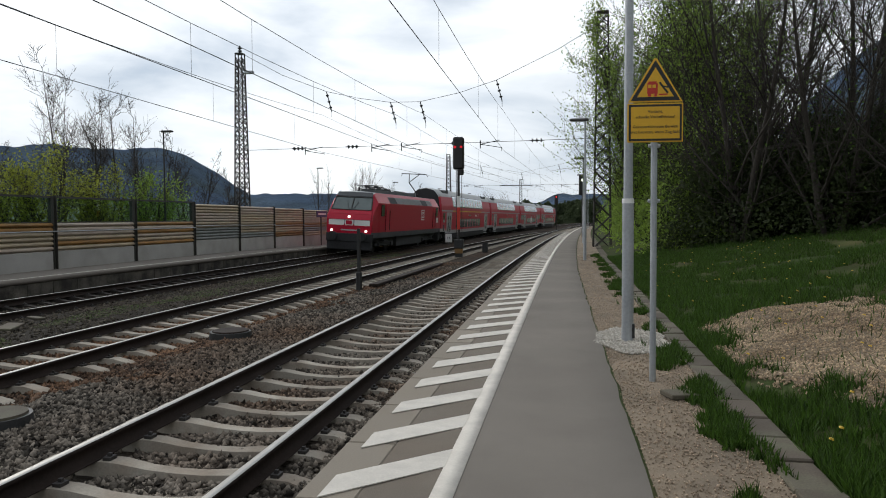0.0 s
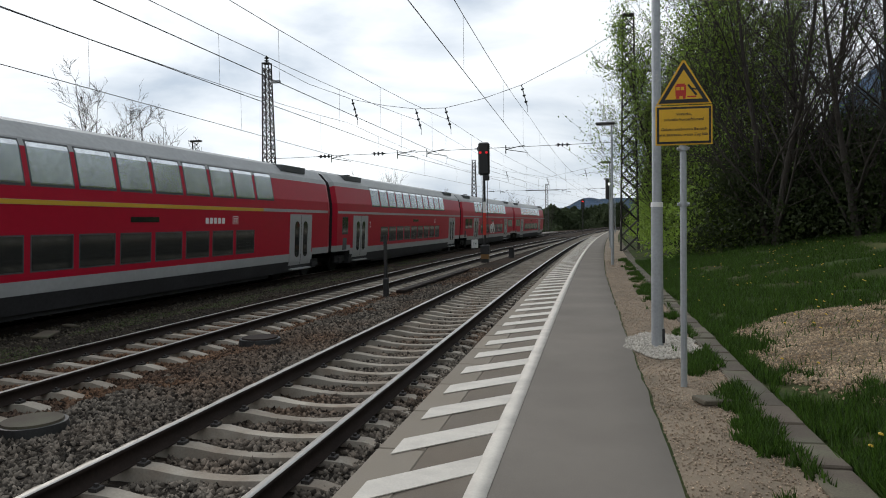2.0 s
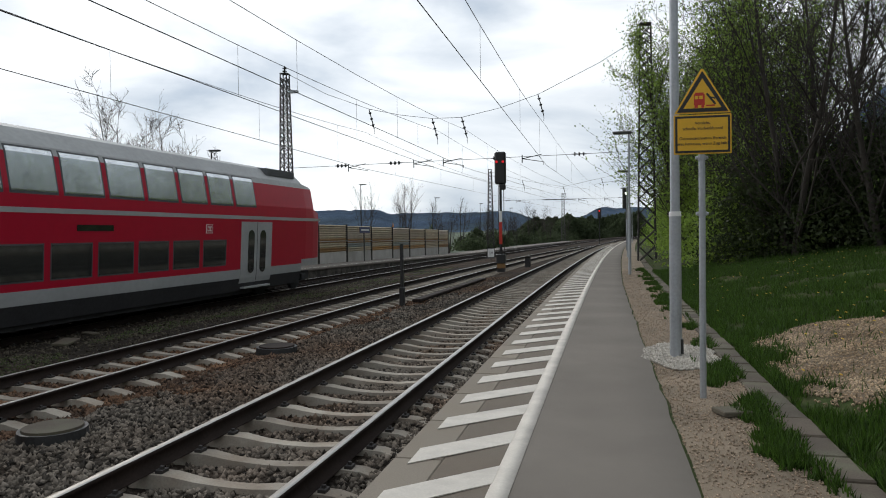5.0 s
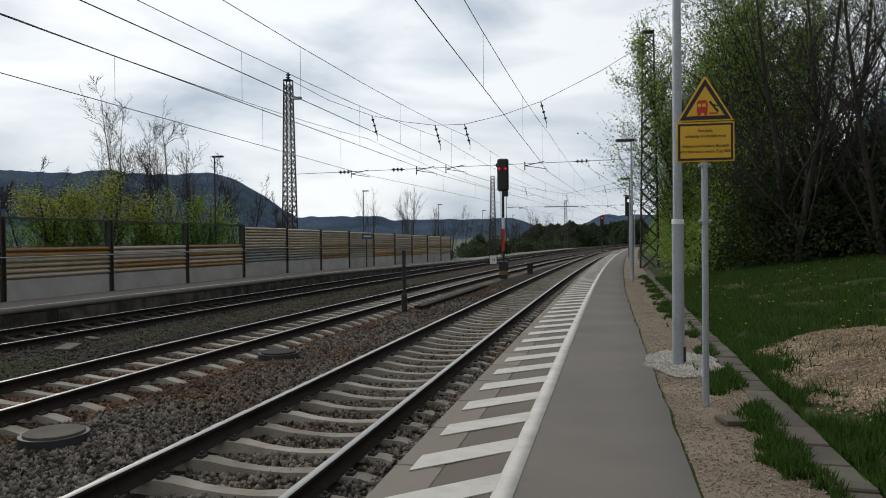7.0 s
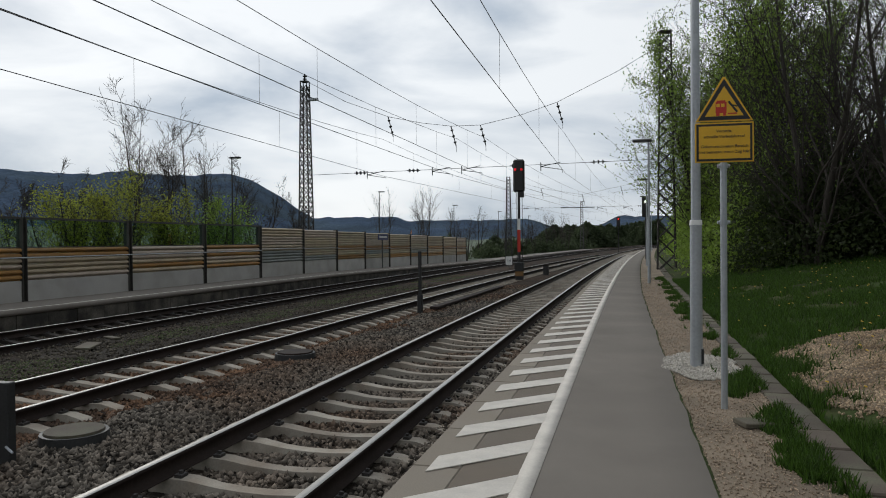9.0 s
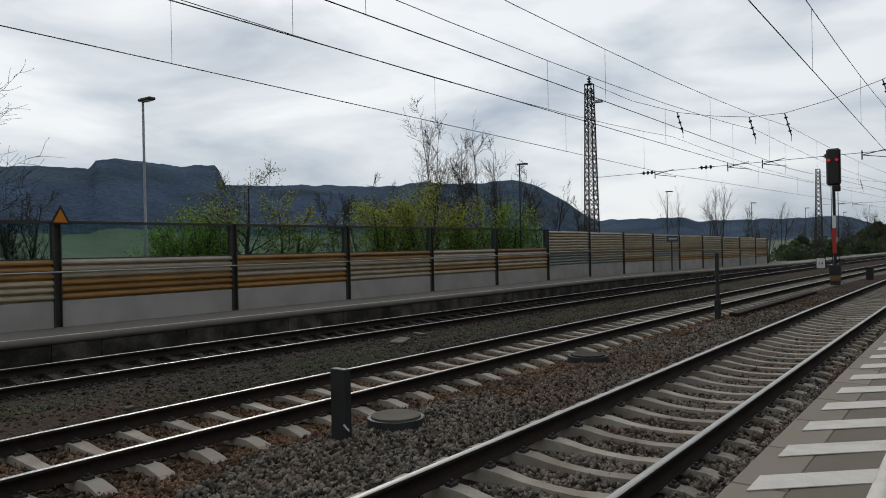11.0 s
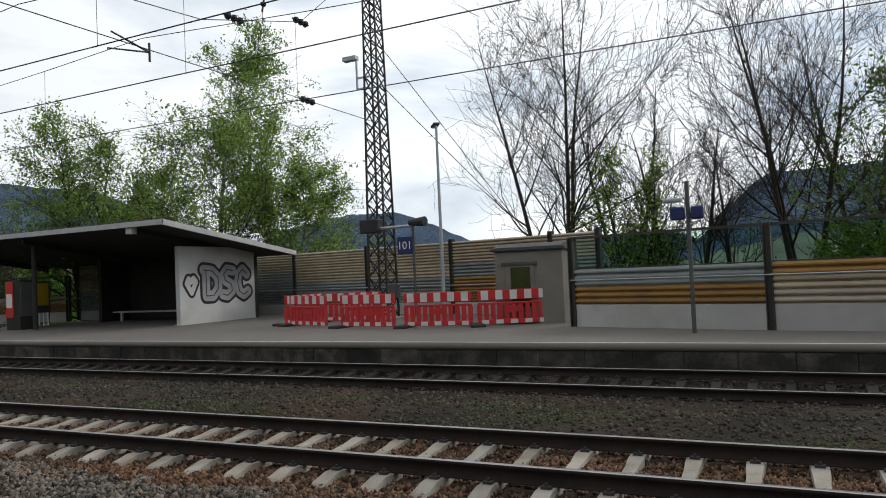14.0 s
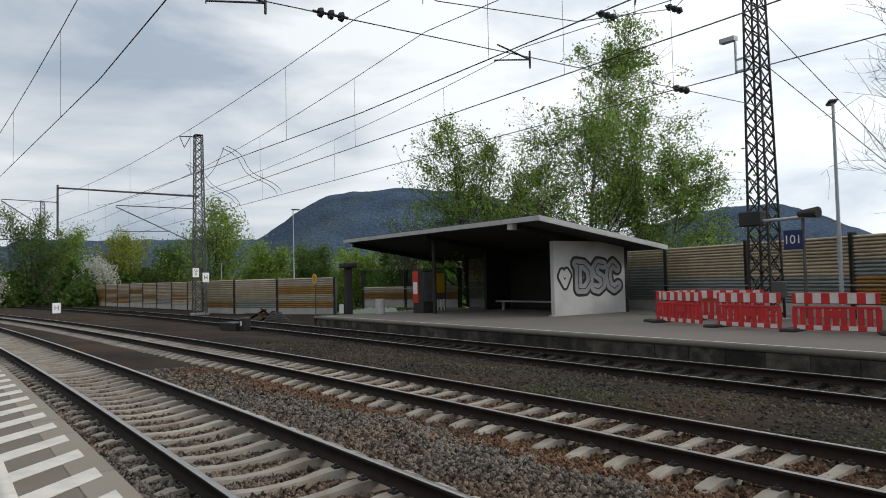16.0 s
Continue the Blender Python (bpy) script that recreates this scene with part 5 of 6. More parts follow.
            part("steps", boxes((side * 1.3 - 0.12, side * 1.3 + 0.12, e * 5.95 - 0.3, e * 5.95 + 0.3, 0.45, 0.5), (side * 1.3 - 0.12, side * 1.3 + 0.12, e * 5.95 - 0.3, e * 5.95 + 0.3, 0.75, 0.8)), M_tdark, c)
    for side in (-1, 1):
        emblem(c, side, -2.5, 2.35, 0.75, side * 1.475)
        part("mark_plate", boxes((side * 1.474 - 0.005, side * 1.474 + 0.005, -7.4, -6.8, 1.75, 2.15)), M_white, c, "white plate")
        for i in range(7):
            y = 4.7 - i * 1.55
            bm = bmesh.new()
            o = side * 0.012
            vs = [bm.verts.new(p) for p in ((side * 1.462 + o, y - 0.765, 3.04), (side * 1.462 + o, y + 0.765, 3.04), (side * 1.215 + o, y + 0.765, 3.43), (side * 1.215 + o, y - 0.765, 3.43))]
            bm.faces.new(vs)
            bmesh.ops.solidify(bm, geom=bm.faces[:], thickness=0.012)
            part("roof_vent", bm, M_tsill if i in (0, 5) else M_troof, c, "grey roof side vent")
    for q in ((-0.5, 0.5, 2.4, 5.4, 3.66, 3.86), (-0.35, 0.35, -0.8, 0.6, 3.66, 3.9), (-0.6, 0.6, -3.6, -3.3, 3.66, 3.95)):
        part("roof_box", boxes(q), M_tsill, c)
    for j in range(9):
        y = 5.6 - j * 1.25
        part("roof_insulator", tubes(((0.55, y, 3.66), (0.55, y, 3.98), 0.06, 0.05, 8), ((0.55, y, 3.74), (0.55, y, 3.78), 0.11, 0.11, 8), ((0.55, y, 3.86), (0.55, y, 3.9), 0.11, 0.11, 8)), M_tdark, c)
    part("roof_line", tubes(((0.55, 5.6, 4.0), (0.55, -4.4, 4.0), 0.025, 0.025, 6)), M_tdark, c)
    part("folded_pantograph", tubes(((-0.8, 4.9, 4.02), (0.8, 4.9, 4.02), 0.035, 0.035, 6), ((-0.3, 5.3, 4.08), (-0.2, 2.4, 4.02), 0.04, 0.04, 6), ((0.3, 5.3, 4.08), (0.2, 2.4, 4.02), 0.04, 0.04, 6), ((-0.95, 5.5, 4.1), (0.95, 5.5, 4.1), 0.03, 0.03, 6),
                                    ((-0.45, 5.2, 3.88), (-0.45, 2.6, 3.9), 0.03, 0.03, 6), ((0.45, 5.2, 3.88), (0.45, 2.6, 3.9), 0.03, 0.03, 6), ((-0.9, 3.9, 3.93), (0.9, 3.9, 3.93), 0.03, 0.03, 6)), M_tdark, c)
    part("raised_pantograph", tubes(((-0.3, -5.0, 3.9), (0, -3.6, 4.75), 0.045, 0.04, 6), ((0, -3.6, 4.75), (-0.4, -5.0, 5.45), 0.03, 0.03, 6), ((0, -3.6, 4.75), (0.4, -5.0, 5.45), 0.03, 0.03, 6),
                                    ((-0.95, -5.0, 5.47), (0.95, -5.0, 5.47), 0.03, 0.03, 6), ((0.95, -5.0, 5.47), (1.05, -5.0, 5.3), 0.02, 0.02, 6), ((-0.95, -5.0, 5.47), (-1.05, -5.0, 5.3), 0.02, 0.02, 6),
                                    ((-0.95, -4.7, 5.47), (0.95, -4.7, 5.47), 0.025, 0.025, 6)), M_tdark, c, "raised pantograph")
    part("insulator", tubes(((0, -5.0, 3.7), (0, -5.0, 3.92), 0.08, 0.08, 8)), M_tdark, c)
    part("underframe", boxes((-1.25, 1.25, -3.2, 3.2, 0.3, 0.95), (-1.1, 1.1, -7.8, 7.8, 0.75, 0.97)), M_tdark, c)
    for y in (5.2, -5.2):
        bogie(c, y)
    return c


loco = locomotive()
coaches = [coach("red double-deck coach with a yellow first class line", True, True),
           coach("red double-deck coach with grey doors", False, False),
           coach("red double-deck coach with a large white bicycle outline", False, False, bike=True, front_window=True),
           coach("red double-deck control car with a sloping end", False, False, cab=True, front_window=True)]
CAR, LOCO, SPEED, JOINT0 = 26.45, 18.4, 27.3, 58.2
for v in (loco, *coaches):
    v.scale = (1, 1.075, 1)


def car_pose(y):
    """The pose of a vehicle whose middle is at y, heading down the line."""
    a, b = at(3, y + 9), at(3, y - 9)
    d = b - a
    cant = math.degrees(math.atan2(RAIL_Z[3][0] - RAIL_Z[3][1], 1.5))
    return pose((a.x + b.x) / 2, (a.y + b.y) / 2, sum(RAIL_Z[3]) / 2, 0, -cant, math.degrees(math.atan2(-d.x, d.y)))


def motions():
    times = [i * 0.5 for i in range(33)]
    walk(loco, [(t, car_pose(JOINT0 - SPEED * t - LOCO / 2)) for t in times])
    for i, c in enumerate(coaches):
        walk(c, [(t, car_pose(JOINT0 - SPEED * t + CAR * (i + 0.5))) for t in times])


# ---- the far platform ----
M_shedwhite = mat("shelter_white", (0.58, 0.57, 0.55), 0.85, vary=0.1, scale=1.0, fine=30, dirt=(0.26, 0.25, 0.23), dirt_amount=0.5, dirt_scale=1.0)
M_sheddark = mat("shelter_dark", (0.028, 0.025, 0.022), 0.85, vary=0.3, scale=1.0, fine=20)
M_fibre = mat("fibre_cement_roof", (0.075, 0.075, 0.072), 0.9, vary=0.3, scale=1.5, fine=30)
M_trim = mat("roof_trim", (0.46, 0.46, 0.44), 0.7, vary=0.12)
M_barrier = mat("barrier_red", (0.50, 0.022, 0.024), 0.45, vary=0.1, bump=0.02, rnd=0.1)
M_barwhite = mat("barrier_white", (0.62, 0.58, 0.55), 0.5, vary=0.1, bump=0.0)
M_hut = mat("hut_render", (0.20, 0.18, 0.15), 0.92, vary=0.15, scale=1.2, fine=60, dirt=(0.14, 0.125, 0.10), dirt_amount=0.6, dirt_scale=1.0)


def shelter():
    s = thing("platform_shelter", far(-20, -24), "open platform shelter with a pale graffiti wall and butterfly roof", "shelter")
    x0, x1, y0, y1 = -19.4, -23.5, -20.0, -27.6
    part("end_wall", bevelled(x1, x0, y0 - 0.2, y0, 0, 2.95, 0.01), M_shedwhite, s, "pale end wall with painted writing")
    part("end_wall", bevelled(x1, x0 - 2.6, y1, y1 + 0.2, 0, 2.9, 0.01), M_sheddark, s, "end wall coloured dark for the shaded interior")
    # inner walls take a near-black colour for the shade under the roof
    part("back_wall", bevelled(x1 - 0.2, x1, y1, y0, 0, 2.6, 0.01), M_sheddark, s, "back wall coloured dark for the shaded interior")
    part("plinth", bevelled(x0 - 0.12, x0 + 0.14, y0 - 0.22, y0 + 0.05, 0, 0.07, 0.01), M_concrete, s)
    # roof: the front half slopes up to the track, folded over the beam
    def sheet(ya, yb, xa, xb, za, zb, n):
        bm = bmesh.new()
        rows = []
        for i in range(n + 1):
            f = i / n
            y = ya + (yb - ya) * f
            w = 0.035 if i % 2 else 0.0
            rows.append([bm.verts.new((xa, y, za + w)), bm.verts.new((xb, y, zb + w)), bm.verts.new((xb, y, zb + w - 0.02)), bm.verts.new((xa, y, za + w - 0.02))])
        for a, b in zip(rows, rows[1:]):
            for i in range(4):
                bm.faces.new((a[i], a[(i + 1) % 4], b[(i + 1) % 4], b[i]))
        bm.faces.new(rows[0]), bm.faces.new(rows[-1][::-1])
        return bm
    yn, yf = -18.7, -33.6
    part("roof_sheet", sheet(yn, yf, -17.45, -24.6, 3.78, 2.75, 150), M_fibre, s, "dark corrugated roof sheet")
    # the soffit's colour carries the same shade
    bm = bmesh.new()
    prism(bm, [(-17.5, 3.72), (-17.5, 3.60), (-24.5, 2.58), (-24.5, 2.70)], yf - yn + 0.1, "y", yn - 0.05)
    part("soffit", bm, M_sheddark, s, "underside of the roof coloured dark for shade")
    bm = bmesh.new()
    prism(bm, [(-17.42, 3.77), (-17.42, 3.58), (-24.62, 2.56), (-24.62, 2.75)], -0.06, "y", yn + 0.06)
    part("fascia", bm, M_trim, s, "pale sloping roof edge")
    part("fascia", boxes((-17.46, -17.40, yf, yn + 0.06, 3.58, 3.76)), M_trim, s, "pale front roof edge")
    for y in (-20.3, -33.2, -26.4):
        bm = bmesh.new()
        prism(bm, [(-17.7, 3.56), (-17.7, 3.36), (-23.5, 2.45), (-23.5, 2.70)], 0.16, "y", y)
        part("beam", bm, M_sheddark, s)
    part("beam", boxes((-17.75, -17.48, -20.45, -20.15, 3.36, 3.6)), M_trim, s, "pale beam end")
    part("column", tubes(((-18.2, -26.4, 0), (-18.2, -26.4, 3.5), 0.09, 0.09, 12)), M_sheddark, s)
    # bench along the back wall
    part("bench", boxes((-22.4, -21.9, -26.6, -22.2, 0.42, 0.47), (-22.3, -22.2, -26.5, -26.4, 0, 0.42), (-22.3, -22.2, -22.4, -22.3, 0, 0.42)), M_trim, s, "plain pale bench")
    # painted writing: fat grey letters with black edges inside a pale halo
    M_grey = mat("spray_grey", (0.30, 0.30, 0.31), 0.7, vary=0.2, scale=2)
    def ribbon(name, strokes, r, material, off, label=""):
        bm = bmesh.new()
        for pts in strokes:
            for c, ((xa, za), (xb, zb)) in enumerate(zip(pts, pts[1:])):
                a = math.atan2(zb - za, xb - xa)
                n = 8
                arc = [(xb + r * math.cos(a - math.pi / 2 + math.pi * k / n), zb + r * math.sin(a - math.pi / 2 + math.pi * k / n)) for k in range(n + 1)]
                arc += [(xa + r * math.cos(a + math.pi / 2 + math.pi * k / n), za + r * math.sin(a + math.pi / 2 + math.pi * k / n)) for k in range(n + 1)]
                prism(bm, arc, 0.003, "y", y0 + off + 0.00015 * c)
        part(name, bm, material, s, label)
    WORD = {"heart": [[(-19.98, 1.2), (-20.2, 1.6), (-20.08, 1.75), (-19.96, 1.6), (-19.84, 1.73), (-19.74, 1.55), (-19.98, 1.2)]],
            "d": [[(-20.72, 2.0), (-20.72, 1.05), (-21.1, 1.05), (-21.38, 1.35), (-21.35, 1.75), (-21.05, 2.0), (-20.6, 2.05)]],
            "s": [[(-22.2, 2.0), (-21.85, 2.05), (-21.66, 1.85), (-21.75, 1.62), (-22.1, 1.45), (-22.12, 1.18), (-21.85, 1.02), (-21.6, 1.08)]],
            "c": [[(-23.0, 1.85), (-22.75, 2.05), (-22.52, 1.85), (-22.45, 1.5), (-22.55, 1.15), (-22.8, 1.02), (-23.05, 1.15)]]}
    for i, w in enumerate(WORD.values()):
        ribbon("letter_outline", w, 0.31 if i else 0.2, M_black, 0.004 + 0.002 * i, "black edge of a painted letter")
    for i, w in enumerate(WORD.values()):
        ribbon("letter_fill", w, 0.2 if i else 0.1, M_grey if i else M_shedwhite, 0.014 + 0.002 * i, "grey fill of a painted letter")
    for i, w in enumerate(list(WORD.values())[1:]):
        ribbon("letter_line", w, 0.02, M_black, 0.022 + 0.002 * i, "thin black line inside a letter")


shelter()


def ticket_machine():
    t = thing("ticket_machine", far(-18.4, -27.6) @ pose(-18.4, -27.6, 0, 0, 0, 0), "red and grey ticket machine under the shelter roof", "ticket machine")
    part("body", bevelled(-0.35, 0.3, -0.4, 0.45, 0.0, 2.0, 0.02), M_sheddark, t)
    part("front", bevelled(0.3, 0.34, -0.38, 0.1, 0.5, 1.95, 0.01), M_signred, t, "red front")
    part("front_field", bevelled(0.34, 0.36, -0.3, 0.05, 0.9, 1.45, 0.01), M_white, t, "white field")
    part("side", bevelled(-0.3, 0.28, 0.45, 0.48, 0.55, 1.9, 0.01), M_mastgrey, t, "grey side panel")


ticket_machine()


def notice_case():
    t = thing("notice_case", far(-19.5, -28.6) @ pose(-19.5, -28.6, 0), "glazed notice case with a yellow timetable", "notice board")
    part("frame", bevelled(-0.9, 0.9, -0.06, 0.06, 0.6, 1.95, 0.02), M_mastgrey, t)
    part("timetable", boxes((-0.8, -0.1, 0.061, 0.065, 0.9, 1.85)), M_yellow, t, "yellow timetable")
    part("poster", boxes((0.0, 0.8, 0.061, 0.065, 0.9, 1.85)), M_white, t, "pale poster")
    for x in (-0.85, 0.85):
        part("leg", tubes(((x, 0, 0), (x, 0, 0.6), 0.03, 0.03, 8)), M_mastgrey, t)
    for i in range(9):
        part("grille_bar", boxes((-0.8 + i * 0.2 - 0.02, -0.8 + i * 0.2 + 0.02, -0.02, 0.02, 0.05, 0.6)), M_white, t)


notice_case()


def safety_barrier():
    b = thing("safety_barrier", FAR, "red and white plastic barrier fence on dark feet", "barrier", "red plastic barriers")
    w = 2.0
    part("top_beam", bevelled(-0.03, 0.03, -w / 2, w / 2, 0.72, 1.0, 0.012), M_barrier, b, "red top board")
    part("lower_beam", bevelled(-0.03, 0.03, -w / 2, w / 2, 0.06, 0.2, 0.012), M_barrier, b)
    part("middle_beam", bevelled(-0.03, 0.03, -w / 2, w / 2, 0.60, 0.66, 0.012), M_barrier, b)
    for i in range(5):
        y = -w / 2 + 0.2 + i * 0.4
        part("white_field", boxes((-0.036, 0.036, y - 0.1, y + 0.1, 0.735, 0.985)), M_barwhite, b, "white reflective field")
        part("white_field", boxes((-0.036, 0.036, y - 0.1, y + 0.1, 0.075, 0.185)), M_barwhite, b, "white reflective field")
    for i in range(11):
        y = -w / 2 + 0.05 + i * (w - 0.1) / 10
        part("bar", bevelled(-0.025, 0.025, y - 0.066, y + 0.066, 0.2, 0.60, 0.01), M_barrier, b)
    part("sign_board", boxes((0.026, 0.036, -0.25, 0.25, 0.38, 0.56)), M_barrier, b, "red board")
    part("foot", bevelled(-0.4, 0.4, -w / 2 - 0.22, -w / 2 + 0.18, -0.0, 0.1, 0.03), M_sheddark, b, "dark rubber foot")
    return b


def far_copy(m):
    c = copy_thing(b0, m)
    c.matrix_basis = far(-18, -11) @ m


b0 = safety_barrier()
BP = [(-18.97, -15.11), (-18.01, -12.3), (-17.75, -9.95), (-18.05, -7.7), (-19.0, -5.9)]
for i, ((xa, ya), (xb, yb)) in enumerate(zip(BP, BP[1:])):
    m = pose((xa + xb) / 2, (ya + yb) / 2, 0.004, 0, 0, math.degrees(math.atan2(-(xb - xa), yb - ya)))
    if i == 0:
        b0.matrix_basis = far(-18, -11) @ m
    else:
        far_copy(m)
far_copy(pose(-19.9, -14.9, 0.004, 0, 0, 88))
far_copy(pose(-20.6, -13.4, 0.004, 0, 0, 20))


def hut():
    h = thing("concrete_hut", far(-19.6, -6.6) @ pose(-19.6, -6.6, 0, 0, 0, 8), "small rendered concrete hut with a flat roof", "hut")
    part("wall", bevelled(-0.8, 0.8, -0.95, 0.95, 0, 2.05, 0.02), M_hut, h, "grey brown rendered walls")
    bm = bevelled(-0.9, 0.9, -1.04, 1.04, 2.05, 2.15, 0.03)
    prism(bm, [(-0.9, 2.151), (0.9, 2.151), (0.25, 2.27), (-0.25, 2.27)], 1.9, "y", -0.95)
    part("roof", bm, M_fibre, h, "dark flat roof slab")
    d = part("door", bevelled(0.8, 0.83, -0.65, 0.15, 0.1, 1.65, 0.008), M_hut, h, "weathered door")
    part("poster", boxes((0.83, 0.836, -0.5, 0.05, 0.5, 1.6)), M_soil, d, "faded green poster")
    part("lintel", boxes((0.8, 0.86, -0.75, 0.25, 1.66, 1.74)), M_fibre, h)


hut()
street_lamp(-23.6, -11.8, -0.1, 7.05, "galvanised lamp post behind the red barriers", 215, r=0.075)


def platform_number():
    t = thing("platform_sign", far(-20.2, -10.75) @ pose(-20.2, -10.75, 0.2, 0, 0, 0), "blue platform sign with white number on a post", "sign")
    part("post", tubes(((0, 0, 0), (0, 0, 3.0), 0.045, 0.045, 10)), M_mastgrey, t)
    p = part("plate", bevelled(0.05, 0.08, -0.55, -0.0, 1.98, 2.55, 0.008), M_blue, t, "dark blue plate")
    part("number", text_mesh("101", 0.36, M_white, "number"), None, p, "white number", Matrix.Translation((0.084, -0.28, 2.26)) @ pose(0, 0, 0, 90, 0, 90))
    part("loudspeaker", tubes(((0.0, -0.1, 3.0), (0.1, 0.5, 3.0), 0.10, 0.16, 12)), M_dark, t, "dark horn loudspeaker")
    part("display", bevelled(-0.2, 0.2, -1.9, -1.2, 2.75, 3.2, 0.03), M_dark, t, "dark display box")
    part("arm", tubes(((0, -1.3, 2.88), (0, 0.1, 2.9), 0.05, 0.05, 8)), M_galv, t)


platform_number()


def info_post():
    t = thing("info_post", far(-15.92, -1.93) @ pose(-15.92, -1.93, 0), "grey post with dark loudspeaker boxes", "post")
    part("post", tubes(((0, 0, 0), (0, 0, 3.25), 0.045, 0.045, 12)), M_mastgrey, t)
    part("box", bevelled(-0.12, 0.12, -0.36, -0.06, 2.44, 2.72, 0.03), M_blue, t, "dark blue box")
    part("box", bevelled(-0.12, 0.12, 0.06, 0.32, 2.44, 2.72, 0.03), M_blue, t, "dark blue box")
    part("camera_housing", bevelled(-0.1, 0.1, -0.5, -0.1, 2.82, 2.92, 0.03), M_tgrey, t, "pale camera housing")


info_post()


def small_triangle(x, y, z, label):
    t = thing("warning_triangle", far(x, y) @ pose(x, y, z), label, "sign", "warning triangles")
    bm = bmesh.new()
    prism(bm, [(-0.22, 0), (0.22, 0), (0, 0.42)], 0.01, "x", 0.0)
    part("plate", bm, M_black, t)
    bm = bmesh.new()
    prism(bm, [(-0.15, 0.04), (0.15, 0.04), (0, 0.33)], 0.006, "x", 0.011)
    part("face", bm, M_orange, t, "orange face")


small_triangle(fx(7.3) + 0.12, 7.35, 2.22, "orange warning triangle on the barrier post")
small_triangle(fx(49) + 0.12, 49.0, 2.05, "orange warning triangle on the far barrier")


def name_sign(x, y):
    t = thing("station_sign", far(x, y) @ pose(x, y, -0.1), "blue station name sign on a post", "sign")
    part("post", tubes(((0, 0, 0), (0, 0, 1.75), 0.04, 0.04, 8)), M_mastgrey, t)
    p = part("plate", boxes((0.04, 0.07, -0.9, 0.9, 1.75, 2.1)), M_blue, t, "blue plate")
    part("lettering_bar", boxes((0.071, 0.075, -0.7, 0.7, 1.88, 1.97)), M_white, p, "white bar")


name_sign(fx(41) + 0.9, 41.0)
tagged(part("grey_bin", tubes(((0, 0, 0), (0, 0, 0.75), 0.22, 0.24, 12)), M_trim, None, "", pose(-18.2, -31.5, -0.1)), "pale round litter bin on the platform end", "bin")


def km_post(x, y, z, h, s, label, a=195):
    t = thing("line_sign", pose(x, y, z, 0, 0, a), label, "sign")
    part("post", tubes(((0, 0, 0), (0, 0, h), 0.035, 0.035, 8)), M_mastgrey, t)
    p = part("plate", boxes((-0.3, 0.3, -0.05, -0.03, h - 0.2, h + 0.55)), M_black, t, "black framed white plate")
    part("face", boxes((-0.26, 0.26, -0.058, -0.051, h - 0.16, h + 0.51)), M_white, p, "white face")
    part("character", text_mesh(s, 0.42 if len(s) < 2 else 0.3, M_black, "character", 0.8), None, p, "black characters", pose(0, -0.060, h + 0.17, 90, 0, 0))


km_post(-6.5, -53.0, -0.6, 0.7, "H", "white stop board with black letter between tracks")
km_post(-15.6, -51.3, -0.6, 2.5, "H", "white stop board with black letter at the mast")
km_post(-15.75, -54.2, -0.6, 2.9, "58\n0", "white distance board with black figures at the mast")
km_post(-9.05, 55.0, -0.65, 0.45, "14", "low white board with black figures between the tracks", 0)


def t_sign(x, y):
    t = thing("round_sign", far(x, y) @ pose(x, y, -0.4), "round orange sign on a thin post", "sign")
    part("post", tubes(((0, 0, 0), (0, 0, 2.3), 0.03, 0.03, 8)), M_mastgrey, t)
    part("disc", tubes(((0.03, 0, 2.15), (0.06, 0, 2.15), 0.30, 0.30, 20)), M_signyellow, t, "orange disc")
    part("mark", boxes((0.061, 0.07, -0.04, 0.04, 2.0, 2.3), (0.061, 0.07, -0.12, 0.12, 2.24, 2.3)), M_black, t)


t_sign(-17.6, -37.5)


def point_machine():
    t = thing("point_machine", far(-11.2, -32.6) @ pose(-11.2, -32.6, -0.62, 0, 0, 6), "dark point machine with rods beside the far track", "point machine")
    part("box", bevelled(-0.35, 0.35, -0.8, 0.8, 0.05, 0.42, 0.03), M_dark, t)
    part("lantern", bevelled(-0.2, 0.2, 0.9, 1.3, 0.05, 0.65, 0.03), M_black, t)
    part("lantern_face", boxes((0.2, 0.205, 1.0, 1.2, 0.3, 0.5)), M_white, t, "white lantern face")
    part("rod", tubes(((-2.4, -0.3, 0.12), (0, -0.3, 0.12), 0.03, 0.03, 6)), M_dark, t)


point_machine()


def relay_box(x, y, label):
    t = thing("relay_box", pose(x, y, -0.62, 0, 0, -4), label, "box")
    part("body", bevelled(-0.16, 0.16, -0.15, 0.15, 0.0, 0.6, 0.02), M_dark, t, "dark painted steel body")
    part("lid", bevelled(-0.19, 0.19, -0.18, 0.18, 0.6, 0.65, 0.015), M_rail, t, "rusty lid")
    part("door_gap", boxes((-0.006, 0.006, -0.156, -0.15, 0.06, 0.55)), M_black, t)


relay_box(-4.95, 44.0, "dark steel box in the ballast between the tracks")


def platform_end_post():
    t = thing("platform_end_post", pose(-17.2, -32.9, -0.1), "dark hooded post with a white box at the platform end", "post")
    part("post", bevelled(-0.16, 0.16, -0.16, 0.16, 0.0, 2.35, 0.03), M_sheddark, t, "dark timber post")
    part("hood", bevelled(-0.38, 0.38, -0.34, 0.34, 2.35, 2.62, 0.05), M_black, t, "black hood")
    part("brace", tubes(((0.1, -0.3, 0.0), (0.05, -0.08, 2.2), 0.05, 0.05, 8)), M_sheddark, t)
    part("white_box", bevelled(0.17, 0.3, -0.5, -0.18, 0.05, 0.5, 0.02), M_white, t, "white box")


platform_end_post()


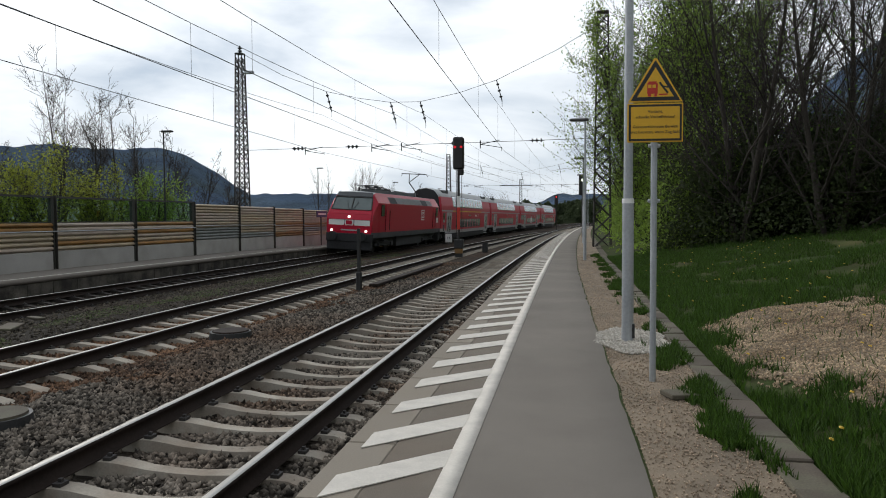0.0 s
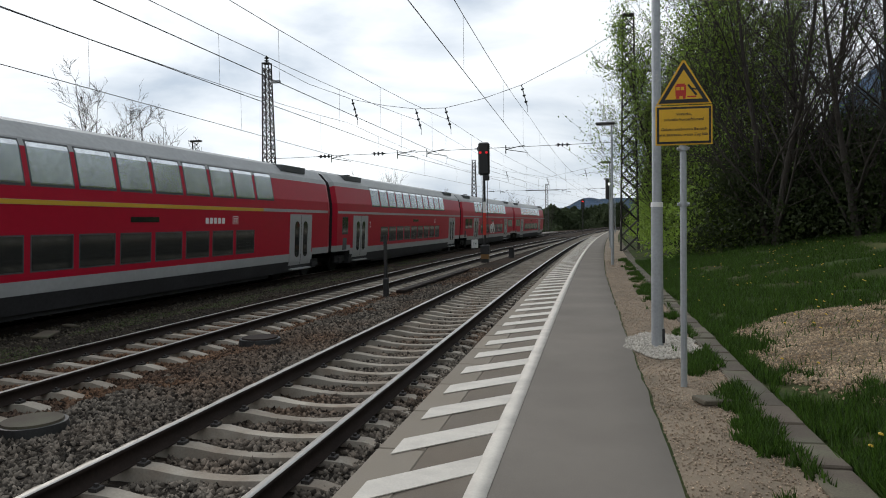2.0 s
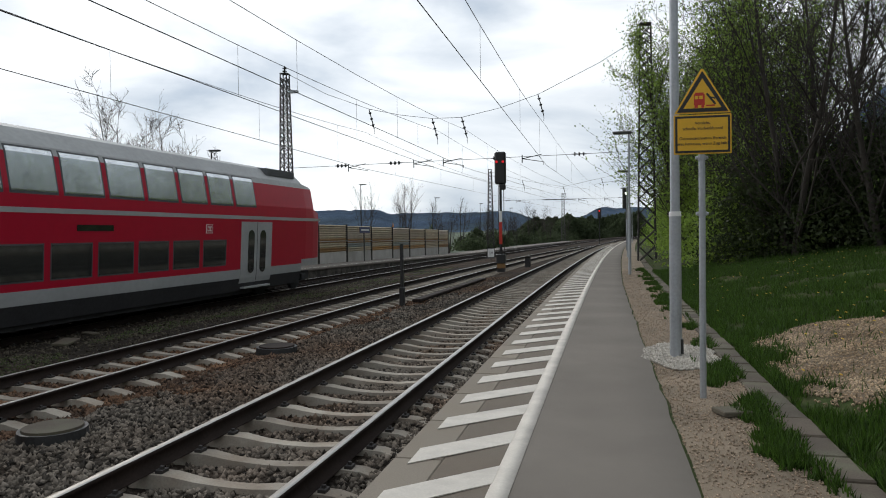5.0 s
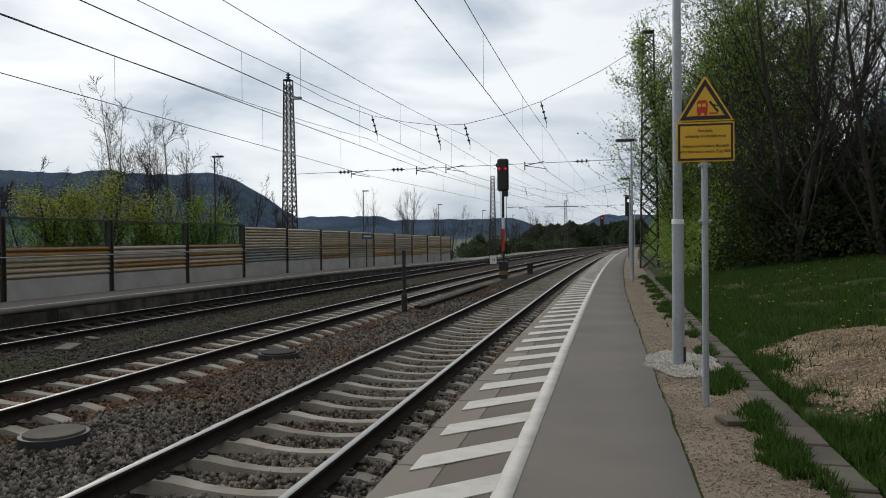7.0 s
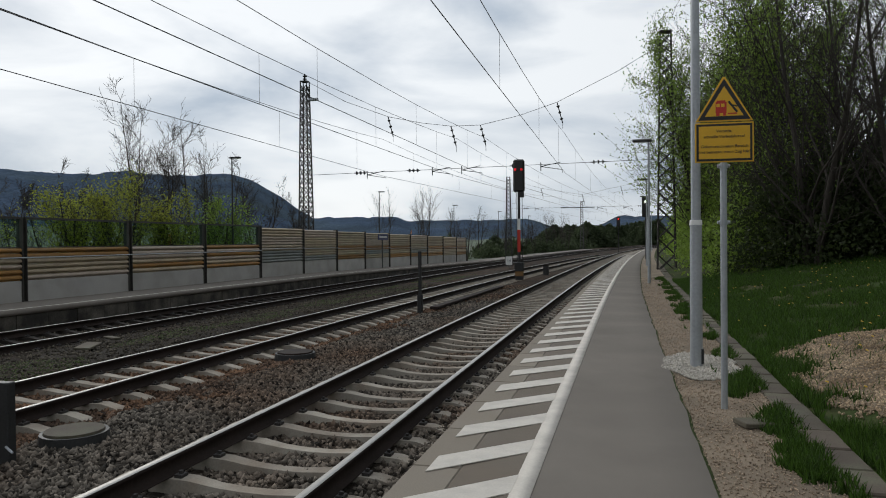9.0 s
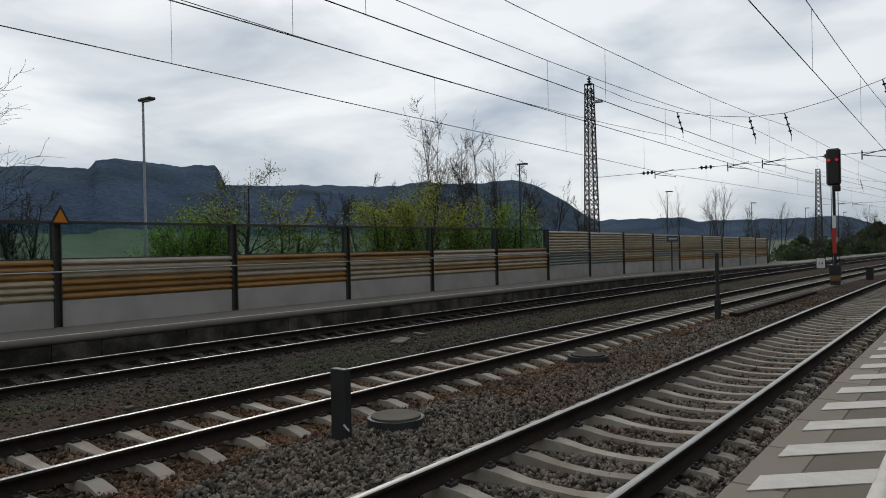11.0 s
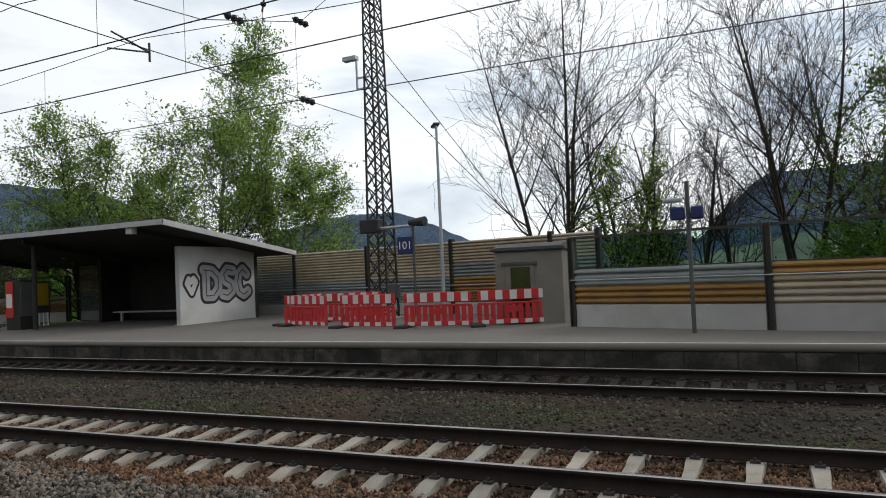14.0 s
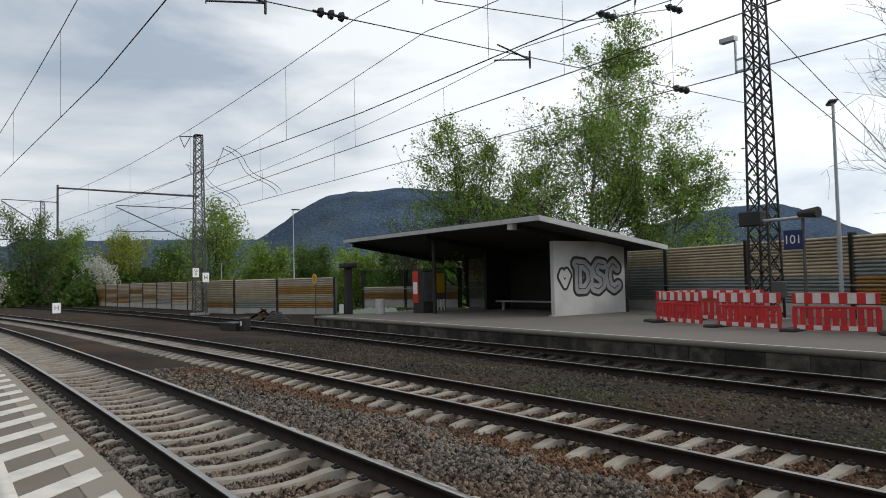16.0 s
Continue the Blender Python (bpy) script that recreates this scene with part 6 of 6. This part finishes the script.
def debris():
    rg = random.Random(12)
    t = thing("timber_pile", pose(-16.4, -42.0, -0.6), "pile of old planks leaning by the noise barrier", "timber")
    for i in range(6):
        part("plank", bevelled(-0.11, 0.11, -0.9, 0.9, 0, 0.05, 0.01), M_rail if i % 2 else M_stonebrown, t, "", pose(rg.uniform(-0.5, 0.5), rg.uniform(-0.8, 0.8), 0.03 + 0.06 * i, rg.uniform(-4, 30), rg.uniform(-8, 8), rg.uniform(-60, 60)))
    t = thing("cable_heap", pose(-16.2, -40.0, -0.62), "heap of coiled dark cable beside the planks", "cable")
    for i in range(5):
        bm, r = bmesh.new(), 0.35 + 0.09 * i
        for j in range(16):
            a0, a1 = 6.283 * j / 16, 6.283 * (j + 1) / 16
            tube(bm, (r * math.cos(a0), r * math.sin(a0), 0.05 + 0.1 * (4 - i) + 0.05 * math.sin(a0 * 2)), (r * math.cos(a1), r * math.sin(a1), 0.05 + 0.1 * (4 - i) + 0.05 * math.sin(a1 * 2)), 0.03, 0.03, 5)
        part("coil", bm, M_mastgrey, t)


debris()
for x, y, w, l, a in ((-10.9, 12.4, 0.16, 0.34, 20), (-11.3, 13.6, 0.1, 0.2, 70), (-9.55, 5.1, 0.05, 0.07, 10)):
    tagged(part("stone_slab", bevelled(-w, w, -l, l, 0, 0.05, 0.012), M_slab, None, "", pose(x, y, -0.59, 2, 3, a)), "pale broken slab lying in the ballast", "slab")
street_lamp(-18.6, -57.0, -0.6, 3.9, "short pale lamp post beside the long barrier", 180, r=0.05)


# ---- hills and far land ----
def bump(az, c, half, soft, h):
    k = min(1.0, max(0.0, (half + soft - abs(az - c)) / soft))
    return h * k * k * (3 - 2 * k)


RIDGES = [(77, 13, 9, 0.109), (58.9, 4.0, 2.6, 0.117), (46, 13, 8, 0.089), (33, 1, 12, 0.092), (22, 3, 6, 0.034), (13, 5, 5, 0.029), (147.5, 4, 15, 0.125), (167, 8, 5, 0.060),
          (122, 2, 13, 0.084), (104, 6, 6, 0.04), (-4, 4, 5, 0.032), (180, 12, 9, 0.05), (-45, 22, 14, 0.22), (-110, 50, 20, 0.15)]


def hills():
    vs, fs, n = [], [], 9
    azs = steps(-180, 180, 1440)
    for az in azs:
        e = max(0.018, *(bump(az, *r) for r in RIDGES))
        e *= 1 + 0.05 * noise.noise((az * 0.22, 7, 0))
        e += 0.0022 * noise.noise((az * 0.9, 0, 0)) + 0.0009 * noise.noise((az * 5.0, 2, 0)) + 0.0006 * noise.noise((az * 19, 4, 0))
        d = 1250 + 250 * math.sin(az * 0.05)
        for i in range(n):
            f = i / (n - 2)
            if i < n - 1:
                r, z = d * (0.55 + 0.45 * f), -8 + (e * d + 9.5) * (f * f * (3 - 2 * f)) ** 0.9
                z += 6 * noise.noise((az * 0.3, f * 3, 5)) * f * (1 - f) * 4
            else:
                r, z = d * 1.3, -20
            a = radians(az)
            vs.append((-math.sin(a) * r, math.cos(a) * r, z))
    for j in range(len(azs) - 1):
        for i in range(n - 1):
            fs.append((j * n + i, j * n + i + 1, (j + 1) * n + i + 1, (j + 1) * n + i))
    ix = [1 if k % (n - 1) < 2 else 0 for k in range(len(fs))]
    tagged(new("hills", raw("hills", vs, fs, M_hill, M_field, idx=ix)), "dark wooded hills in the distance, tinted blue for haze", "hills", kind="structure")


hills()


# ---- trees ----
def grow_tree(seed, height, stems=1, limbs=13, spread=0.55, levels=3, up=0.35, droop=0.0, r0=0.16, bare=0.25, dense=1.0, reach=0.62, thin=0.011):
    """Segments of a tree (start, end, radii, level) and the ends of its twigs."""
    rg = random.Random(seed)
    segs, tips = [], []

    def grow(p, d, length, r, level):
        n = (9, 6, 4, 3)[level]
        step, foot = length / n, r
        for i in range(n):
            d = d + Vector((rg.uniform(-1, 1), rg.uniform(-1, 1), rg.uniform(-1, 1))) * (0.05, 0.17, 0.26, 0.32)[level]
            d.z += (0.02, up * 0.22, up * 0.25, up * 0.2 - droop)[level]
            d.normalize()
            q, r1 = p + d * step, max(thin * 0.6, foot * (1 - 0.92 * (i + 1) / n))
            segs.append((p, q, r, r1, level))
            if level >= levels - 1:
                tips.append((q, level))
            f = (i + 1) / n
            if level < levels:
                want = (limbs / n * (1.35 - 0.7 * f) if f > bare else 0, 1.35 * dense, 1.3 * dense)[level]
                for _ in range(int(want) + (rg.random() < want % 1)):
                    a, side = rg.uniform(0, 6.28), rg.uniform(0.6, 1.1) * (spread if level == 0 else 0.75)
                    t = d.orthogonal().normalized()
                    t.rotate(Matrix.Rotation(a, 3, d))
                    e = (d * math.cos(side) + t * math.sin(side)).normalized()
                    k = (reach * (1.12 - 0.75 * f) * rg.uniform(0.75, 1.15) if level == 0 else rg.uniform(0.38, 0.6))
                    grow(p.lerp(q, rg.random()), e, length * k, max(thin, r1 * (0.5 if level == 0 else 0.55)), level + 1)
            p, r = q, r1

    for s in range(stems):
        a = 6.28 * s / stems + rg.uniform(-0.5, 0.5)
        lean = 0.0 if stems == 1 else rg.uniform(0.08, 0.28)
        grow(Vector((0.15 * math.cos(a) * (stems > 1), 0.15 * math.sin(a) * (stems > 1), -0.3)), Vector((math.cos(a) * lean, math.sin(a) * lean, 1)).normalized(), height * rg.uniform(0.85, 1.0), r0, 0)
    return segs, tips


def wood_mesh(name, segs, material, sides=4):
    k = len(segs)
    P, Q = np.array([s[0][:] for s in segs]), np.array([s[1][:] for s in segs])
    ra, rb = np.array([s[2] for s in segs]), np.array([s[3] for s in segs])
    d = Q - P
    d /= np.linalg.norm(d, axis=1, keepdims=True) + 1e-9
    ref = np.where(np.abs(d[:, 2:3]) > 0.9, np.array([[1.0, 0, 0]]), np.array([[0, 0, 1.0]]))
    u = np.cross(d, ref)
    u /= np.linalg.norm(u, axis=1, keepdims=True) + 1e-9
    w = np.cross(d, u)
    an = np.arange(sides) * 2 * np.pi / sides
    off = u[:, None] * np.cos(an)[None, :, None] + w[:, None] * np.sin(an)[None, :, None]
    v = np.concatenate([P[:, None] + off * ra[:, None, None], Q[:, None] + off * rb[:, None, None]], 1)
    i = np.arange(sides)
    f = np.stack([i, (i + 1) % sides, (i + 1) % sides + sides, i + sides], 1)
    f = (f[None] + (np.arange(k) * 2 * sides)[:, None, None]).reshape(-1, 4)
    return raw(name, v, f, material)


def leaf_mesh(name, points, per, size, jitter, material, seed, hang=0.0):
    rg = np.random.default_rng(seed)
    c = np.repeat(np.array(points), per, 0)
    n = len(c)
    c = c + rg.normal(0, jitter, (n, 3)) - np.array([0, 0, hang]) * rg.random((n, 1))
    a = rg.normal(0, 1, (n, 3))
    a /= np.linalg.norm(a, axis=1, keepdims=True)
    b = np.cross(a, rg.normal(0, 1, (n, 3)))
    b /= np.linalg.norm(b, axis=1, keepdims=True) + 1e-9
    s = size * rg.uniform(0.6, 1.3, (n, 1))
    v = np.stack([c - a * s, c + b * s * 0.5, c + a * s, c - b * s * 0.5], 1)
    return raw(name, v, np.arange(4 * n).reshape(-1, 4), material)


def tree(x, y, z, label, seed, height, leaf=None, per=3, size=0.06, jitter=0.12, bark=None, twig_r=1.0, hang=0.0, share=1.0, gaps=-0.9, group="trees", beyond=True, **kw):
    m = pose(x, y, z, 0, 0, seed * 37 % 360)
    t = thing("tree", far(x, y) @ m if beyond else m, label, "tree", group)
    segs, tips = grow_tree(seed, height, **kw)
    part("trunk", wood_mesh("trunk", [s for s in segs if s[4] <= 1], bark or M_bark, 6), None, t, "trunk and main limbs")
    part("crown", wood_mesh("crown", [s for s in segs if s[4] > 1], M_bark, 3), None, t, "fine branches and twigs")
    if leaf:
        rg = random.Random(seed)
        pts = [p[0][:] for p in tips if rg.random() < share and noise.noise(p[0] * 0.62 + Vector((seed, 0, 0))) > gaps]
        part("foliage", leaf_mesh("foliage", pts, per, size, jitter, leaf, seed, hang), None, t, "young spring leaves")
    return t


def polar(az, d):
    return -math.sin(radians(az)) * d, math.cos(radians(az)) * d


# bare and leafy trees behind the far platform
for az, d, h, seed, kw in ((106.5, 31, 15.5, 11, dict(stems=3, limbs=16, spread=0.8)), (101.5, 33, 11.5, 12, dict(stems=2, limbs=12)), (97.2, 30, 9.0, 13, dict(stems=2, limbs=12)),
                           (93.8, 30, 8.2, 14, dict(stems=1, limbs=13, spread=0.7)), (89.0, 31, 15.0, 15, dict(stems=3, limbs=14, spread=0.6)), (85.4, 33, 14.0, 16, dict(stems=2, limbs=12)),
                           (73.0, 34, 12.0, 17, dict(stems=3, limbs=12, spread=0.4)), (67.3, 33, 5.2, 18, dict(stems=2, limbs=9, spread=0.4))):
    kw["limbs"] = kw["limbs"] + 8
    kw["spread"] = 0.95 if kw.get("spread", 0.6) > 0.45 else 0.7
    tree(*polar(az, d), -1.2, "bare dark tree with fine upright twigs", seed, h, r0=0.15, levels=3, dense=1.0, up=0.28, reach=0.5, thin=0.011, **kw)
tree(*polar(80.3, 29), -1.2, "dark green leafy tree behind the noise barrier", 31, 11.2, M_leafmid, 3, 0.10, 0.16, stems=1, limbs=40, spread=1.15, levels=3, bare=0.06, up=0.12, reach=0.52, share=0.95, gaps=-0.12, dense=1.05, r0=0.15)
tree(*polar(100.8, 29), -1.0, "small tree in young leaf beside bare trees", 32, 6.8, M_leaf, 3, 0.075, 0.2, stems=2, limbs=16, bare=0.1, spread=0.9, levels=3, share=0.45, reach=0.42)
tree(*polar(52.5, 33), -1.2, "gnarled fruit tree with sparse pale leaves", 33, 6.6, M_leafyellow, 2, 0.05, 0.1, stems=1, limbs=15, spread=0.95, levels=3, share=0.5, up=0.15)
tree(*polar(49.0, 36), -1.2, "gnarled fruit tree with sparse pale leaves", 34, 5.2, M_leafyellow, 2, 0.06, 0.12, stems=2, limbs=12, spread=0.95, levels=3, share=0.5, up=0.15)
for i, (az, d, h) in enumerate(((43.0, 48, 7.5), (40.5, 50, 7.0), (37.5, 46, 11.2), (35.4, 47, 10.6), (33.4, 47, 10.0), (31.5, 48, 8.6), (29.0, 50, 7.0), (26.0, 54, 6.2), (45.5, 50, 6.5))):
    tree(*polar(az, d), -1.2, "bare slender tree behind the barrier", 40 + i, h * 1.06, r0=0.09, stems=2, limbs=14, spread=0.6, levels=3, reach=0.36, up=0.3)
for i, (az, d, h) in enumerate(((41.5, 42, 5.6), (38.6, 41, 6.2), (35.5, 42, 4.8), (32.0, 43, 5.0), (57, 37, 4.3), (55, 36, 4.6))):
    tree(*polar(az, d), -1.2, "bushy shrub in yellow green leaf", 60 + i, h, M_leafyellow if i < 3 else M_leaf, 3, 0.07, 0.2, stems=4, limbs=9, spread=0.8, levels=2, bare=0.05, dense=1.6)
BIRCH = dict(levels=3, bare=0.1, up=0.2, droop=0.16, hang=0.2, reach=0.5, r0=0.15)
tree(*polar(133.0, 39), -0.5, "tall birch with hanging fresh green foliage", 71, 15.4, M_leafbirch, 7, 0.088, 0.16, M_birch, stems=1, limbs=42, spread=1.2, dense=1.2, share=0.95, gaps=-0.06, **BIRCH)
tree(*polar(128.2, 41), -0.5, "birch with hanging fresh green foliage", 72, 8.6, M_leafbirch, 5, 0.088, 0.17, M_birch, stems=2, limbs=22, spread=1.1, dense=1.1, share=0.9, gaps=-0.1, **BIRCH)
tree(*polar(142.2, 42), -0.5, "leafy spring tree behind the shelter", 73, 11.2, M_leafbirch, 4, 0.085, 0.18, stems=2, limbs=24, spread=0.95, dense=1.0, share=0.85, gaps=-0.15, **BIRCH)
tree(*polar(137.6, 44), -0.5, "leafy spring tree behind the shelter", 74, 9.0, M_leafbirch, 4, 0.085, 0.2, stems=2, limbs=22, spread=1.05, dense=1.0, share=0.85, gaps=-0.12, **BIRCH)
for i, (az, d, h, lf) in enumerate(((162.4, 74, 9.8, M_leaf), (158.5, 78, 6.0, M_leaf), (155, 80, 6.2, M_leafdark), (151.5, 76, 5.8, M_leaf), (165.5, 95, 7.5, M_leafdark), (168.5, 98, 9.4, M_leafyellow),
                                 (170.6, 92, 5.2, M_blossom), (174.6, 104, 11.5, M_leafdark), (172.6, 108, 9.6, M_leaf), (177.5, 96, 5.0, M_blossom), (148.0, 74, 6.4, M_leafdark), (145, 78, 6.5, M_leaf), (178.5, 110, 10, M_leaf))):
    tree(*polar(az, d), -1.0, "spring tree beyond the long barrier" if lf is not M_blossom else "blossoming white tree beyond the barrier", 80 + i, h, lf, 4, 0.14, 0.35, stems=3, limbs=11, spread=0.75, levels=2, bare=0.08, dense=1.9)
tree(*polar(147.5, 68), -1.0, "bare tree beyond the shelter", 101, 8.0, stems=3, limbs=11, spread=0.5, levels=3)


def scrub(name, spots, label, material, size, per, seed, beyond=True):
    """Low bushes: clumps of leaves round short stems, as one mass."""
    rg = np.random.default_rng(seed)
    pts = []
    for x, y, z, r, h in spots:
        k = int(60 * r * h)
        a, q, u = rg.uniform(0, 6.28, k), np.sqrt(rg.random(k)), rg.random(k)
        rr = r * q * (1 - 0.55 * u ** 2) * (1 + 0.3 * np.sin(3 * a + x))
        pts.append(np.stack([x + rr * np.cos(a), y + rr * np.sin(a), z + h * u * (1 - 0.35 * q)], 1))
    o = new(name, leaf_mesh(name, np.concatenate(pts), per, size, 0.12, material, seed))
    if beyond:
        o.matrix_basis = FAR
    return tagged(o, label, "bushes", kind="stuff")


rs = random.Random(77)
scrub("undergrowth", [(*polar(az, rs.uniform(24, 31)), -1.4, rs.uniform(0.9, 1.8), rs.uniform(1.5, 3.0)) for az in [66 + i * 1.25 for i in range(38)]],
      "green undergrowth behind the glass barrier", M_leafdark, 0.10, 5, 5)
scrub("undergrowth", [(*polar(az, rs.uniform(26, 30)), -1.4, rs.uniform(1.0, 1.7), rs.uniform(4.0, 5.0)) for az in (73.5, 75, 76.5, 78, 80, 82, 84, 86, 87.5)],
      "bright green shrub behind the glass barrier", M_leaf, 0.085, 9, 6)
scrub("far_hedges", [(*polar(az, rs.uniform(60, 130)), -4.5, rs.uniform(2, 5), rs.uniform(3.5, 6)) for az in [16 + i * 1.1 for i in range(80)]],
      "hedges and bushes in the low land behind the station", M_leafdark, 0.30, 2, 7)
scrub("far_hedges", [(*polar(az, rs.uniform(90, 150)), -2.0, rs.uniform(2.5, 5), rs.uniform(5, 7.5)) for az in [140 + i * 0.8 for i in range(50)]],
      "green wood edge beyond the curve", M_leafdark, 0.30, 3, 8)
scrub("far_hedges", [(curve(y, *LINES[3]) - 9 - rs.uniform(0, 6), y, -1.2, rs.uniform(1.5, 3), rs.uniform(2.0, 4.2)) for y in range(72, 330, 4)],
      "scrub along the far platform ahead", M_leafwood, 0.22, 3, 9, False)
scrub("far_wood", [(*polar(az, d), -1.0, rs.uniform(4, 7), rs.uniform(5.5, 8) + 4.5 * max(0, 1 - abs(az + 1) / 4)) for az, d in [(-2.2 + 0.33 * i, rs.uniform(290, 335)) for i in range(14)] + [(2.2 + 0.5 * i, rs.uniform(210, 250)) for i in range(9)]],
      "wooded rise where the line bends away", M_leafwood, 0.55, 7, 12, False)
for i, y in enumerate(range(70, 190, 6)):
    tree(curve(y, *LINES[3]) - 8 - rs.uniform(0, 8), y, -1.0, "bare grey tree along the line", 120 + i, rs.uniform(5, 8), stems=2, limbs=8, spread=0.45, levels=2, dense=2.0, r0=0.08, beyond=False)

# the wood on the bank beside the near platform
WOOD = [(4.0, 37.5, 12.0, 1), (5.0, 43, 13, 1), (5.6, 50, 13, 1), (4.6, 31, 12.0, 1), (5.8, 25.5, 12.5, 0), (8.0, 23.5, 12.0, 0), (10.6, 21.5, 12.5, 0), (13.6, 19.5, 12, 0), (8.0, 30, 9, 0),
        (7.5, 35, 10, 1), (7.2, 58, 12, 1), (16.5, 18.0, 11, 0),
        (6.2, 29, 13, 1), (7.6, 27, 13.5, 0), (9.6, 25.5, 14, 0)]
for i, (x, y, h, g) in enumerate(WOOD):
    tree(x, y, bank(x, y) - 0.1, "densely branched tree in light spring leaf on the bank" if g else "dark bare branched tree with a few young leaves on the bank", 150 + i, h,
         M_leaf if g else M_leafdark, 3 if g else 2, 0.065 if g else 0.06, 0.16, stems=2, limbs=16, spread=0.42 if g else 0.9, levels=3, bare=0.05, share=0.75 if g else 0.1, dense=1.2 if g else 0.85, r0=0.10 if g else 0.13, thin=0.010, reach=0.5, group="wood on the bank", beyond=False)
for i, y in enumerate(range(66, 200, 9)):
    x = curve(y, *LINES[1]) + 8 + rs.uniform(0, 6)
    tree(x, y, 0.0, "spring green tree along the line ahead", 180 + i, rs.uniform(7, 10), M_leaf, 3, 0.16, 0.4, stems=3, limbs=10, spread=0.7, levels=2, dense=1.8, group="wood on the bank", beyond=False)
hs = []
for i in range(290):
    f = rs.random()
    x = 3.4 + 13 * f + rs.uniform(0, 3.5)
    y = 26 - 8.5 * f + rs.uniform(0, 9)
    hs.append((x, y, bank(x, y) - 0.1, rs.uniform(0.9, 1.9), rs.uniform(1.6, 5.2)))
scrub("undergrowth", hs, "dense undergrowth below the bank trees, leaves coloured dark for shade", M_leafshade, 0.075, 4, 10, False)
hs = [(curve(y, *LINES[1]) + 6.6 + rs.uniform(0, 3), y, 0.0, rs.uniform(0.9, 1.8), rs.uniform(2.0, 6.5)) for y in [27 + i * 0.9 for i in range(60)]]
scrub("undergrowth", hs, "green bushes beside the platform ahead", M_leaf, 0.09, 4, 11, False)


# ---- grass ----
def blades(name, count, place, label, seed, hmin, hmax, material=None):
    rg = np.random.default_rng(seed)
    pts = []
    while len(pts) < count:
        q = place(rg)
        if q:
            pts.append(q)
    c = np.array(pts)
    a, h = rg.uniform(0, 6.28, count), rg.uniform(hmin, hmax, count)
    w = 0.006 + 0.004 * rg.random(count)
    lean = rg.normal(0, 0.35, (count, 2)) * h[:, None]
    dx, dy = np.cos(a) * w, np.sin(a) * w
    v = np.zeros((count, 3, 3))
    v[:, 0] = c + np.stack([dx, dy, 0 * w], 1)
    v[:, 1] = c - np.stack([dx, dy, 0 * w], 1)
    v[:, 2] = c + np.stack([lean[:, 0], lean[:, 1], h], 1)
    return tagged(new(name, raw(name, v, np.arange(3 * count).reshape(-1, 3), material or M_grass)), label, "grass", kind="stuff")


def lawn(rg):
    y = 2.5 + 26 * rg.random() ** 1.5
    x = 1.56 + 9 * rg.random() ** 1.3
    if bare(x, y) < 0.85 and rg.random() < 0.96 or noise.noise((x * 1.1, y * 0.8, 12)) + 0.6 * noise.noise((x * 5, y * 4, 3)) < -0.32 + 0.2 * rg.random():
        return None
    return (x, y, bank(x, y) + 0.03 * rough_noise(x, y, 2.5) - 0.01)


def verge(rg):
    y, x = 2.2 + 28 * rg.random() ** 1.4, 0.92 + 0.42 * rg.random()
    if noise.noise((x * 2.2, y * 1.1, 9)) + 0.5 * noise.noise((x * 7, y * 5, 2)) + 0.9 * (x - 1.14) < 0.06 + 0.25 * rg.random():
        return None
    return (x, y, -0.03)


def track_moss(rg):
    x, y = rg.uniform(-11.6, -9.3), rg.uniform(-16, 40)
    if noise.noise((x * 0.8, y * 0.35, 4)) < 0.12:
        return None
    return (x, y, bed_z(x, y, 0))


blades("grass", 200000, lawn, "fresh green spring grass on the bank", 1, 0.05, 0.16)
blades("grass", 24000, verge, "grass tufts along the slab path", 2, 0.025, 0.11)
blades("grass", 7000, track_moss, "thin moss and weeds between the tracks", 3, 0.01, 0.035)


def dandelions():
    rg = random.Random(3)
    bm = bmesh.new()
    for _ in range(130):
        x, y = 1.75 + 5 * rg.random(), rg.uniform(4, 24)
        z = bank(x, y) + rg.uniform(0.07, 0.13)
        tube(bm, (x, y, z), (x + 0.004, y, z + 0.012), 0.018, 0.014, 6)
    me = mesh_of("dandelions", bm, M_yellow)
    tagged(new("dandelions", me), "small yellow dandelion flowers in the grass", "flowers", kind="stuff")


dandelions()


# ---- lamps behind the barrier ----
def far_lamp(az, d, h, z0):
    x, y = polar(az, d)
    x, y = x + held(az)[0], y + held(az)[1]
    street_lamp(x, y, z0, h - z0, "dark lamp post with a flat head behind the barrier", 0 if az < 100 else 180, dark=d > 30 and az < 50, r=0.06)


for az, el in ((59.4, 0.1983), (30.9, 0.114), (19.65, 0.0692), (13.7, 0.0498), (10.15, 0.0407), (7.75, 0.0338), (5.9, 0.0275)):
    d = 4.9 / el
    far_lamp(az, d, 6.45, -1.0)
far_lamp(156.5, 58, 7.4, -1.0)

motions()
